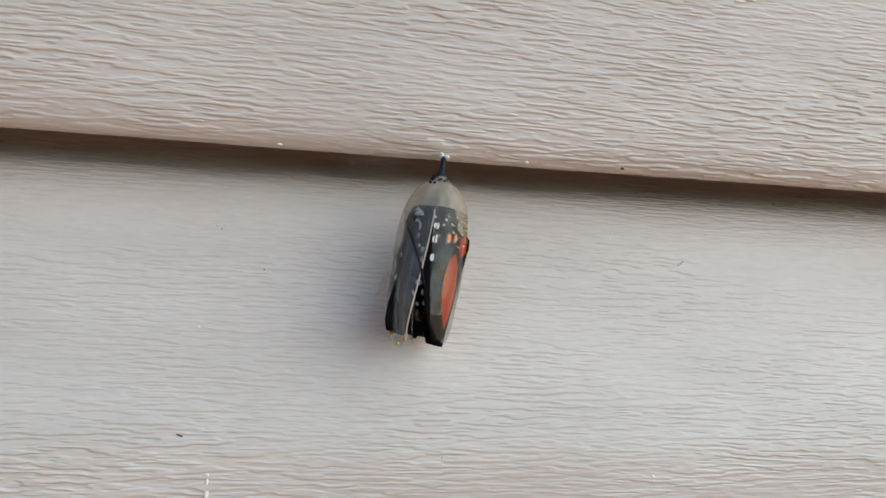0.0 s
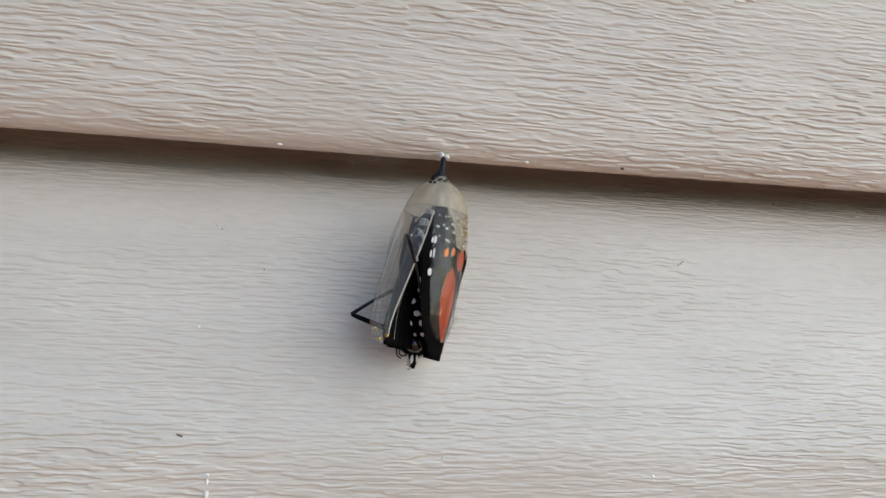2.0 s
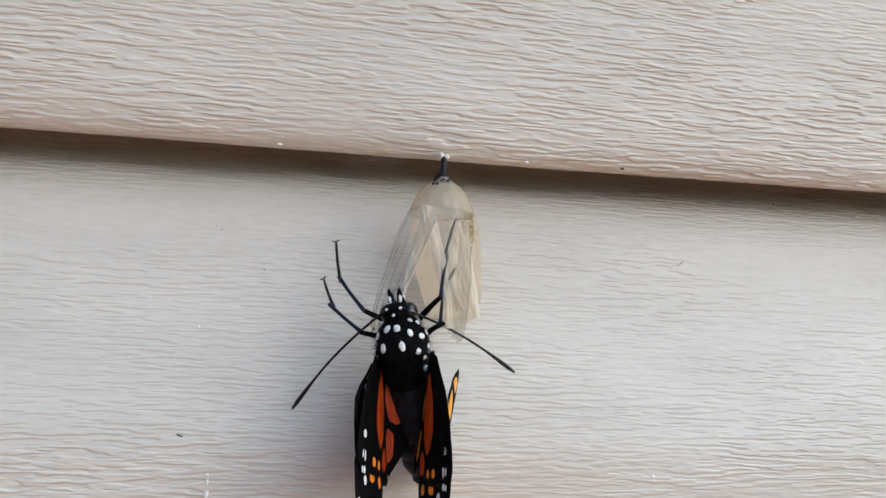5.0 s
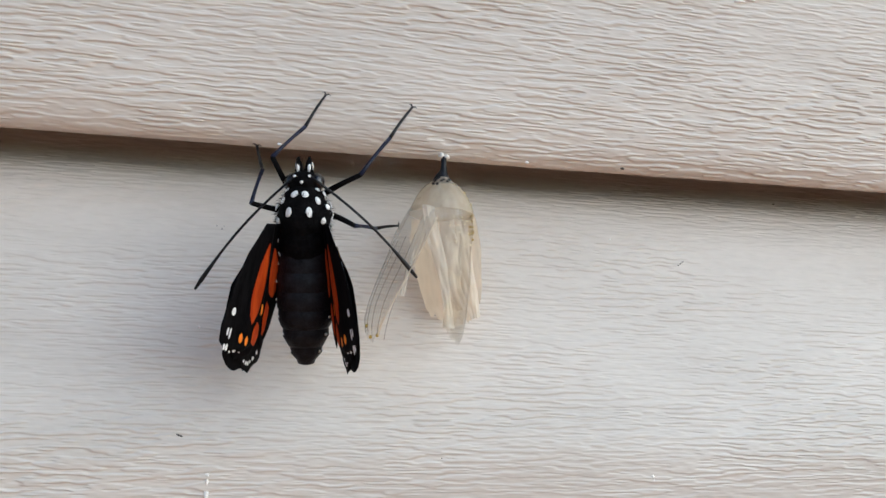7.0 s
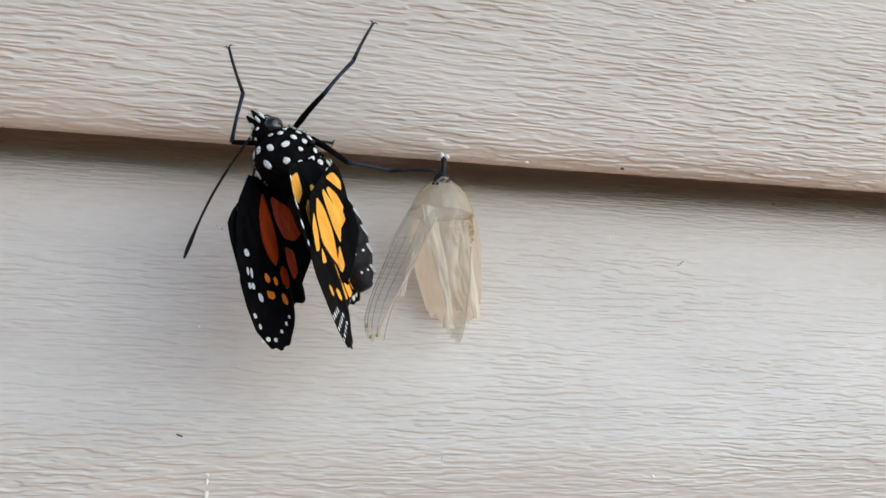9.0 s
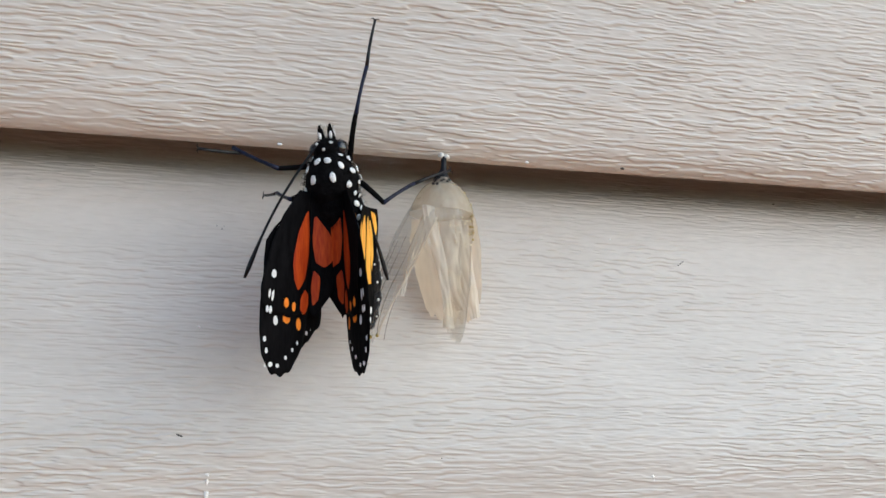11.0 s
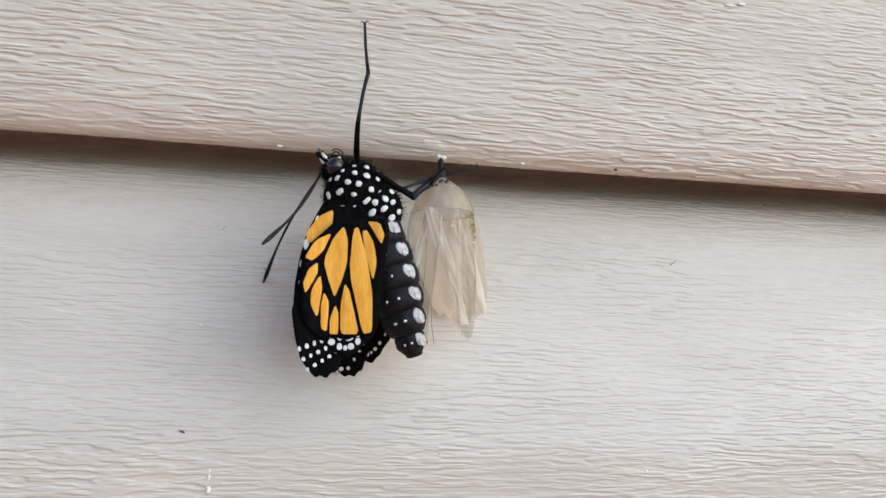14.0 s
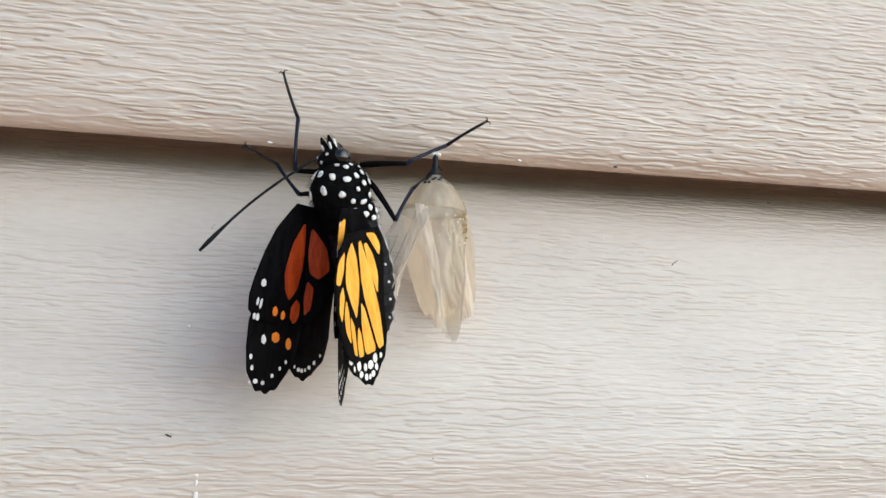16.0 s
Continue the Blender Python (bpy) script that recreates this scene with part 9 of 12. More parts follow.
    walk(LEGS["L1"][0], [(0, mm(-2.3, 3.6, 3.6, -156.8, 80.5, 25.2)), (0.5, mm(-2.3, 3.6, 3.6, -156.8, 80.5, 25.2)), (0.9, mm(-2.3, 3.6, 3.6, -100.7, 54.3, 84.3)), (1.1, mm(-2.3, 3.6, 3.6, -100.7, 54.3, 84.3)), (1.4, mm(-2.3, 3.6, 3.6, -154.9, -79.7, -143.4)), (1.6, mm(-2.3, 3.6, 3.6, -154.9, -79.7, -143.4)), (1.9, mm(-2.3, 3.6, 3.6, -47.7, -76.8, 139.5)), (2.1, mm(-2.3, 3.6, 3.6, -47.7, -76.8, 139.5)), (2.4, mm(-2.3, 3.6, 3.6, -21.3, -61.7, 114.1)), (2.6, mm(-2.3, 3.6, 3.6, -21.3, -61.7, 114.1)), (2.8, mm(-2.3, 3.6, 3.6, -13.6, -48.5, 107.3)), (3.1, mm(-2.3, 3.6, 3.6, -13.6, -48.5, 107.3)), (3.25, mm(-2.3, 3.6, 3.6, -7.7, -31.9, 102.7)), (3.4, mm(-2.3, 3.6, 3.6, -7.7, -31.9, 102.7)), (3.5, mm(-2.3, 3.6, 3.6, 7.8, -23.5, 97)), (3.6, mm(-2.3, 3.6, 3.6, -41.2, -37.6, 95)), (3.7, mm(-2.3, 3.6, 3.6, -49.4, -45.1, 85)), (3.8, mm(-2.3, 3.6, 3.6, -49.4, -45.1, 85)), (3.9, mm(-2.3, 3.6, 3.6, -58.1, -57.3, 85)), (4, mm(-2.3, 3.6, 3.6, -58.1, -57.3, 85)), (4.1, mm(-2.3, 3.6, 3.6, 140.9, 33.9, 180)), (4.2, mm(-2.3, 3.6, 3.6, 140.9, 33.9, 180)), (5.2, mm(-2.3, 3.6, 3.6, 126.5, 60.4, -160)), (6.3, mm(-2.3, 3.6, 3.6, 157.1, 76.3, -146)), (6.4, mm(-2.3, 3.6, 3.6, 157.1, 76.3, -146)), (6.5, mm(-2.3, 3.6, 3.6, 147.9, 11.1, -122)), (6.6, mm(-2.3, 3.6, 3.6, 147.9, 11.1, -122)), (6.7, mm(-2.3, 3.6, 3.6, 112, 71.8, -155)), (6.8, mm(-2.3, 3.6, 3.6, 112, 71.8, -155)), (6.9, mm(-2.3, 3.6, 3.6, 138, 22.3, 180)), (7, mm(-2.3, 3.6, 3.6, 138, 22.3, 180)), (7.1, mm(-2.3, 3.6, 3.6, 117.1, 40.7, 180)), (7.2, mm(-2.3, 3.6, 3.6, 100.7, -16.6, 146)), (7.3, mm(-2.3, 3.6, 3.6, 115.5, 62.8, -162)), (7.4, mm(-2.3, 3.6, 3.6, 115.5, 62.8, -162)), (7.5, mm(-2.3, 3.6, 3.6, -43.6, 87.9, 10)), (7.6, mm(-2.3, 3.6, 3.6, -43.6, 87.9, 10)), (7.7, mm(-2.3, 3.6, 3.6, 167.9, 71.2, -154)), (7.8, mm(-2.3, 3.6, 3.6, 167.9, 71.2, -154)), (7.95, mm(-2.3, 3.6, 3.6, 142.2, 66.9, -148)), (8.1, mm(-2.3, 3.6, 3.6, 142.2, 66.9, -148)), (8.45, mm(-2.3, 3.6, 3.6, 137.6, 65.7, -148)), (8.7, mm(-2.3, 3.6, 3.6, 137.6, 65.7, -148)), (8.9, mm(-2.3, 3.6, 3.6, 153.4, 56.5, -136)), (9.2, mm(-2.3, 3.6, 3.6, 153.4, 56.5, -136)), (10.2, mm(-2.3, 3.6, 3.6, 169, 87, -155)), (11.3, mm(-2.3, 3.6, 3.6, -45.2, 85.7, 7)), (11.7, mm(-2.3, 3.6, 3.6, -45.2, 85.7, 7)), (11.9, mm(-2.3, 3.6, 3.6, 168.9, 80.5, -142)), (12, mm(-2.3, 3.6, 3.6, 168.9, 80.5, -142)), (12.1, mm(-2.3, 3.6, 3.6, 169.1, 61.9, -122)), (12.2, mm(-2.3, 3.6, 3.6, 169.1, 61.9, -122)), (12.3, mm(-2.3, 3.6, 3.6, 169.1, 47, -112)), (12.8, mm(-2.3, 3.6, 3.6, 169.1, 47, -112)), (12.9, mm(-2.3, 3.6, 3.6, 173.6, 78, -100)), (13, mm(-2.3, 3.6, 3.6, 173.6, 78, -100)), (13.1, mm(-2.3, 3.6, 3.6, 170.1, 78.9, -118)), (13.2, mm(-2.3, 3.6, 3.6, 3.9, -20.1, 84)), (14.1, mm(-2.3, 3.6, 3.6, 3.9, -20.1, 84)), (14.2, mm(-2.3, 3.6, 3.6, 3.9, -19.7, 82)), (14.3, mm(-2.3, 3.6, 3.6, 3.9, -19.7, 82)), (14.4, mm(-2.3, 3.6, 3.6, 169, 67.4, -138)), (14.5, mm(-2.3, 3.6, 3.6, 171.1, 66, -180)), (14.65, mm(-2.3, 3.6, 3.6, 171.1, 66, -180)), (14.8, mm(-2.3, 3.6, 3.6, -7.9, 54.9, -64)), (15.05, mm(-2.3, 3.6, 3.6, -7.9, 54.9, -64)), (15.1, mm(-2.3, 3.6, 3.6, -7.9, 80.1, -70)), (15.2, mm(-2.3, 3.6, 3.6, -7.9, 80.1, -70)), (15.3, mm(-2.3, 3.6, 3.6, 127.4, 53.6, 166)), (15.4, mm(-2.3, 3.6, 3.6, 127.4, 53.6, 166)), (15.5, mm(-2.3, 3.6, 3.6, 139, 53.6, 180)), (15.6, mm(-2.3, 3.6, 3.6, 139, 53.6, 180)), (15.9, mm(-2.3, 3.6, 3.6, 149.8, 76.7, -140)), (16, mm(-2.3, 3.6, 3.6, 149.8, 76.7, -140))])
    walk(LEGS["L1"][1], [(0, mm(5.41, 3.83, 4.78, 43.1, -13.9, 99.2)), (0.5, mm(5.41, 3.83, 4.78, 43.1, -13.9, 99.2)), (0.9, mm(5.44, 4, 4.44, 43.1, -13.9, 99.2)), (1.1, mm(5.44, 4, 4.44, 43.1, -13.9, 99.2)), (1.4, mm(1.3, 10.4, 4.87, 15.7, 41.2, 89)), (1.6, mm(1.3, 10.4, 4.87, 15.7, 41.2, 89)), (1.9, mm(-2.45, 11.31, 2.4, -23.2, 46.9, 87.3)), (2.1, mm(-2.45, 11.31, 2.4, -23.2, 46.9, 87.3)), (2.4, mm(-2.32, 10.6, 0.15, -30.1, 41.5, 89)), (2.6, mm(-2.32, 10.6, 0.15, -30.1, 41.5, 89)), (2.8, mm(-2.24, 9.57, -1.43, -10.7, 31.9, 91.3)), (3.1, mm(-2.24, 9.57, -1.43, -10.7, 31.9, 91.3)), (3.25, mm(-2.17, 7.82, -2.96, -4.7, 12.2, 95)), (3.4, mm(-2.17, 7.82, -2.96, -4.7, 12.2, 95)), (3.5, mm(-3.73, 6.53, -3.49, -135.9, -84.1, -83)), (3.6, mm(2.51, 7.61, -1.05, -128.8, -62.5, -85)), (3.7, mm(3.91, 6.67, 0.01, 48.4, -55.1, 85)), (3.8, mm(3.91, 6.67, 0.01, 48.4, -55.1, 85)), (3.9, mm(4.6, 6.48, 1.37, -120.2, -47.7, -95)), (4, mm(4.6, 6.48, 1.37, -120.2, -47.7, -95)), (4.1, mm(-5.68, -1.32, 8.63, -140.3, -49, -180)), (4.2, mm(-5.68, -1.32, 8.63, -140.3, -49, -180)), (5.2, mm(-3.94, -3.67, 5.89, -143.4, 40.1, -160)), (6.3, mm(-6.39, -2.82, 5.31, -144.6, -18.2, -146)), (6.4, mm(-6.39, -2.82, 5.31, -144.6, -18.2, -146)), (6.5, mm(0.55, 0.32, 10.08, -167.1, -51.3, -122)), (6.6, mm(0.55, 0.32, 10.08, -167.1, -51.3, -122)), (6.7, mm(-1.76, -4.13, 4.51, -159.6, -15.8, -155)), (6.8, mm(-1.76, -4.13, 4.51, -159.6, -15.8, -155)), (6.9, mm(-4.5, -1.62, 8.96, -144.3, -38.7, -180)), (7, mm(-4.5, -1.62, 8.96, -144.3, -38.7, -180)), (7.1, mm(-4.62, -3.34, 6.3, -139.6, -3.5, 180)), (7.2, mm(-6.24, -2.99, 4.99, -138.4, 7.9, 146)), (7.3, mm(-2.97, -4.02, 5.14, -144.3, -16.5, -162)), (7.4, mm(-2.97, -4.02, 5.14, -144.3, -16.5, -162)), (7.5, mm(-6.93, -2.68, 3.39, -158.5, -35.8, -170)), (7.6, mm(-6.93, -2.68, 3.39, -158.5, -35.8, -170)), (7.7, mm(-8.08, -1.03, 6.06, -149.8, 69.7, -154)), (7.8, mm(-8.08, -1.03, 6.06, -149.8, 69.7, -154)), (7.95, mm(-4.58, -3.46, 6.02, 163.8, 25.5, -148)), (8.1, mm(-4.58, -3.46, 6.02, 163.8, 25.5, -148)), (8.45, mm(-3.97, -3.64, 5.97, 179.5, -33.4, -148)), (8.7, mm(-3.97, -3.64, 5.97, 179.5, -33.4, -148)), (8.9, mm(-4.06, -2.95, 7.45, -164.2, -45.6, -136)), (9.2, mm(-4.06, -2.95, 7.45, -164.2, -45.6, -136)), (10.2, mm(-8.6, -0.98, 4, 97.9, 29.1, -155)), (11.3, mm(-7.07, -2.56, 3.19, -154.2, 60.7, -173)), (11.7, mm(-7.07, -2.56, 3.19, -154.2, 60.7, -173)), (11.9, mm(-7.33, -2.23, 4.86, 172.9, 73.1, -142)), (12, mm(-7.33, -2.23, 4.86, 172.9, 73.1, -142)), (12.1, mm(-4.64, -2.91, 7.21, -179.1, 48.9, -122)), (12.2, mm(-4.64, -2.91, 7.21, -179.1, 48.9, -122)), (12.3, mm(-3.03, -2.15, 8.82, -165.5, 21.3, -112)), (12.8, mm(-3.03, -2.15, 8.82, -165.5, 21.3, -112)), (12.9, mm(-2.76, -4.02, 5.22, -123.9, 48.4, -100)), (13, mm(-2.76, -4.02, 5.22, -123.9, 48.4, -100)), (13.1, mm(-4.66, -3.69, 5.07, 166.2, 56, -118)), (13.2, mm(-2.55, 6.32, -3.71, 39.3, -72.9, 84)), (14.1, mm(-2.55, 6.32, -3.71, 39.3, -72.9, 84)), (14.2, mm(-2.46, 6.28, -3.72, 38.5, -72, 82)), (14.3, mm(-2.46, 6.28, -3.72, 38.5, -72, 82)), (14.4, mm(-6.56, -2.23, 6.54, -179.2, 67.4, -138)), (14.5, mm(-9.34, 2.39, 6.73, 178.4, 67.3, -180)), (14.65, mm(-9.34, 2.39, 6.73, 178.4, 67.3, -180)), (14.8, mm(-6.04, 8.81, -0.84, -12, 68.8, -64)), (15.05, mm(-6.04, 8.81, -0.84, -12, 68.8, -64)), (15.1, mm(-5.91, 10.39, 2.28, -10.9, 70, -70)), (15.2, mm(-5.91, 10.39, 2.28, -10.9, 70, -70)), (15.3, mm(-7.5, -1.49, 6.41, -152.2, 22.7, 166)), (15.4, mm(-7.5, -1.49, 6.41, -152.2, 22.7, 166)), (15.5, mm(-7.04, -1.51, 7.1, -163.9, 21, 180)), (15.6, mm(-7.04, -1.51, 7.1, -163.9, 21, 180)), (15.9, mm(-4.8, -3.63, 5.14, -176.4, -17.1, -140)), (16, mm(-4.8, -3.63, 5.14, -176.4, -17.1, -140))])
    walk(LEGS["L1"][2], [(0, mm(-0.35, 4.35, -1.03, -37.6, -2.3, 97.4)), (0.5, mm(-0.35, 4.35, -1.03, -37.6, -2.3, 97.4)), (0.9, mm(-0.32, 4.52, -1.37, -37.5, -2.3, 97.4)), (1.1, mm(-0.32, 4.52, -1.37, -37.5, -2.3, 97.4)), (1.4, mm(-1, 5.24, -1.07, 141.5, 55.9, -69.5)), (1.6, mm(-1, 5.24, -1.07, 141.5, 55.9, -69.5)), (1.9, mm(0.51, 5.65, -2.75, -118.2, 42.7, -74.6)), (2.1, mm(0.51, 5.65, -2.75, -118.2, 42.7, -74.6)), (2.4, mm(1.7, 5.82, -5.16, -117.9, 42.7, -74.6)), (2.6, mm(1.7, 5.82, -5.16, -117.9, 42.7, -74.6)), (2.8, mm(-0.62, 5.35, -8.27, 147.3, 47, -73.2)), (3.1, mm(-0.62, 5.35, -8.27, 147.3, 47, -73.2)), (3.25, mm(-1.34, 6.16, -10.95, -172.4, 78.9, -29)), (3.4, mm(-1.34, 6.16, -10.95, -172.4, 78.9, -29)), (3.5, mm(-10.11, 11.65, -2.88, -41.2, -3.2, 97)), (3.6, mm(-4.25, 11.59, 1.33, 52.7, -18.9, 95)), (3.7, mm(-1.81, 11.66, -3.1, 54.7, -72.8, 85)), (3.8, mm(-1.81, 11.66, -3.1, 54.7, -72.8, 85)), (3.9, mm(-2.19, 10.13, 4.15, 1.9, -46.4, 85)), (4, mm(-2.19, 10.13, 4.15, 1.9, -46.4, 85)), (4.1, mm(-0.91, 3.92, 12.77, -149.4, -6.2, 180)), (4.2, mm(-0.91, 3.92, 12.77, -149.4, -6.2, 180)), (5.2, mm(-9.59, -0.53, 10.93, -152, 2.7, -160)), (6.3, mm(-7.32, 2.29, 11.66, 158, 0.4, -146)), (6.4, mm(-7.32, 2.29, 11.66, 158, 0.4, -146)), (6.5, mm(2.29, 6.59, 15.08, 166.2, -30.9, -122)), (6.6, mm(2.29, 6.59, 15.08, 166.2, -30.9, -122)), (6.7, mm(-1.08, -0.65, 11.91, -153.9, -31.7, -155)), (6.8, mm(-1.08, -0.65, 11.91, -153.9, -31.7, -155)), (6.9, mm(-0.34, 3.17, 14.16, -149, -25.6, 180)), (7, mm(-0.34, 3.17, 14.16, -149, -25.6, 180)), (7.1, mm(-4.24, 1.97, 12.54, -152.2, -0.7, 180)), (7.2, mm(-3.9, 1.99, 11.07, -150.7, 10.6, 146)), (7.3, mm(-2.65, 1.12, 11.52, -147.4, -16.8, -162)), (7.4, mm(-2.65, 1.12, 11.52, -147.4, -16.8, -162)), (7.5, mm(-3.05, 1.06, 9.58, -148.4, -15.8, -170)), (7.6, mm(-3.05, 1.06, 9.58, -148.4, -15.8, -170)), (7.7, mm(-15.86, -0.24, 8.52, 129.5, 83, -154)), (7.8, mm(-15.86, -0.24, 8.52, 129.5, 83, -154)), (7.95, mm(-6.23, -7.19, 13.13, -167.3, 29.7, -148)), (8.1, mm(-6.23, -7.19, 13.13, -167.3, 29.7, -148)), (8.45, mm(-0.1, -1.31, 12.81, -158.7, -3.9, -148)), (8.7, mm(-0.1, -1.31, 12.81, -158.7, -3.9, -148)), (8.9, mm(-1.56, 2.57, 12.98, -176.4, -19, -136)), (9.2, mm(-1.56, 2.57, 12.98, -176.4, -19, -136)), (10.2, mm(-5.66, -8.57, 4.98, -127.4, 63.3, -155)), (11.3, mm(-13.9, 0.2, 6.8, 119.9, 85.1, -173)), (11.7, mm(-13.9, 0.2, 6.8, 119.9, 85.1, -173)), (11.9, mm(-12.83, -7.83, 7.23, 119.9, 83.1, -142)), (12, mm(-12.83, -7.83, 7.23, 119.9, 83.1, -142)), (12.1, mm(-8.02, -8.08, 12.6, 120.7, 57.9, -122)), (12.2, mm(-8.02, -8.08, 12.6, 120.7, 57.9, -122)), (12.3, mm(-6.01, -4.05, 16.22, 121.1, 39.4, -112)), (12.8, mm(-6.01, -4.05, 16.22, 121.1, 39.4, -112)), (12.9, mm(-10.05, -6.21, 8.25, -133.7, 31.4, -100)), (13, mm(-10.05, -6.21, 8.25, -133.7, 31.4, -100)), (13.1, mm(-6.03, -10.44, 9.52, 120.2, 50.3, -118)), (13.2, mm(-7.08, 12.9, -5.57, 12, -65.8, 84)), (14.1, mm(-7.08, 12.9, -5.57, 12, -65.8, 84)), (14.2, mm(-6.68, 13.03, -5.71, 12, -65.8, 82)), (14.3, mm(-6.68, 13.03, -5.71, 12, -65.8, 82)), (14.4, mm(-12.26, -7.22, 9.69, 127, 68.9, -138)), (14.5, mm(-16.9, 2.16, 9.89, -171.9, 57.1, -180)), (14.65, mm(-16.9, 2.16, 9.89, -171.9, 57.1, -180)), (14.8, mm(-10.85, 14.79, -3.74, -15, 79.9, -64)), (15.05, mm(-10.85, 14.79, -3.74, -15, 79.9, -64)), (15.1, mm(-9.95, 16.97, -0.48, -4.5, 88.2, -70)), (15.2, mm(-9.95, 16.97, -0.48, -4.5, 88.2, -70)), (15.3, mm(-9.29, 2.9, 13.1, -176.1, 27.3, 166)), (15.4, mm(-9.29, 2.9, 13.1, -176.1, 27.3, 166)), (15.5, mm(-9.86, 0.77, 14.45, -176.2, 23.4, 180)), (15.6, mm(-9.86, 0.77, 14.45, -176.2, 23.4, 180)), (15.9, mm(-3.29, -1.68, 12.97, 179.1, 3.9, -140)), (16, mm(-3.29, -1.68, 12.97, 179.1, 3.9, -140))])
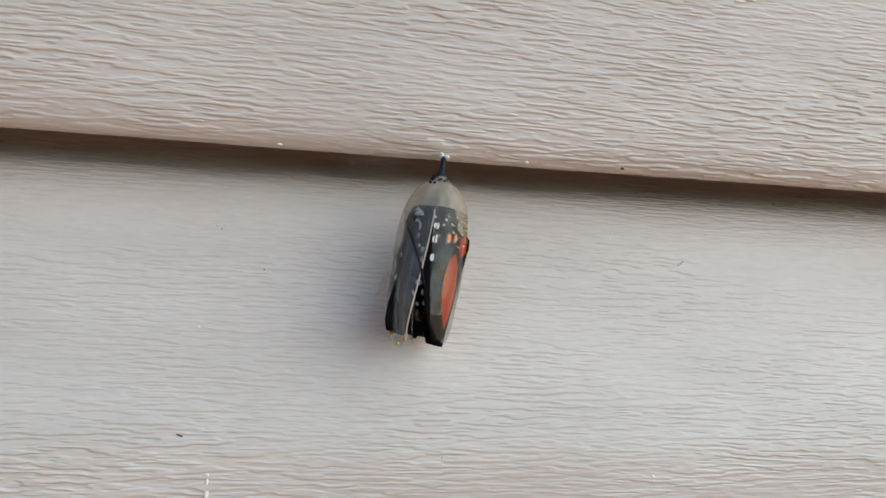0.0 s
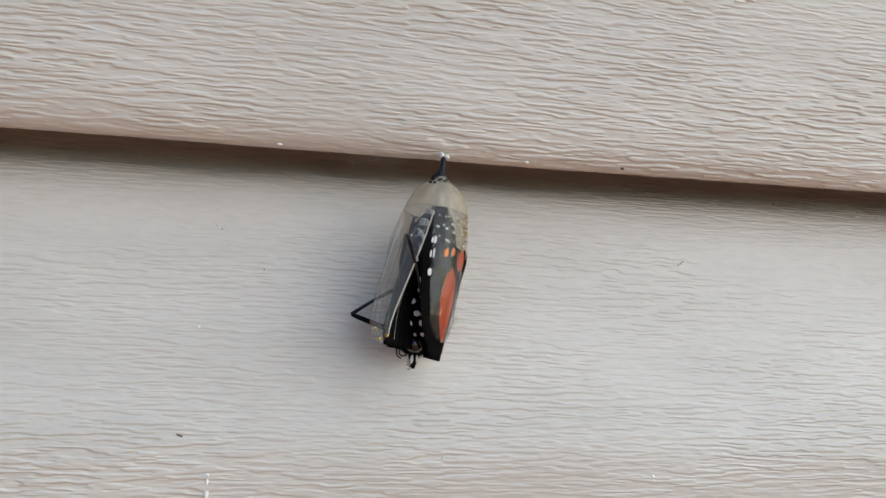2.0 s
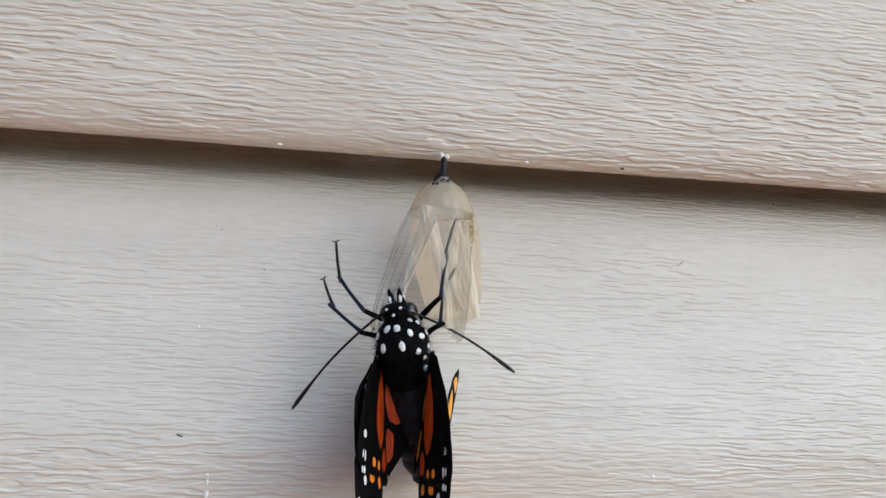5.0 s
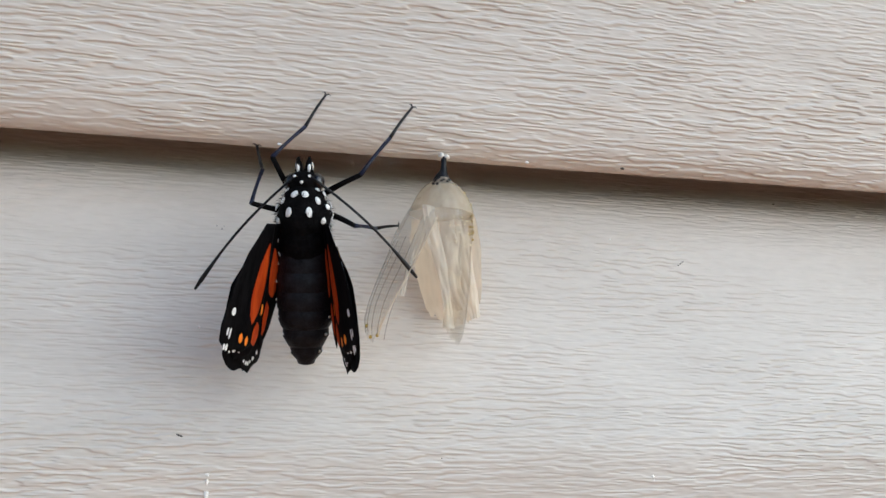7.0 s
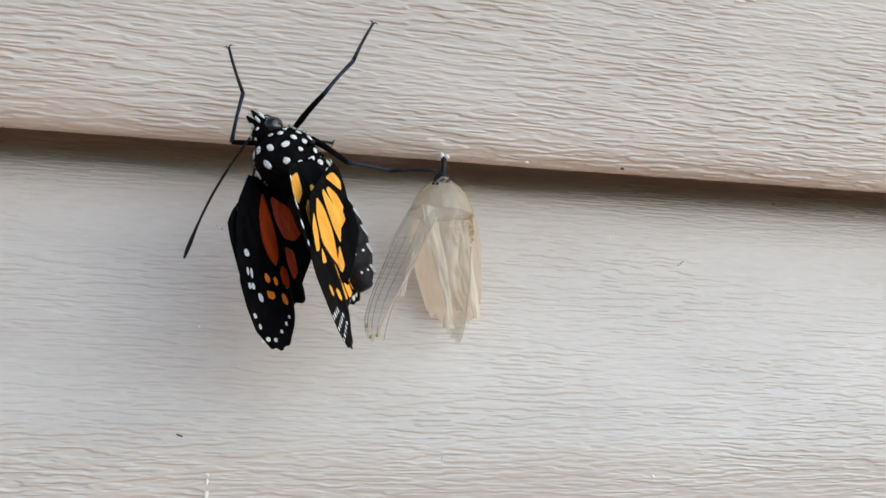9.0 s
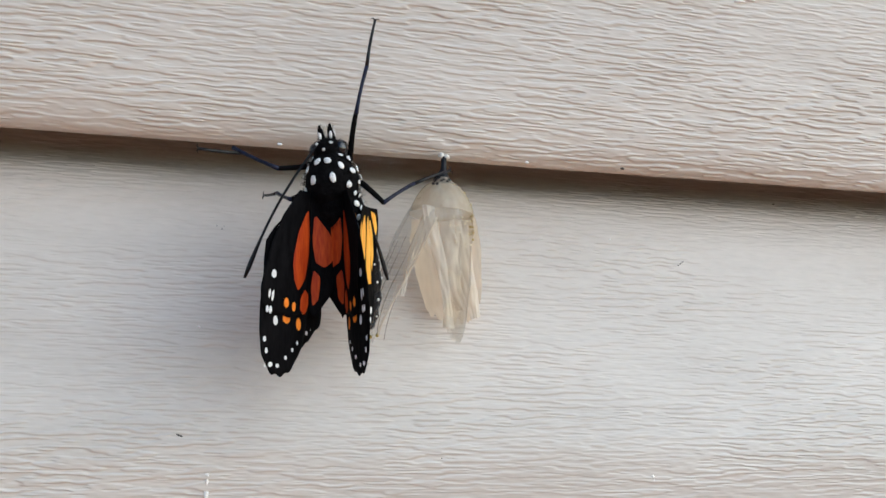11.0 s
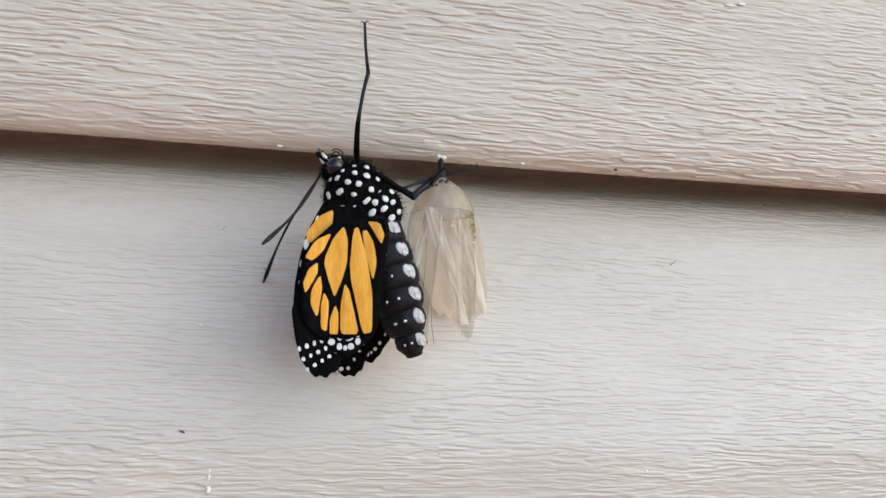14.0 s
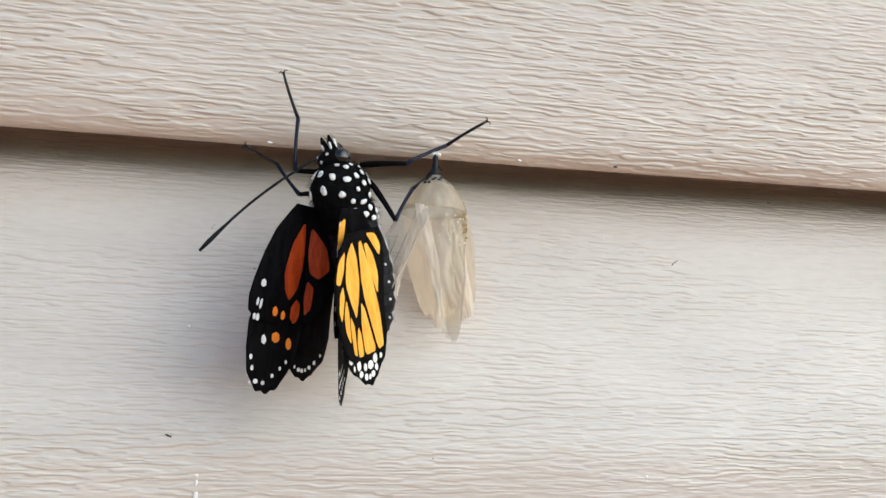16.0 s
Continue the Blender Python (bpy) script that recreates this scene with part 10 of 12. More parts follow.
    walk(LEGS["R2"][0], [(0, mm(2.5, 4.4, 0.9, -77.8, 61.2, -66.2)), (0.5, mm(2.5, 4.4, 0.9, -77.8, 61.2, -66.2)), (0.9, mm(2.5, 4.4, 0.9, -44.8, 78.2, -33.6)), (1.1, mm(2.5, 4.4, 0.9, -44.8, 78.2, -33.6)), (1.4, mm(2.5, 4.4, 0.9, 66.8, 16.9, 94.2)), (1.6, mm(2.5, 4.4, 0.9, 66.8, 16.9, 94.2)), (1.9, mm(2.5, 4.4, 0.9, 54.6, 5.1, 96.2)), (2.1, mm(2.5, 4.4, 0.9, 54.6, 5.1, 96.2)), (2.4, mm(2.5, 4.4, 0.9, 29.4, 3, 96.5)), (2.6, mm(2.5, 4.4, 0.9, 29.4, 3, 96.5)), (2.8, mm(2.5, 4.4, 0.9, -5.4, 4.9, 96.2)), (3.1, mm(2.5, 4.4, 0.9, -5.4, 4.9, 96.2)), (3.25, mm(2.5, 4.4, 0.9, -5.3, 4.7, 96.2)), (3.4, mm(2.5, 4.4, 0.9, -5.3, 4.7, 96.2)), (3.5, mm(2.5, 4.4, 0.9, 6.8, 3, 97)), (3.6, mm(2.5, 4.4, 0.9, -33, -2.7, 95)), (3.7, mm(2.5, 4.4, 0.9, -40.9, -5.3, 85)), (3.8, mm(2.5, 4.4, 0.9, -40.9, -5.3, 85)), (3.9, mm(2.5, 4.4, 0.9, -36.5, -8, 85)), (4, mm(2.5, 4.4, 0.9, -36.5, -8, 85)), (4.1, mm(2.5, 4.4, 0.9, -175.8, -20, 180)), (4.2, mm(2.5, 4.4, 0.9, -175.8, -20, 180)), (5.2, mm(2.5, 4.4, 0.9, -73.8, -82.5, 20)), (6.3, mm(2.5, 4.4, 0.9, -19.1, -26.4, 34)), (6.4, mm(2.5, 4.4, 0.9, -19.1, -26.4, 34)), (6.5, mm(2.5, 4.4, 0.9, 2.9, -10.1, 58)), (6.6, mm(2.5, 4.4, 0.9, 2.9, -10.1, 58)), (6.7, mm(2.5, 4.4, 0.9, -36.1, -31.5, 25)), (6.8, mm(2.5, 4.4, 0.9, -36.1, -31.5, 25)), (6.9, mm(2.5, 4.4, 0.9, -41.8, -66.7, 0)), (7, mm(2.5, 4.4, 0.9, -41.8, -66.7, 0)), (7.1, mm(2.5, 4.4, 0.9, -51.3, -48.6, 0)), (7.2, mm(2.5, 4.4, 0.9, 3.9, -76.1, -34)), (7.3, mm(2.5, 4.4, 0.9, -59.5, -36, 18)), (7.4, mm(2.5, 4.4, 0.9, -59.5, -36, 18)), (7.5, mm(2.5, 4.4, 0.9, -58.9, -41.6, 10)), (7.6, mm(2.5, 4.4, 0.9, -58.9, -41.6, 10)), (7.7, mm(2.5, 4.4, 0.9, -57.6, -31.1, 26)), (7.8, mm(2.5, 4.4, 0.9, -57.6, -31.1, 26)), (7.95, mm(2.5, 4.4, 0.9, -29.5, -30.4, 32)), (8.1, mm(2.5, 4.4, 0.9, -29.5, -30.4, 32)), (8.45, mm(2.5, 4.4, 0.9, -7.4, -28.1, 32)), (8.7, mm(2.5, 4.4, 0.9, -7.4, -28.1, 32)), (8.9, mm(2.5, 4.4, 0.9, -24, -19, 44)), (9.2, mm(2.5, 4.4, 0.9, -24, -19, 44)), (10.2, mm(2.5, 4.4, 0.9, -33.5, -33.4, 25)), (11.3, mm(2.5, 4.4, 0.9, -33.6, -42.5, 7)), (11.7, mm(2.5, 4.4, 0.9, -33.6, -42.5, 7)), (11.9, mm(2.5, 4.4, 0.9, -43.9, -17.7, 38)), (12, mm(2.5, 4.4, 0.9, -43.9, -17.7, 38)), (12.1, mm(2.5, 4.4, 0.9, -5, -4.6, 58)), (12.2, mm(2.5, 4.4, 0.9, -5, -4.6, 58)), (12.3, mm(2.5, 4.4, 0.9, 3.3, 6.7, 68)), (12.8, mm(2.5, 4.4, 0.9, 3.3, 6.7, 68)), (12.9, mm(2.5, 4.4, 0.9, 2.6, -4.8, 80)), (13, mm(2.5, 4.4, 0.9, 2.6, -4.8, 80)), (13.1, mm(2.5, 4.4, 0.9, 3, -26.7, 62)), (13.2, mm(2.5, 4.4, 0.9, 2, -17, 84)), (14.1, mm(2.5, 4.4, 0.9, 2, -17, 84)), (14.2, mm(2.5, 4.4, 0.9, 2, -15.9, 82)), (14.3, mm(2.5, 4.4, 0.9, 2, -15.9, 82)), (14.4, mm(2.5, 4.4, 0.9, -46.4, -18.5, 42)), (14.5, mm(2.5, 4.4, 0.9, 134.6, -37.3, 180)), (14.65, mm(2.5, 4.4, 0.9, 134.6, -37.3, 180)), (14.8, mm(2.5, 4.4, 0.9, 114.6, -49.3, 116)), (15.05, mm(2.5, 4.4, 0.9, 114.6, -49.3, 116)), (15.1, mm(2.5, 4.4, 0.9, 104, 34.3, 110)), (15.2, mm(2.5, 4.4, 0.9, 104, 34.3, 110)), (15.3, mm(2.5, 4.4, 0.9, 141.8, -77.1, 166)), (15.4, mm(2.5, 4.4, 0.9, 141.8, -77.1, 166)), (15.5, mm(2.5, 4.4, 0.9, 126.7, -67.3, 180)), (15.6, mm(2.5, 4.4, 0.9, 126.7, -67.3, 180)), (15.9, mm(2.5, 4.4, 0.9, -14.9, -20.1, 40)), (16, mm(2.5, 4.4, 0.9, -14.9, -20.1, 40))])
    walk(LEGS["R2"][1], [(0, mm(-5.06, 2.65, 0.11, -30.9, -8, 98.3)), (0.5, mm(-5.06, 2.65, 0.11, -30.9, -8, 98.3)), (0.9, mm(-5.05, 2.82, -0.23, -30.8, -8, 98.3)), (1.1, mm(-5.05, 2.82, -0.23, -30.8, -8, 98.3)), (1.4, mm(-4.58, 2.98, -2.04, -31, -8, 98.3)), (1.6, mm(-4.58, 2.98, -2.04, -31, -8, 98.3)), (1.9, mm(-3.77, 3.31, -3.6, -31.6, -8, 98.3)), (2.1, mm(-3.77, 3.31, -3.6, -31.6, -8, 98.3)), (2.4, mm(-1.26, 3.61, -5.89, -33.6, -7.9, 98.3)), (2.6, mm(-1.26, 3.61, -5.89, -33.6, -7.9, 98.3)), (2.8, mm(3.3, 3.81, -6.84, -8.9, -6.6, 98.1)), (3.1, mm(3.3, 3.81, -6.84, -8.9, -6.6, 98.1)), (3.25, mm(3.28, 3.84, -6.84, -8.6, -4.3, 97.7)), (3.4, mm(3.28, 3.84, -6.84, -8.6, -4.3, 97.7)), (3.5, mm(1.63, 3.88, -6.83, 51.1, -40.2, 97)), (3.6, mm(6.7, 5.08, -5.64, 56.9, -61.2, 95)), (3.7, mm(7.63, 4.49, -4.97, 54.2, -52.6, 85)), (3.8, mm(7.63, 4.49, -4.97, 54.2, -52.6, 85)), (3.9, mm(7.2, 4.86, -5.31, 64.8, -87.1, 85)), (4, mm(7.2, 4.86, -5.31, 64.8, -87.1, 85)), (4.1, mm(5.16, 4.97, 8.21, -177.2, 29.2, 180)), (4.2, mm(5.16, 4.97, 8.21, -177.2, 29.2, 180)), (5.2, mm(7.09, -1.9, 0.61, -116.4, -44.3, -160)), (6.3, mm(6.64, 4.12, -5.7, 45.2, -82.2, 34)), (6.4, mm(6.64, 4.12, -5.7, 45.2, -82.2, 34)), (6.5, mm(2.89, 5.76, -6.77, 49.8, -83.5, 58)), (6.6, mm(2.89, 5.76, -6.77, 49.8, -83.5, 58)), (6.7, mm(7.43, 1.63, -4.47, -127.3, -41.8, -155)), (6.8, mm(7.43, 1.63, -4.47, -127.3, -41.8, -155)), (6.9, mm(7.84, -0.8, -1.4, 71.8, -84.6, 0)), (7, mm(7.84, -0.8, -1.4, 71.8, -84.6, 0)), (7.1, mm(6.16, -1.68, -2.33, -111.7, -49, -180)), (7.2, mm(9.06, 0.61, -0.97, -125.7, -29, 146)), (7.3, mm(6.79, -1.27, -2.3, -126.7, -46.7, -162)), (7.4, mm(6.79, -1.27, -2.3, -126.7, -46.7, -162)), (7.5, mm(6.29, -1.71, -2.12, -133.4, -75.7, -170)), (7.6, mm(6.29, -1.71, -2.12, -133.4, -75.7, -170)), (7.7, mm(7.33, -0.57, -2.68, -126.9, -85.9, -154)), (7.8, mm(7.33, -0.57, -2.68, -126.9, -85.9, -154)), (7.95, mm(7.45, 2.96, -4.95, -131.1, -82.1, -148)), (8.1, mm(7.45, 2.96, -4.95, -131.1, -82.1, -148)), (8.45, mm(6.12, 5.48, -5.92, -122.7, -89.4, -148)), (8.7, mm(6.12, 5.48, -5.92, -122.7, -89.4, -148)), (8.9, mm(6.37, 3.72, -5.84, 43.6, -45.9, 44)), (9.2, mm(6.37, 3.72, -5.84, 43.6, -45.9, 44)), (10.2, mm(7.56, 2.01, -4.53, 49.1, -88.5, 25)), (11.3, mm(7.38, 0.65, -3.89, -134.2, -57.3, -173)), (11.7, mm(7.38, 0.65, -3.89, -134.2, -57.3, -173)), (11.9, mm(7.18, 1.19, -4.45, -130.7, -56.5, -142)), (12, mm(7.18, 1.19, -4.45, -130.7, -56.5, -142)), (12.1, mm(3.41, 4.57, -6.85, -126.2, -72.9, -122)), (12.2, mm(3.41, 4.57, -6.85, -126.2, -72.9, -122)), (12.3, mm(1.75, 3.72, -6.83, 53.8, -69.6, 68)), (12.8, mm(1.75, 3.72, -6.83, 53.8, -69.6, 68)), (12.9, mm(2.27, 5.1, -6.86, 57.9, -73.8, 80)), (13, mm(2.27, 5.1, -6.86, 57.9, -73.8, 80)), (13.1, mm(3.79, 7.67, -6.06, -125.6, -49.4, -118)), (13.2, mm(2.47, 6.69, -6.56, -114.8, -84.7, -96)), (14.1, mm(2.47, 6.69, -6.56, -114.8, -84.7, -96)), (14.2, mm(2.52, 6.56, -6.6, -114.4, -86, -98)), (14.3, mm(2.52, 6.56, -6.6, -114.4, -86, -98)), (14.4, mm(7.55, 1.35, -4.2, -131.5, -54.5, -138)), (14.5, mm(5.82, -1.16, 5.25, 70.9, 0.8, 0)), (14.65, mm(5.82, -1.16, 5.25, 70.9, 0.8, 0)), (14.8, mm(-2.79, -0.92, 3.02, -121.5, 36.1, 116)), (15.05, mm(-2.79, -0.92, 3.02, -121.5, 36.1, 116)), (15.1, mm(-4.98, 2.81, 2.46, -117.2, 32.1, 110)), (15.2, mm(-4.98, 2.81, 2.46, -117.2, 32.1, 110)), (15.3, mm(7.13, -1.72, 2.27, 76.7, 14.6, -14)), (15.4, mm(7.13, -1.72, 2.27, 76.7, 14.6, -14)), (15.5, mm(6.8, -1.86, 2.7, 67.3, 3.6, 0)), (15.6, mm(6.8, -1.86, 2.7, 67.3, 3.6, 0)), (15.9, mm(5.77, 4.53, -6.18, -134.6, -38.8, -140)), (16, mm(5.77, 4.53, -6.18, -134.6, -38.8, -140))])
    walk(LEGS["R2"][2], [(0, mm(-1.04, 4.22, -6.86, -60.1, 4.6, 96.3)), (0.5, mm(-1.04, 4.22, -6.86, -60.1, 4.6, 96.3)), (0.9, mm(-1.04, 4.39, -7.2, -60.1, 4.6, 96.3)), (1.1, mm(-1.04, 4.39, -7.2, -60.1, 4.6, 96.3)), (1.4, mm(-0.54, 4.55, -9, -60.2, 4.6, 96.3)), (1.6, mm(-0.54, 4.55, -9, -60.2, 4.6, 96.3)), (1.9, mm(0.34, 4.89, -10.52, -60.4, 4.6, 96.3)), (2.1, mm(0.34, 4.89, -10.52, -60.4, 4.6, 96.3)), (2.4, mm(3.1, 5.18, -12.65, 40.5, -1.4, 97.2)), (2.6, mm(3.1, 5.18, -12.65, 40.5, -1.4, 97.2)), (2.8, mm(4.42, 4.92, -14.89, 36, -1.7, 97.3)), (3.1, mm(4.42, 4.92, -14.89, 36, -1.7, 97.3)), (3.25, mm(4.42, 4.61, -14.93, -10.5, -2.9, 97.5)), (3.4, mm(4.42, 4.61, -14.93, -10.5, -2.9, 97.5)), (3.5, mm(-5.11, 6.4, -10.76, 63.1, -40.4, 97)), (3.6, mm(-0.48, 8.4, -7.79, 64.4, -56.6, 95)), (3.7, mm(1.34, 8.87, -7.89, 51.8, -71.2, 85)), (3.8, mm(1.34, 8.87, -7.89, 51.8, -71.2, 85)), (3.9, mm(0.11, 8.99, -5.49, 55.7, -80.5, 85)), (4, mm(0.11, 8.99, -5.49, 55.7, -80.5, 85)), (4.1, mm(1.16, 5.37, 15.36, -126.5, 20.8, 180)), (4.2, mm(1.16, 5.37, 15.36, -126.5, 20.8, 180)), (5.2, mm(6.98, 5.87, 3.23, -140.9, -49.8, -160)), (6.3, mm(8.13, 12.14, -6.48, -151.8, -86.6, -146)), (6.4, mm(8.13, 12.14, -6.48, -151.8, -86.6, -146)), (6.5, mm(0.36, 13.54, -7.37, -142.8, -88.6, -122)), (6.6, mm(0.36, 13.54, -7.37, -142.8, -88.6, -122)), (6.7, mm(7.67, 8.94, -0.77, -162.6, -86.5, -155)), (6.8, mm(7.67, 8.94, -0.77, -162.6, -86.5, -155)), (6.9, mm(10.39, 6.99, -1.64, -116.9, -79.1, -180)), (7, mm(10.39, 6.99, -1.64, -116.9, -79.1, -180)), (7.1, mm(8.45, 5.94, -0.34, -138.8, -29.1, 180)), (7.2, mm(14.7, 4.84, 3.22, -148.5, -26.3, 146)), (7.3, mm(8.15, 6.08, 1.06, -151.3, -70.7, -162)), (7.4, mm(8.15, 6.08, 1.06, -151.3, -70.7, -162)), (7.5, mm(10.63, 5.11, -0.73, -139, -72.9, -170)), (7.6, mm(10.63, 5.11, -0.73, -139, -72.9, -170)), (7.7, mm(8.87, 7.48, -2.33, -151.3, -89.8, -154)), (7.8, mm(8.87, 7.48, -2.33, -151.3, -89.8, -154)), (7.95, mm(8.71, 11.03, -4.21, -149, -81.4, -148)), (8.1, mm(8.71, 11.03, -4.21, -149, -81.4, -148)), (8.45, mm(6.22, 13.68, -5.88, 39.7, -83.5, 32)), (8.7, mm(6.22, 13.68, -5.88, 39.7, -83.5, 32)), (8.9, mm(5.52, 10.75, -9.97, -0.4, -53.5, 44)), (9.2, mm(5.52, 10.75, -9.97, -0.4, -53.5, 44)), (10.2, mm(9.81, 9.89, -4.68, 17.5, -88.8, 25)), (11.3, mm(11.44, 7.07, -0.8, -144.1, -72.6, -173)), (11.7, mm(11.44, 7.07, -0.8, -144.1, -72.6, -173)), (11.9, mm(6.86, 8.83, -1.5, -142.8, -74.4, -142)), (12, mm(6.86, 8.83, -1.5, -142.8, -74.4, -142)), (12.1, mm(0.24, 12, -5.43, -142.7, -89.6, -122)), (12.2, mm(0.24, 12, -5.43, -142.7, -89.6, -122)), (12.3, mm(-2.69, 10.41, -8.53, 34.9, -79.5, 68)), (12.8, mm(-2.69, 10.41, -8.53, 34.9, -79.5, 68)), (12.9, mm(-3.85, 10.43, -8.08, -134.6, -89.4, -100)), (13, mm(-3.85, 10.43, -8.08, -134.6, -89.4, -100)), (13.1, mm(-0.4, 14, -2.95, 127.8, -72.4, -118)), (13.2, mm(-4.58, 10.87, -6.24, 117.5, -85.6, -96)), (14.1, mm(-4.58, 10.87, -6.24, 117.5, -85.6, -96)), (14.2, mm(-4.4, 10.94, -6.36, 117.5, -85.6, -98)), (14.3, mm(-4.4, 10.94, -6.36, 117.5, -85.6, -98)), (14.4, mm(6.72, 8.87, -1.05, -129.1, -64, -138)), (14.5, mm(5.78, 6.59, 2.58, 63, 1.7, 0)), (14.65, mm(5.78, 6.59, 2.58, 63, 1.7, 0)), (14.8, mm(2.39, 4.41, 6.48, -120.7, 29.9, 116)), (15.05, mm(2.39, 4.41, 6.48, -120.7, 29.9, 116)), (15.1, mm(1.2, 7.18, 5.63, -116.6, 21.9, 110)), (15.2, mm(1.2, 7.18, 5.63, -116.6, 21.9, 110)), (15.3, mm(8.6, 6.13, 0.44, 69.2, 7.5, -14)), (15.4, mm(8.6, 6.13, 0.44, 69.2, 7.5, -14)), (15.5, mm(6.6, 5.71, -0.46, 66.9, 3.2, 0)), (15.6, mm(6.6, 5.71, -0.46, 66.9, 3.2, 0)), (15.9, mm(4.79, 11.32, -1.69, -140.3, -64.2, -140)), (16, mm(4.79, 11.32, -1.69, -140.3, -64.2, -140))])
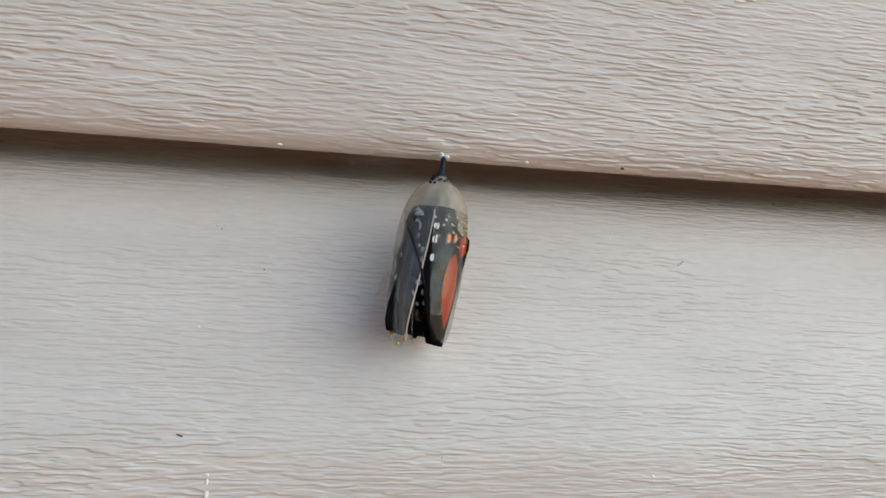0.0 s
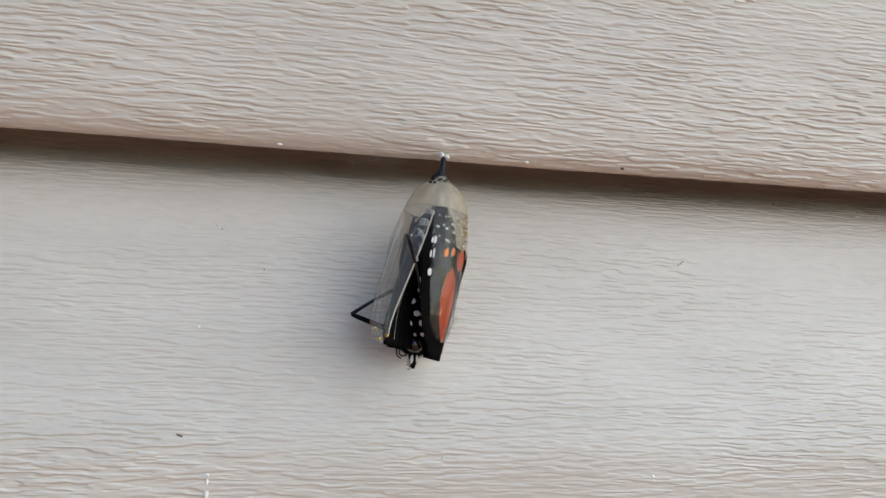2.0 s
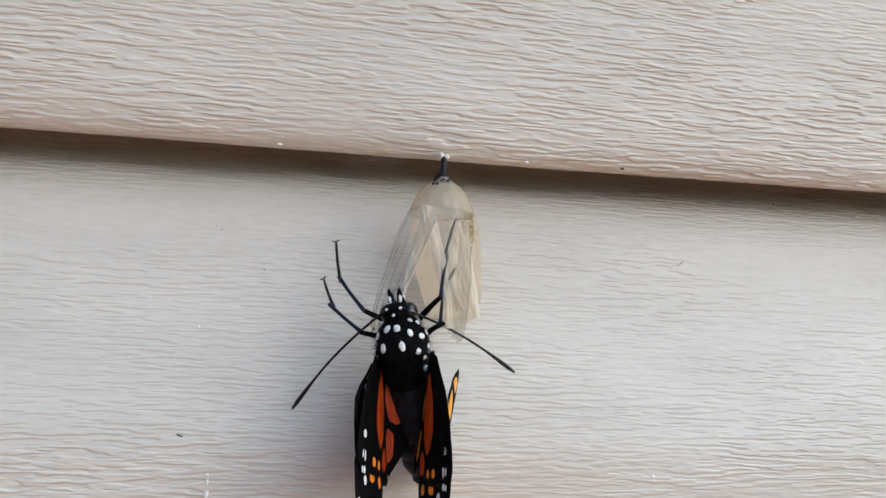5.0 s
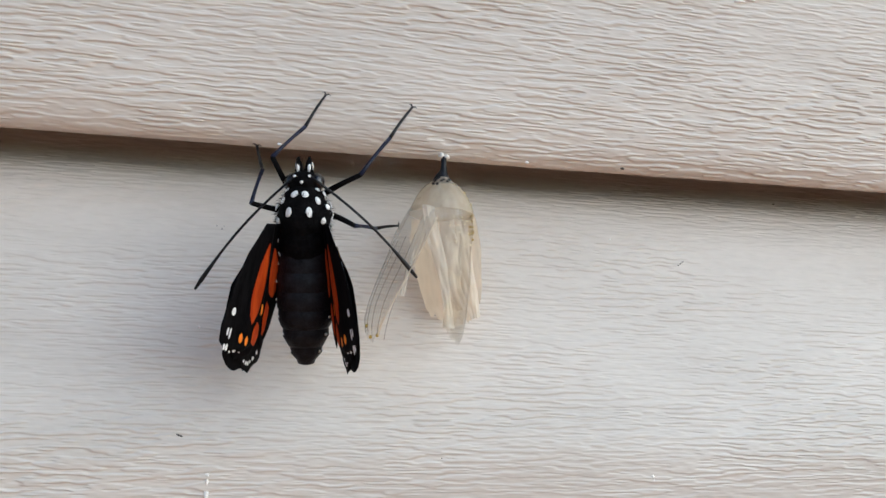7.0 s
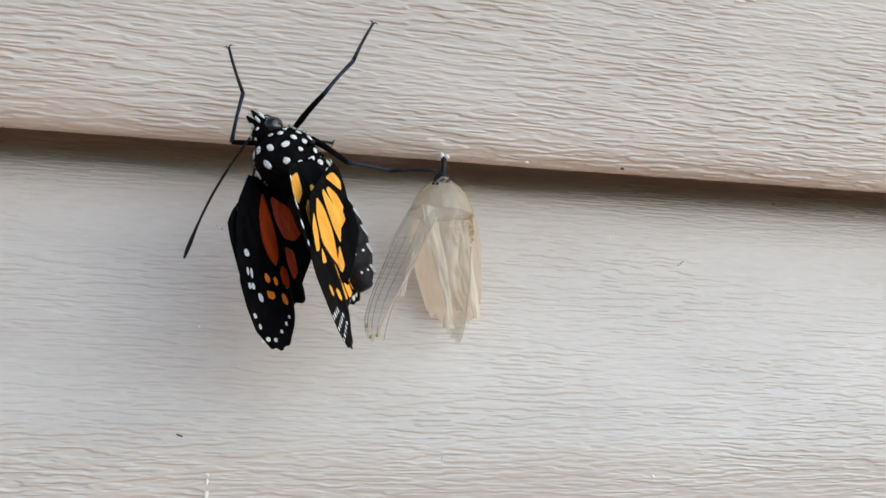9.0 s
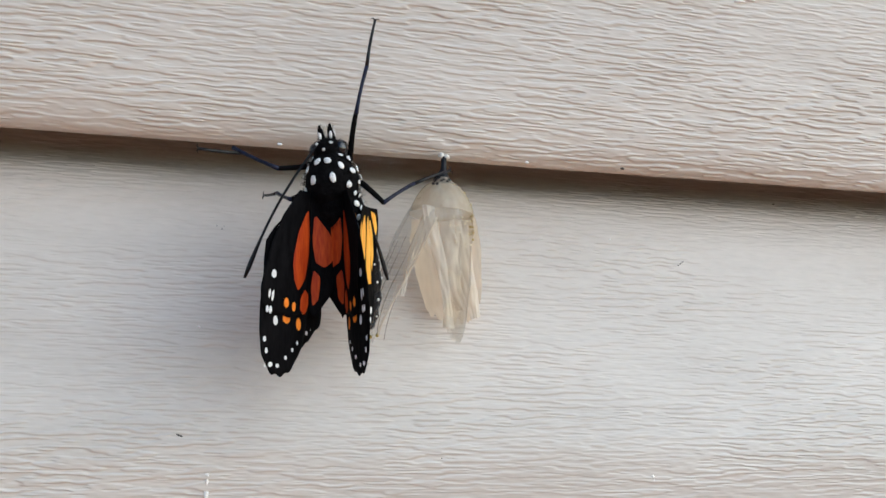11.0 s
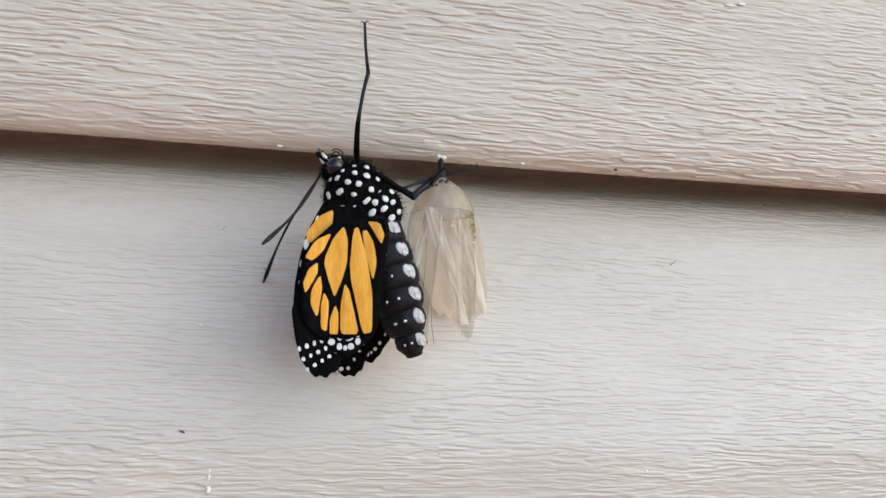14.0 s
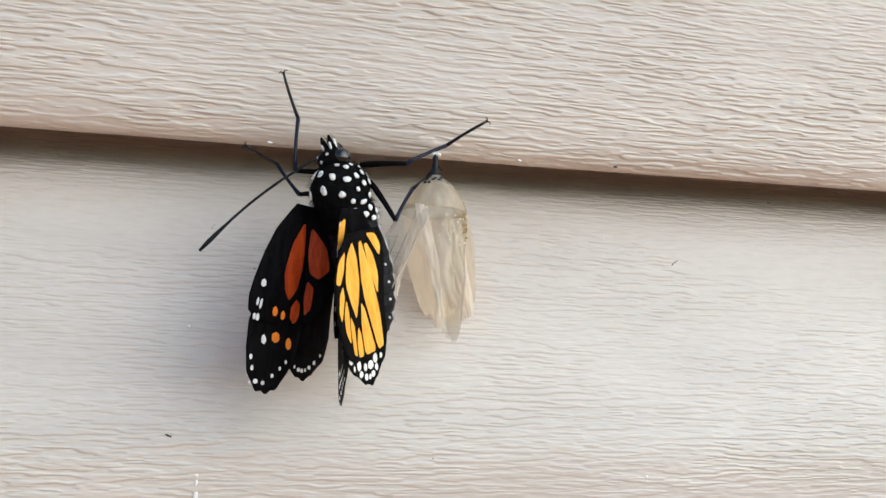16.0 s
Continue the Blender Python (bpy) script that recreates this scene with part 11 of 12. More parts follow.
    walk(LEGS["L2"][0], [(0, mm(-2.5, 4.4, 0.9, -75.8, 32.1, 91.3)), (0.5, mm(-2.5, 4.4, 0.9, -75.8, 32.1, 91.3)), (0.9, mm(-2.5, 4.4, 0.9, -73.6, 26.9, 92.4)), (1.1, mm(-2.5, 4.4, 0.9, -73.6, 26.9, 92.4)), (1.4, mm(-2.5, 4.4, 0.9, -58.5, 16.2, 94.4)), (1.6, mm(-2.5, 4.4, 0.9, -58.5, 16.2, 94.4)), (1.9, mm(-2.5, 4.4, 0.9, -41.9, 9.8, 95.4)), (2.1, mm(-2.5, 4.4, 0.9, -41.9, 9.8, 95.4)), (2.4, mm(-2.5, 4.4, 0.9, -6.1, 5.8, 96.1)), (2.6, mm(-2.5, 4.4, 0.9, -6.1, 5.8, 96.1)), (2.8, mm(-2.5, 4.4, 0.9, -6.1, 5.9, 96.1)), (3.1, mm(-2.5, 4.4, 0.9, -6.1, 5.9, 96.1)), (3.25, mm(-2.5, 4.4, 0.9, -6, 5.2, 96.2)), (3.4, mm(-2.5, 4.4, 0.9, -6, 5.2, 96.2)), (3.5, mm(-2.5, 4.4, 0.9, -46, -29.2, 97)), (3.6, mm(-2.5, 4.4, 0.9, -69, -49.2, 95)), (3.7, mm(-2.5, 4.4, 0.9, 105.4, -58.8, -95)), (3.8, mm(-2.5, 4.4, 0.9, 105.4, -58.8, -95)), (3.9, mm(-2.5, 4.4, 0.9, 112.1, -73, -95)), (4, mm(-2.5, 4.4, 0.9, 112.1, -73, -95)), (4.1, mm(-2.5, 4.4, 0.9, -176.7, 26.3, 180)), (4.2, mm(-2.5, 4.4, 0.9, -176.7, 26.3, 180)), (5.2, mm(-2.5, 4.4, 0.9, 130.8, 72.7, -160)), (6.3, mm(-2.5, 4.4, 0.9, 119.7, -35.9, -146)), (6.4, mm(-2.5, 4.4, 0.9, 119.7, -35.9, -146)), (6.5, mm(-2.5, 4.4, 0.9, -47.7, -63.5, 58)), (6.6, mm(-2.5, 4.4, 0.9, -47.7, -63.5, 58)), (6.7, mm(-2.5, 4.4, 0.9, 141.4, 88.4, -155)), (6.8, mm(-2.5, 4.4, 0.9, 141.4, 88.4, -155)), (6.9, mm(-2.5, 4.4, 0.9, 133.2, 78.1, 180)), (7, mm(-2.5, 4.4, 0.9, 133.2, 78.1, 180)), (7.1, mm(-2.5, 4.4, 0.9, -54.7, 67.5, 0)), (7.2, mm(-2.5, 4.4, 0.9, -54.7, 43, -34)), (7.3, mm(-2.5, 4.4, 0.9, 128.5, 55, -162)), (7.4, mm(-2.5, 4.4, 0.9, 128.5, 55, -162)), (7.5, mm(-2.5, 4.4, 0.9, -47.7, 82, 10)), (7.6, mm(-2.5, 4.4, 0.9, -47.7, 82, 10)), (7.7, mm(-2.5, 4.4, 0.9, 154.4, -87.5, -154)), (7.8, mm(-2.5, 4.4, 0.9, 154.4, -87.5, -154)), (7.95, mm(-2.5, 4.4, 0.9, -56.2, -67.2, 32)), (8.1, mm(-2.5, 4.4, 0.9, -56.2, -67.2, 32)), (8.45, mm(-2.5, 4.4, 0.9, -21.7, -73.4, 32)), (8.7, mm(-2.5, 4.4, 0.9, -21.7, -73.4, 32)), (8.9, mm(-2.5, 4.4, 0.9, -62.6, -71.6, 44)), (9.2, mm(-2.5, 4.4, 0.9, -62.6, -71.6, 44)), (10.2, mm(-2.5, 4.4, 0.9, -27, 70.2, 25)), (11.3, mm(-2.5, 4.4, 0.9, -51.3, 57.9, 7)), (11.7, mm(-2.5, 4.4, 0.9, -51.3, 57.9, 7)), (11.9, mm(-2.5, 4.4, 0.9, -49.1, -71.8, 38)), (12, mm(-2.5, 4.4, 0.9, -49.1, -71.8, 38)), (12.1, mm(-2.5, 4.4, 0.9, -36.1, -37.3, 58)), (12.2, mm(-2.5, 4.4, 0.9, -36.1, -37.3, 58)), (12.3, mm(-2.5, 4.4, 0.9, -10.1, -33.7, 68)), (12.8, mm(-2.5, 4.4, 0.9, -10.1, -33.7, 68)), (12.9, mm(-2.5, 4.4, 0.9, -29, -33.7, 80)), (13, mm(-2.5, 4.4, 0.9, -29, -33.7, 80)), (13.1, mm(-2.5, 4.4, 0.9, -33.3, -74.2, 62)), (13.2, mm(-2.5, 4.4, 0.9, -17.6, -24.5, 84)), (14.1, mm(-2.5, 4.4, 0.9, -17.6, -24.5, 84)), (14.2, mm(-2.5, 4.4, 0.9, -15.1, -24.1, 82)), (14.3, mm(-2.5, 4.4, 0.9, -15.1, -24.1, 82)), (14.4, mm(-2.5, 4.4, 0.9, -47.8, -76.1, 42)), (14.5, mm(-2.5, 4.4, 0.9, 158.4, 44, -180)), (14.65, mm(-2.5, 4.4, 0.9, 158.4, 44, -180)), (14.8, mm(-2.5, 4.4, 0.9, -7.3, 19.6, -64)), (15.05, mm(-2.5, 4.4, 0.9, -7.3, 19.6, -64)), (15.1, mm(-2.5, 4.4, 0.9, -7.8, 27.9, -70)), (15.2, mm(-2.5, 4.4, 0.9, -7.8, 27.9, -70)), (15.3, mm(-2.5, 4.4, 0.9, -53.9, 69.1, -14)), (15.4, mm(-2.5, 4.4, 0.9, -53.9, 69.1, -14)), (15.5, mm(-2.5, 4.4, 0.9, -40.1, 76.7, 0)), (15.6, mm(-2.5, 4.4, 0.9, -40.1, 76.7, 0)), (15.9, mm(-2.5, 4.4, 0.9, 170.8, 83.9, -140)), (16, mm(-2.5, 4.4, 0.9, 170.8, 83.9, -140))])
    walk(LEGS["L2"][1], [(0, mm(5.08, 3.55, -0.72, 31.4, -9, 98.4)), (0.5, mm(5.08, 3.55, -0.72, 31.4, -9, 98.4)), (0.9, mm(5.02, 3.72, -1.07, 31.3, -9, 98.4)), (1.1, mm(5.02, 3.72, -1.07, 31.3, -9, 98.4)), (1.4, mm(4.22, 3.77, -3.02, 30.8, -9, 98.4)), (1.6, mm(4.22, 3.77, -3.02, 30.8, -9, 98.4)), (1.9, mm(2.78, 3.91, -4.82, 30, -8.9, 98.4)), (2.1, mm(2.78, 3.91, -4.82, 30, -8.9, 98.4)), (2.4, mm(-1.59, 3.71, -6.82, -32.2, -4.3, 97.7)), (2.6, mm(-1.59, 3.71, -6.82, -32.2, -4.3, 97.7)), (2.8, mm(-1.59, 3.69, -6.81, -9, -2.2, 97.3)), (3.1, mm(-1.59, 3.69, -6.81, -9, -2.2, 97.3)), (3.25, mm(-1.61, 3.79, -6.82, -8.9, -1.4, 97.2)), (3.4, mm(-1.61, 3.79, -6.82, -8.9, -1.4, 97.2)), (3.5, mm(2.74, 7.71, -3.83, 50.9, -88.9, 97)), (3.6, mm(4.57, 7.14, -0.93, -129.9, -72.9, -85)), (3.7, mm(5.15, 5.51, 1.97, -146.9, -64.6, -95)), (3.8, mm(5.15, 5.51, 1.97, -146.9, -64.6, -95)), (3.9, mm(4.94, 6.56, 1.76, -129.1, -40.4, -95)), (4, mm(4.94, 6.56, 1.76, -129.1, -40.4, -95)), (4.1, mm(-5.95, 4.85, 7.88, -178.4, 22.5, 180)), (4.2, mm(-5.95, 4.85, 7.88, -178.4, 22.5, 180)), (5.2, mm(-5.05, -2.81, 2.42, -137.9, 48.3, -160)), (6.3, mm(3.17, 0.05, 4.03, -122.9, -30.1, -146)), (6.4, mm(3.17, 0.05, 4.03, -122.9, -30.1, -146)), (6.5, mm(4.88, 5.32, -1.44, -113.4, -41.9, -122)), (6.6, mm(4.88, 5.32, -1.44, -113.4, -41.9, -122)), (6.7, mm(-5.97, -2.58, 1.06, -128.1, 38.6, -155)), (6.8, mm(-5.97, -2.58, 1.06, -128.1, 38.6, -155)), (6.9, mm(-7.73, -1.29, 2, -133.9, -4.6, -180)), (7, mm(-7.73, -1.29, 2, -133.9, -4.6, -180)), (7.1, mm(-6.66, -1.97, -0.83, 54.1, 77.7, 0)), (7.2, mm(-8.61, 0.84, -2.39, -138.6, 36.9, 146)), (7.3, mm(-4.39, -2.64, 3.69, -125.7, 22.9, -162)), (7.4, mm(-4.39, -2.64, 3.69, -125.7, 22.9, -162)), (7.5, mm(-6.61, -2.19, 0.17, -130.9, -3.2, -170)), (7.6, mm(-6.61, -2.19, 0.17, -130.9, -3.2, -170)), (7.7, mm(5.29, 4.45, 1.21, -113.7, -80.4, -154)), (7.8, mm(5.29, 4.45, 1.21, -113.7, -80.4, -154)), (7.95, mm(4.33, 1.02, -0.78, -110, -86.1, -148)), (8.1, mm(4.33, 1.02, -0.78, -110, -86.1, -148)), (8.45, mm(4.92, 5.63, -1.17, 71.8, -69.9, 32)), (8.7, mm(4.92, 5.63, -1.17, 71.8, -69.9, 32)), (8.9, mm(4.76, 1.78, -0.23, -98, -63.6, -136)), (9.2, mm(4.76, 1.78, -0.23, -98, -63.6, -136)), (10.2, mm(-6.93, -1.57, -1.46, -108, 62.7, -155)), (11.3, mm(-5.86, -2.14, -1.69, -119.3, 59.7, -173)), (11.7, mm(-5.86, -2.14, -1.69, -119.3, 59.7, -173)), (11.9, mm(4.95, 2.74, -0.69, -113.6, -46.5, -142)), (12, mm(4.95, 2.74, -0.69, -113.6, -46.5, -142)), (12.1, mm(3.42, 5.21, -4.11, -122.3, -62.1, -122)), (12.2, mm(3.42, 5.21, -4.11, -122.3, -62.1, -122)), (12.3, mm(0.36, 7.84, -5.49, -64.5, -73.3, 68)), (12.8, mm(0.36, 7.84, -5.49, -64.5, -73.3, 68)), (12.9, mm(1.88, 7.47, -4.78, -123.1, -87, -100)), (13, mm(1.88, 7.47, -4.78, -123.1, -87, -100)), (13.1, mm(4.23, 7.93, -0.87, -123.3, -61.1, -118)), (13.2, mm(0.16, 7.22, -5.87, -118.1, -82.5, -96)), (14.1, mm(0.16, 7.22, -5.87, -118.1, -82.5, -96)), (14.2, mm(-0.06, 7.16, -5.97, -118.2, -82.5, -98)), (14.3, mm(-0.06, 7.16, -5.97, -118.2, -82.5, -98)), (14.4, mm(5.15, 3.51, -0.36, -122.2, -60, -138)), (14.5, mm(-7.53, 1.52, 6.12, -166.2, 68.1, -180)), (14.65, mm(-7.53, 1.52, 6.12, -166.2, 68.1, -180)), (14.8, mm(-4.53, 6.3, -6.39, -11.5, 56.4, -64)), (15.05, mm(-4.53, 6.3, -6.39, -11.5, 56.4, -64)), (15.1, mm(-4.73, 7.43, -5.93, -11.4, 48.6, -70)), (15.2, mm(-4.73, 7.43, -5.93, -11.4, 48.6, -70)), (15.3, mm(-8.19, -0.68, -0.74, -162.8, 37.5, 166)), (15.4, mm(-8.19, -0.68, -0.74, -162.8, 37.5, 166)), (15.5, mm(-8.31, -0.62, -0.47, -168.2, 36, 180)), (15.6, mm(-8.31, -0.62, -0.47, -168.2, 36, 180)), (15.9, mm(-7.57, -1.47, 1.71, -148, 25.8, -140)), (16, mm(-7.57, -1.47, 1.71, -148, 25.8, -140))])
    walk(LEGS["L2"][2], [(0, mm(0.7, 4.01, -7.63, -77.3, 8.8, 95.6)), (0.5, mm(0.7, 4.01, -7.63, -77.3, 8.8, 95.6)), (0.9, mm(0.64, 4.18, -7.99, -77.3, 8.8, 95.6)), (1.1, mm(0.64, 4.18, -7.99, -77.3, 8.8, 95.6)), (1.4, mm(-0.1, 4.24, -9.98, -77.1, 8.7, 95.6)), (1.6, mm(-0.1, 4.24, -9.98, -77.1, 8.7, 95.6)), (1.9, mm(-1.43, 4.4, -11.84, -76.8, 8.7, 95.6)), (2.1, mm(-1.43, 4.4, -11.84, -76.8, 8.7, 95.6)), (2.4, mm(2.67, 4.81, -13.74, 57.4, -2.5, 97.4)), (2.6, mm(2.67, 4.81, -13.74, 57.4, -2.5, 97.4)), (2.8, mm(-0.35, 4.16, -14.91, -56.7, 3.3, 96.5)), (3.1, mm(-0.35, 4.16, -14.91, -56.7, 3.3, 96.5)), (3.25, mm(-0.38, 4.14, -14.92, -10, -0.9, 97.1)), (3.4, mm(-0.38, 4.14, -14.92, -10, -0.9, 97.1)), (3.5, mm(-4.2, 12.06, -3.93, 57.8, -1.1, 97)), (3.6, mm(-2.14, 11.6, 0.62, 56.7, -14.4, 95)), (3.7, mm(1.23, 12.08, 4.92, 58.8, -55, 85)), (3.8, mm(1.23, 12.08, 4.92, 58.8, -55, 85)), (3.9, mm(-1.1, 10.46, 5.69, 3.5, -36.7, 85)), (4, mm(-1.1, 10.46, 5.69, 3.5, -36.7, 85)), (4.1, mm(-9.09, 5.08, 15.45, -98.1, 32.9, 180)), (4.2, mm(-9.09, 5.08, 15.45, -98.1, 32.9, 180)), (5.2, mm(-11.2, 0.79, 6.47, -134.5, 21, -160)), (6.3, mm(1.17, 7.01, 7.88, -108.5, -19.9, -146)), (6.4, mm(1.17, 7.01, 7.88, -108.5, -19.9, -146)), (6.5, mm(-0.34, 11.16, 0.99, -64.6, -65.5, 58)), (6.6, mm(-0.34, 11.16, 0.99, -64.6, -65.5, 58)), (6.7, mm(-11.56, 1.93, 5.02, 121.5, -13.1, -155)), (6.8, mm(-11.56, 1.93, 5.02, 121.5, -13.1, -155)), (6.9, mm(-7.27, 4.62, 7.67, 113.8, -11.3, -180)), (7, mm(-7.27, 4.62, 7.67, 113.8, -11.3, -180)), (7.1, mm(-11.36, 4.67, -1.85, 45.2, 87.4, 0)), (7.2, mm(-8.63, 7.4, 2.52, 57.4, 53.2, -34)), (7.3, mm(-8.22, 3.12, 8.1, 108.3, -72.2, -162)), (7.4, mm(-8.22, 3.12, 8.1, 108.3, -72.2, -162)), (7.5, mm(-7.39, 3.96, 5.53, 104.6, -47.4, -170)), (7.6, mm(-7.39, 3.96, 5.53, 104.6, -47.4, -170)), (7.7, mm(4.92, 12.62, 1.76, -40.6, -82, 26)), (7.8, mm(4.92, 12.62, 1.76, -40.6, -82, 26)), (7.95, mm(2.61, 9.04, -0.59, 64.4, -73.3, 32)), (8.1, mm(2.61, 9.04, -0.59, 64.4, -73.3, 32)), (8.45, mm(2.82, 13.51, -2.05, -70.1, -47.7, 32)), (8.7, mm(2.82, 13.51, -2.05, -70.1, -47.7, 32)), (8.9, mm(-0.15, 8.33, 0.27, -68.6, -30.5, 44)), (9.2, mm(-0.15, 8.33, 0.27, -68.6, -30.5, 44)), (10.2, mm(-12.27, 4.54, -0.29, -109, 51.4, -155)), (11.3, mm(-10.17, 4.53, 0.33, -117.7, 80.6, -173)), (11.7, mm(-10.17, 4.53, 0.33, -117.7, 80.6, -173)), (11.9, mm(2.2, 10.13, 1.57, 124.3, -82.7, -142)), (12, mm(2.2, 10.13, 1.57, 124.3, -82.7, -142)), (12.1, mm(-0.41, 12.16, -2.06, -58.6, -70.9, 58)), (12.2, mm(-0.41, 12.16, -2.06, -58.6, -70.9, 58)), (12.3, mm(8.49, 8.21, -6.5, 50.5, -54.5, 68)), (12.8, mm(8.49, 8.21, -6.5, 50.5, -54.5, 68)), (12.9, mm(-4.1, 13.07, -4.54, -56.6, -39.1, 80)), (13, mm(-4.1, 13.07, -4.54, -56.6, -39.1, 80)), (13.1, mm(0.02, 14.62, 1.3, -56.5, -65.1, 62)), (13.2, mm(-6.63, 11.78, -5.36, -67.9, -77.1, 84)), (14.1, mm(-6.63, 11.78, -5.36, -67.9, -77.1, 84)), (14.2, mm(-6.68, 11.97, -5.47, -67.8, -77.2, 82)), (14.3, mm(-6.68, 11.97, -5.47, -67.8, -77.2, 82)), (14.4, mm(3.32, 11.19, 1.83, -45.1, -78.5, 42)), (14.5, mm(-14.92, 3.48, 9.09, 165.4, 59.6, -180)), (14.65, mm(-14.92, 3.48, 9.09, 165.4, 59.6, -180)), (14.8, mm(-8.92, 11.6, -10.84, -3.7, 63.1, -64)), (15.05, mm(-8.92, 11.6, -10.84, -3.7, 63.1, -64)), (15.1, mm(-8.32, 12.54, -11.25, -14.4, 49.3, -70)), (15.2, mm(-8.32, 12.54, -11.25, -14.4, 49.3, -70)), (15.3, mm(-12.23, 2.82, 5.48, -167, 62.9, 166)), (15.4, mm(-12.23, 2.82, 5.48, -167, 62.9, 166)), (15.5, mm(-13.02, 1.06, 6.03, -165.9, 59.9, 180)), (15.6, mm(-13.02, 1.06, 6.03, -165.9, 59.9, 180)), (15.9, mm(-12.68, -0.09, 7.97, 126.1, 44.9, -140)), (16, mm(-12.68, -0.09, 7.97, 126.1, 44.9, -140))])
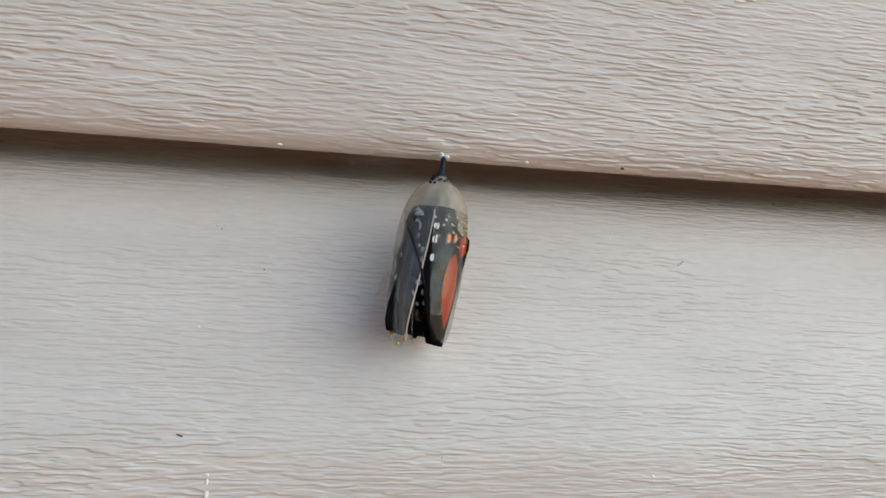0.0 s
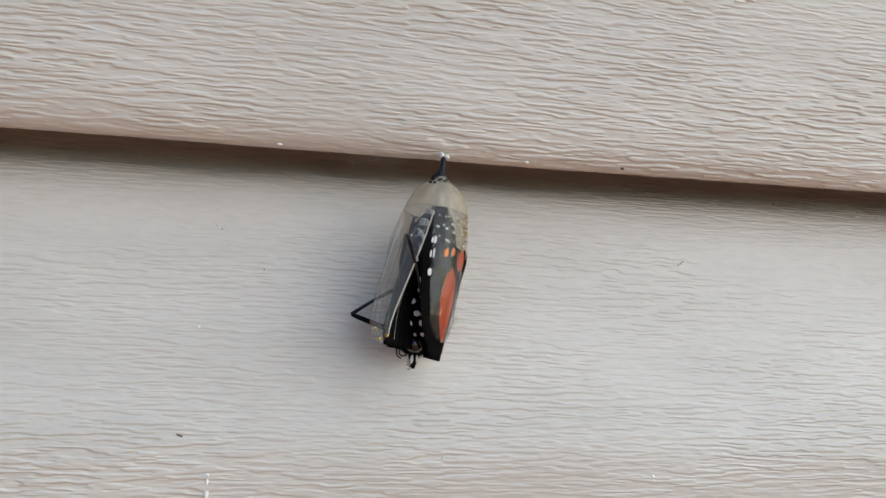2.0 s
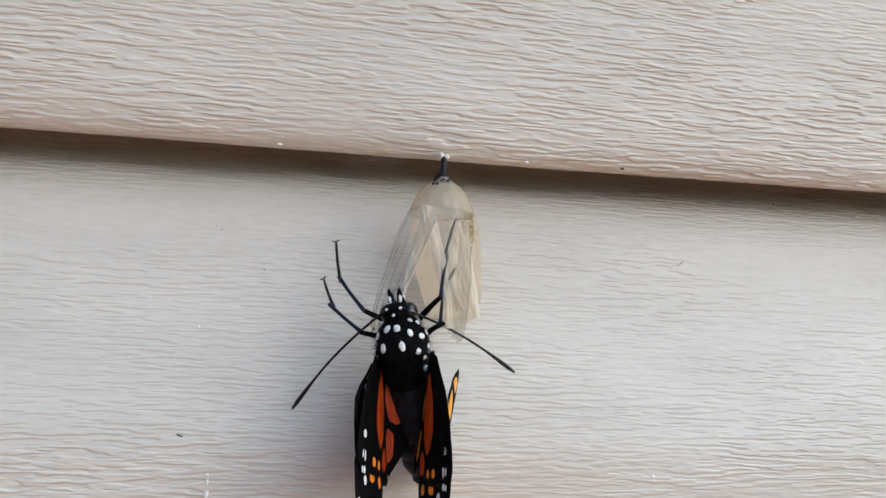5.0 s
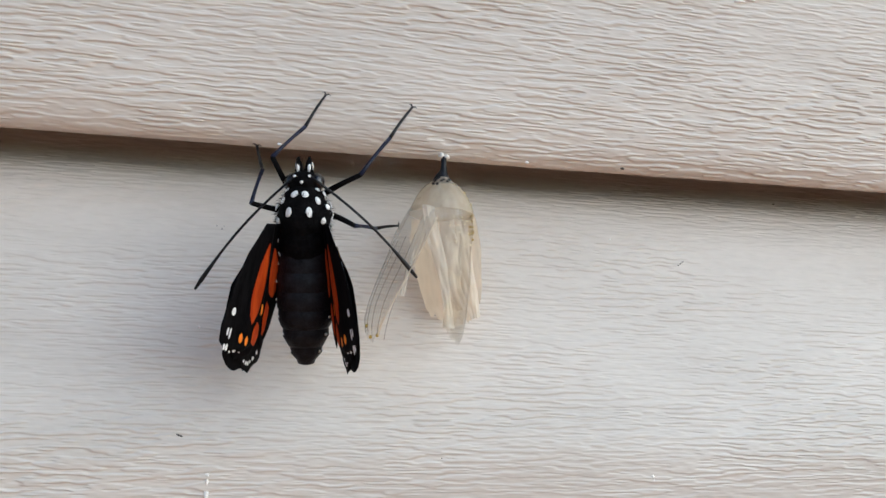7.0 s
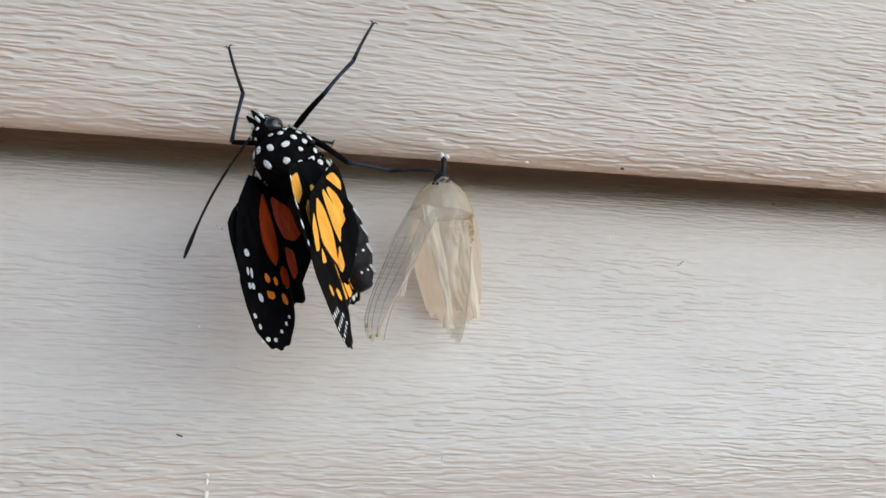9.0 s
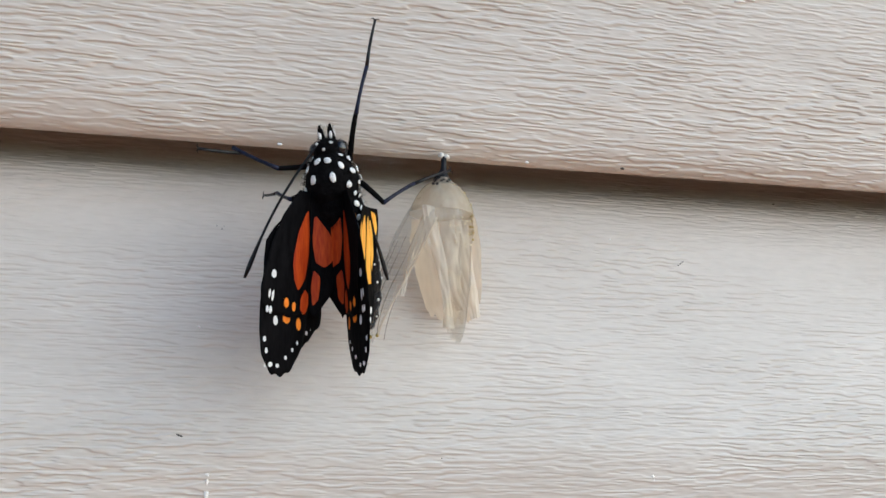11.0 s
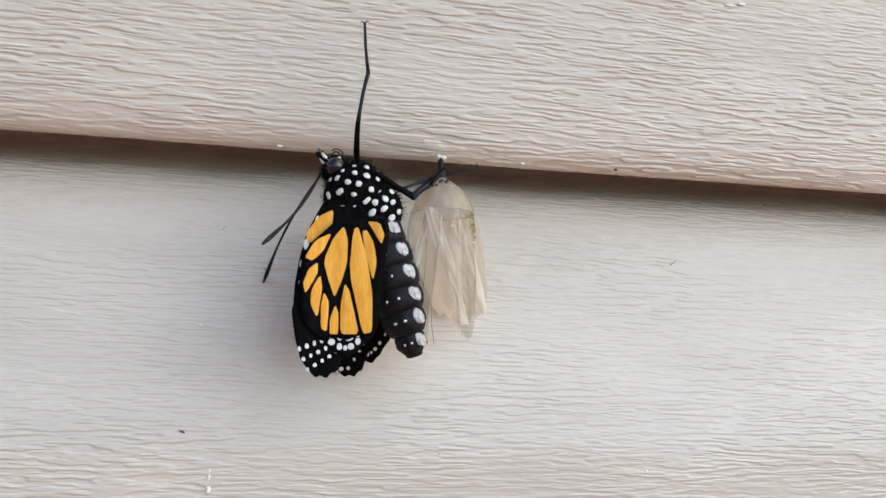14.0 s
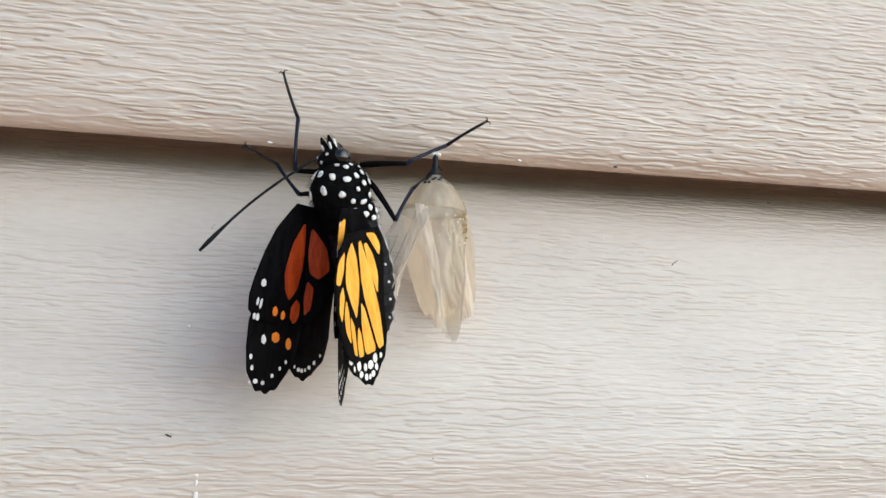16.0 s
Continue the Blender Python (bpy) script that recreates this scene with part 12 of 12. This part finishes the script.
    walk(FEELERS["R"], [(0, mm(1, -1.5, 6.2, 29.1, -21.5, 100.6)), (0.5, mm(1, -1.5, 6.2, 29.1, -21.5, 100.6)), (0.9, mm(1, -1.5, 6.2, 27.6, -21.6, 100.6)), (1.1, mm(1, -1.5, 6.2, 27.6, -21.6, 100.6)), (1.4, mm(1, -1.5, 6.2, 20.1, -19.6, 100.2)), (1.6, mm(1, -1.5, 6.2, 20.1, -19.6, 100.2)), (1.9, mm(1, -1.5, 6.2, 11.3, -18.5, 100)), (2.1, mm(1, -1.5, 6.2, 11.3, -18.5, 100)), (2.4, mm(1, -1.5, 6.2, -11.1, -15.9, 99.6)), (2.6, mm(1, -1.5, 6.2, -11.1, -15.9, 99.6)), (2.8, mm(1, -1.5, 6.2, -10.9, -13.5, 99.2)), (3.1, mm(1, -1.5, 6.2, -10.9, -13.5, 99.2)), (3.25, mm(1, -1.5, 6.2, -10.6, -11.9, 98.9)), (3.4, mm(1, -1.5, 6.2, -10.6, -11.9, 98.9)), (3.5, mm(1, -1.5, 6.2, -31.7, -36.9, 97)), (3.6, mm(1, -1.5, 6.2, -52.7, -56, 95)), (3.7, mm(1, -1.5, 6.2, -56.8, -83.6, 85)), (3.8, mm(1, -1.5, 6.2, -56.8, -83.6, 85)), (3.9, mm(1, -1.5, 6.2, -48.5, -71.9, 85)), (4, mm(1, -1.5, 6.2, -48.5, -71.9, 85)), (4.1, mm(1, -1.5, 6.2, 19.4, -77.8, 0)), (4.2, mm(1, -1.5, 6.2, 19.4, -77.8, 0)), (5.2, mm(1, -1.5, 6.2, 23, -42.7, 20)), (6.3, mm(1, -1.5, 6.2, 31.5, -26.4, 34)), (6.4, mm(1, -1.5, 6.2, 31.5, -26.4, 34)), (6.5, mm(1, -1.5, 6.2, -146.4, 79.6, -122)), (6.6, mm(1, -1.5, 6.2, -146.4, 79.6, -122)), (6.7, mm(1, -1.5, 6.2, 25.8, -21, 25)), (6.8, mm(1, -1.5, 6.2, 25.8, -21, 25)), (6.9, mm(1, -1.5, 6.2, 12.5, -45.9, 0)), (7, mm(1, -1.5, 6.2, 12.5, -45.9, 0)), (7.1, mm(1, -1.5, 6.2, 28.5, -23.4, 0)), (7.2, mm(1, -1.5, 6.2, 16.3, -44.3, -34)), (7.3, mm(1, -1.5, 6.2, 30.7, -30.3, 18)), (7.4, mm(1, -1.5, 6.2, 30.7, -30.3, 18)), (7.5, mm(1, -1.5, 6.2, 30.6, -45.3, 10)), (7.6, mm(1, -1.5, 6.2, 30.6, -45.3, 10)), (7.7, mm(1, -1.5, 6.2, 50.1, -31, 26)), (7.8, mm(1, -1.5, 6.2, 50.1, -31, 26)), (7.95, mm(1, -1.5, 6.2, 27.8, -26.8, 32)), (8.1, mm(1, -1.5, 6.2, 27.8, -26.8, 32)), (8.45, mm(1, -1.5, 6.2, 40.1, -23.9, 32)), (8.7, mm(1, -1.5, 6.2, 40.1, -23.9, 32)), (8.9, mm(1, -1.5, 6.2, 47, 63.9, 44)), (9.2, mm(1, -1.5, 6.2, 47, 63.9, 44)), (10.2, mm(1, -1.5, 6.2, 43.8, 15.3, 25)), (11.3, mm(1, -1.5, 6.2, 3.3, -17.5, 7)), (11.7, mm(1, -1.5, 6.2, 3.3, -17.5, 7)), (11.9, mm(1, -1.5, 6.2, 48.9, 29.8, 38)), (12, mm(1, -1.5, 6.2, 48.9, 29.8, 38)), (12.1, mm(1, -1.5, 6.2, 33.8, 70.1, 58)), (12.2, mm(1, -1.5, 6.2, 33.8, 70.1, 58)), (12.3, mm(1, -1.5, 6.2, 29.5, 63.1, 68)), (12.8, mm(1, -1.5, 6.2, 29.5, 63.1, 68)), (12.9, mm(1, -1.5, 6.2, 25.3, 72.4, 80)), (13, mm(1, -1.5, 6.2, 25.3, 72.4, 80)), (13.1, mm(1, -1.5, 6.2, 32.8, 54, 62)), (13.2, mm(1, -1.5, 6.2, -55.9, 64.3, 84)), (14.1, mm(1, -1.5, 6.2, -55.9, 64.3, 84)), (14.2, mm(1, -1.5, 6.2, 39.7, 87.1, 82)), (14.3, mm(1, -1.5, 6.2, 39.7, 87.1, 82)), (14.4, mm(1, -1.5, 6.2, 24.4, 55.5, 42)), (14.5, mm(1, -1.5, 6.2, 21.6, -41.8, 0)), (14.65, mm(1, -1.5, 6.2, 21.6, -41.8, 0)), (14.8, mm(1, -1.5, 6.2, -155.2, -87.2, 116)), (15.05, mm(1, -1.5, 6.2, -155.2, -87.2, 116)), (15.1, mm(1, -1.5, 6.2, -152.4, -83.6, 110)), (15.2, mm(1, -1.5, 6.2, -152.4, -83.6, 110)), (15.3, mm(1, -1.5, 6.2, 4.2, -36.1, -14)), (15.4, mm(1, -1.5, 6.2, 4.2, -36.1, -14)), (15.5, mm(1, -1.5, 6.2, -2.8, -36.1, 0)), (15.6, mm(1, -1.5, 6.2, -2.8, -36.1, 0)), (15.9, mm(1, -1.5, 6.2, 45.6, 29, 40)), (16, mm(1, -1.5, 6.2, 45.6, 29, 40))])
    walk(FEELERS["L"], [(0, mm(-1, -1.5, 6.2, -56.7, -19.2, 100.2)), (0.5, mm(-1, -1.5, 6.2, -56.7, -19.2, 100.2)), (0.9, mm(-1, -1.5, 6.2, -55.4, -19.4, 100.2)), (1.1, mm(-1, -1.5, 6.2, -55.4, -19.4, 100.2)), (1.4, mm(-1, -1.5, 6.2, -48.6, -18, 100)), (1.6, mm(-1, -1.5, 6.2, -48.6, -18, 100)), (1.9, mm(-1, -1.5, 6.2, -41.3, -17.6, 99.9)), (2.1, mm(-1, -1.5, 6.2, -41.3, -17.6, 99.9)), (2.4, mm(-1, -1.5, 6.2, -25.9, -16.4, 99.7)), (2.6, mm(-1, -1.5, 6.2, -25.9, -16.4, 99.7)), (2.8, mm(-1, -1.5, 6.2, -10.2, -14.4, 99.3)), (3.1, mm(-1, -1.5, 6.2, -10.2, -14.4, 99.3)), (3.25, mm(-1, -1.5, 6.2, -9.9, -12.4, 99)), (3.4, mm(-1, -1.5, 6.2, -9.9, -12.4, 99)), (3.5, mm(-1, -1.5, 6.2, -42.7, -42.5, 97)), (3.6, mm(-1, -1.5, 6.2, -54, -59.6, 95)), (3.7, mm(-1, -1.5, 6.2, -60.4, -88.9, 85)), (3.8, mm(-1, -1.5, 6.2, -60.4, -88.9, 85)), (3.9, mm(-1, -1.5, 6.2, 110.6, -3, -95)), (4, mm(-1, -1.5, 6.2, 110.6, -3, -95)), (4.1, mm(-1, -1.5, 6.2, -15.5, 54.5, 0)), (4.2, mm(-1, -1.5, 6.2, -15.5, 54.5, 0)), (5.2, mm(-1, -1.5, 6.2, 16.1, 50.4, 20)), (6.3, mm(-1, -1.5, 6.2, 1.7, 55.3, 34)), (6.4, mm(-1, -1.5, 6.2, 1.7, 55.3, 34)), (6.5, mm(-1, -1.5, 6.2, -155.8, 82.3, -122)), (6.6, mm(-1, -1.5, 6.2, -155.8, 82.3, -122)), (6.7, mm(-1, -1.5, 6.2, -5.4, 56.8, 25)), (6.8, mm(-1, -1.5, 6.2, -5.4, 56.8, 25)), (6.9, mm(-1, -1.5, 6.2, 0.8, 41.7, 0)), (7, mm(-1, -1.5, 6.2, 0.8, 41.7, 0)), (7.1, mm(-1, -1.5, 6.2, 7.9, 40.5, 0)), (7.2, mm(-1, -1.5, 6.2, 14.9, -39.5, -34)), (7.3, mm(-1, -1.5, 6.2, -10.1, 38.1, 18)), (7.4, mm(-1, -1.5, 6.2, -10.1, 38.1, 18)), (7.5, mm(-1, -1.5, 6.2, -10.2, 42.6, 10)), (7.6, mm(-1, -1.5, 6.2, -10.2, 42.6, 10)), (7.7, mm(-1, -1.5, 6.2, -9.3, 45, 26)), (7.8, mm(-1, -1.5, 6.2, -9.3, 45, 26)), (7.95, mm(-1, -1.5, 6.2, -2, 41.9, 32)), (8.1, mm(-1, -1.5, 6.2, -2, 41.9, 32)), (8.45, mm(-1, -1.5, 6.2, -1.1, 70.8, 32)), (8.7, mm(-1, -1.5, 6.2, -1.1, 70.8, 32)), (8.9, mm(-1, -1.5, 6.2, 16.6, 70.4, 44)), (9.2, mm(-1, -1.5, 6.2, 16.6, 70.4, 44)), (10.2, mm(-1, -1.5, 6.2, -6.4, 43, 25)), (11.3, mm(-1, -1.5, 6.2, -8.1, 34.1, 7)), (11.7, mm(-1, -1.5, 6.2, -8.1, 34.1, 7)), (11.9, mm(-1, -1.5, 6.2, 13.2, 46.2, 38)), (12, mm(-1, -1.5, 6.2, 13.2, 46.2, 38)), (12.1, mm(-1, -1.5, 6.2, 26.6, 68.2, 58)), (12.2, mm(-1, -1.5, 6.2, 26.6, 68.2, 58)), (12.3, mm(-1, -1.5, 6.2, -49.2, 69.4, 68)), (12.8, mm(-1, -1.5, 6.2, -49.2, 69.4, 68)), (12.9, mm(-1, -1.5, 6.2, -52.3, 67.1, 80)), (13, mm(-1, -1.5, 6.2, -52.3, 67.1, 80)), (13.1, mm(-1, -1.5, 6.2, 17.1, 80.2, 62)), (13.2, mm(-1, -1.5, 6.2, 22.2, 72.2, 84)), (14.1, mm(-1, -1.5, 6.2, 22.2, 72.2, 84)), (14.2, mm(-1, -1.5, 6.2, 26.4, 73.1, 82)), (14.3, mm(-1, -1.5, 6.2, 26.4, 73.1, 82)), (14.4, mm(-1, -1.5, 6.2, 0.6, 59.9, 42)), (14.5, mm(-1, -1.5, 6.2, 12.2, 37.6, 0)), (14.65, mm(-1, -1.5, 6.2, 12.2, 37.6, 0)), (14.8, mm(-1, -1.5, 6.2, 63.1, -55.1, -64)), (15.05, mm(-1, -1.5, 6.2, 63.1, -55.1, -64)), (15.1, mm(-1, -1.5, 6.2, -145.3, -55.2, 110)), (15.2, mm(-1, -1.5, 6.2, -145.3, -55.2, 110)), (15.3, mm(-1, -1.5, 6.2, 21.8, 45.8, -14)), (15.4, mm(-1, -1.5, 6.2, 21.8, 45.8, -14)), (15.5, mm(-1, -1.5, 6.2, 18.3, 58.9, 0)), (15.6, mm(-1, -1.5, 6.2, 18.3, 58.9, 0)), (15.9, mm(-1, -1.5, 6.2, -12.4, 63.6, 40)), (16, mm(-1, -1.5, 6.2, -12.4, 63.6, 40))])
    walk(chrysalis, [(0, mm(0, -13.6, 0.2, -9, 6.6, 0)), (3.4, mm(0, -13.6, 0.2, -9, 6.6, 0)), (4, mm(0, -13.6, 0.2, -9, 7, 0)), (4.2, mm(0, -13.6, 0.2, -9, 1, 0)), (6.3, mm(0, -13.6, 0.2, -9, 1, 0)), (12.2, mm(0, -13.6, 0.2, -9, 1, 0)), (12.3, mm(0, -13.6, 0.2, -9, -3, 0)), (14.3, mm(0, -13.6, 0.2, -9, -3, 0)), (14.5, mm(0, -13.6, 0.2, -9, 0, 0)), (16, mm(0, -13.6, 0.2, -9, 0, 0))])
    walk(flap, [(0, mm(-3.6, -3.2, -9.6, 0, 0, 0)), (0.5, mm(-3.6, -3.2, -9.6, 0, 0, 0)), (0.9, mm(-3.6, -3.2, -9.6, -2, 5, 0)), (1.4, mm(-3.6, -3.2, -9.6, -3, 8, 0)), (3.3, mm(-3.6, -3.2, -9.6, -3, 8, 0)), (3.5, mm(-3.6, -3.2, -9.6, -3, 14, 0)), (3.7, mm(-3.6, -3.2, -9.6, -3, 18, 0)), (4, mm(-3.6, -3.2, -9.6, -3, 30, 0)), (4.2, mm(-3.6, -3.2, -9.6, 2, 14, 0)), (6.3, mm(-3.6, -3.2, -9.6, 4, 19, 0)), (12.2, mm(-3.6, -3.2, -9.6, 4, 19, 0)), (12.3, mm(-3.6, -3.2, -9.6, 6, 2, 0)), (15.5, mm(-3.6, -3.2, -9.6, 6, 2, 0)), (15.9, mm(-3.6, -3.2, -9.6, 4, 20, 0)), (16, mm(-3.6, -3.2, -9.6, 4, 20, 0))])
    walk(case_right, [(0, mm(0, 0, 0, 0, 1.5, 0)), (3.3, mm(0, 0, 0, 0, 1.5, 0)), (3.5, mm(0, 0, 0, 0, -1, 0)), (4, mm(0, 0, 0, 0, 0, 0)), (4.2, mm(0, 0, 0, 0, 1, 0)), (6.3, mm(0, 0, 0, 0, 2.5, 0)), (16, mm(0, 0, 0, 0, 2, 0))])
    walk(case_back, [(0, mm(0, 4, -9.5, 0, 0, 0)), (3.3, mm(0, 4, -9.5, 0, 0, 0)), (4.2, mm(0, 4, -9.5, 5, -9, 0)), (16, mm(0, 4, -9.5, 5, -9, 0))])
    walk(ribbon, [(0, mm(-3, 5.3, -9.5, 0, 0, 0)), (3.5, mm(-3, 5.3, -9.5, 0, 0, 0)), (4.2, mm(-3.2, -5.2, -9.5, 0, 4, 0)), (12.2, mm(-3.2, -5.2, -9.5, 0, 4, 0)), (12.3, mm(-3, -5.2, -9.5, 0, 2, 0)), (14.3, mm(-3, -5.2, -9.5, 0, 2, 0)), (14.5, mm(-3, -5.2, -9.5, 0, 6, 0)), (16, mm(-3, -5.2, -9.5, 0, 6, 0))])
    walk(shred, [(0, mm(-3, 5.3, -10, 0, 0, 0)), (3.5, mm(-3, 5.3, -10, 0, 0, 0)), (4.2, mm(-3, -4.3, -10, 0, 0, 0)), (14.3, mm(-3, -4.3, -10, 0, 0, 0)), (14.5, mm(-3, 2.3, -10, 0, 0, 0)), (15.5, mm(-3, 2.3, -10, 0, 0, 0)), (15.9, mm(-3, -4.3, -10, 0, 0, 0)), (16, mm(-3, -4.3, -10, 0, 0, 0))])


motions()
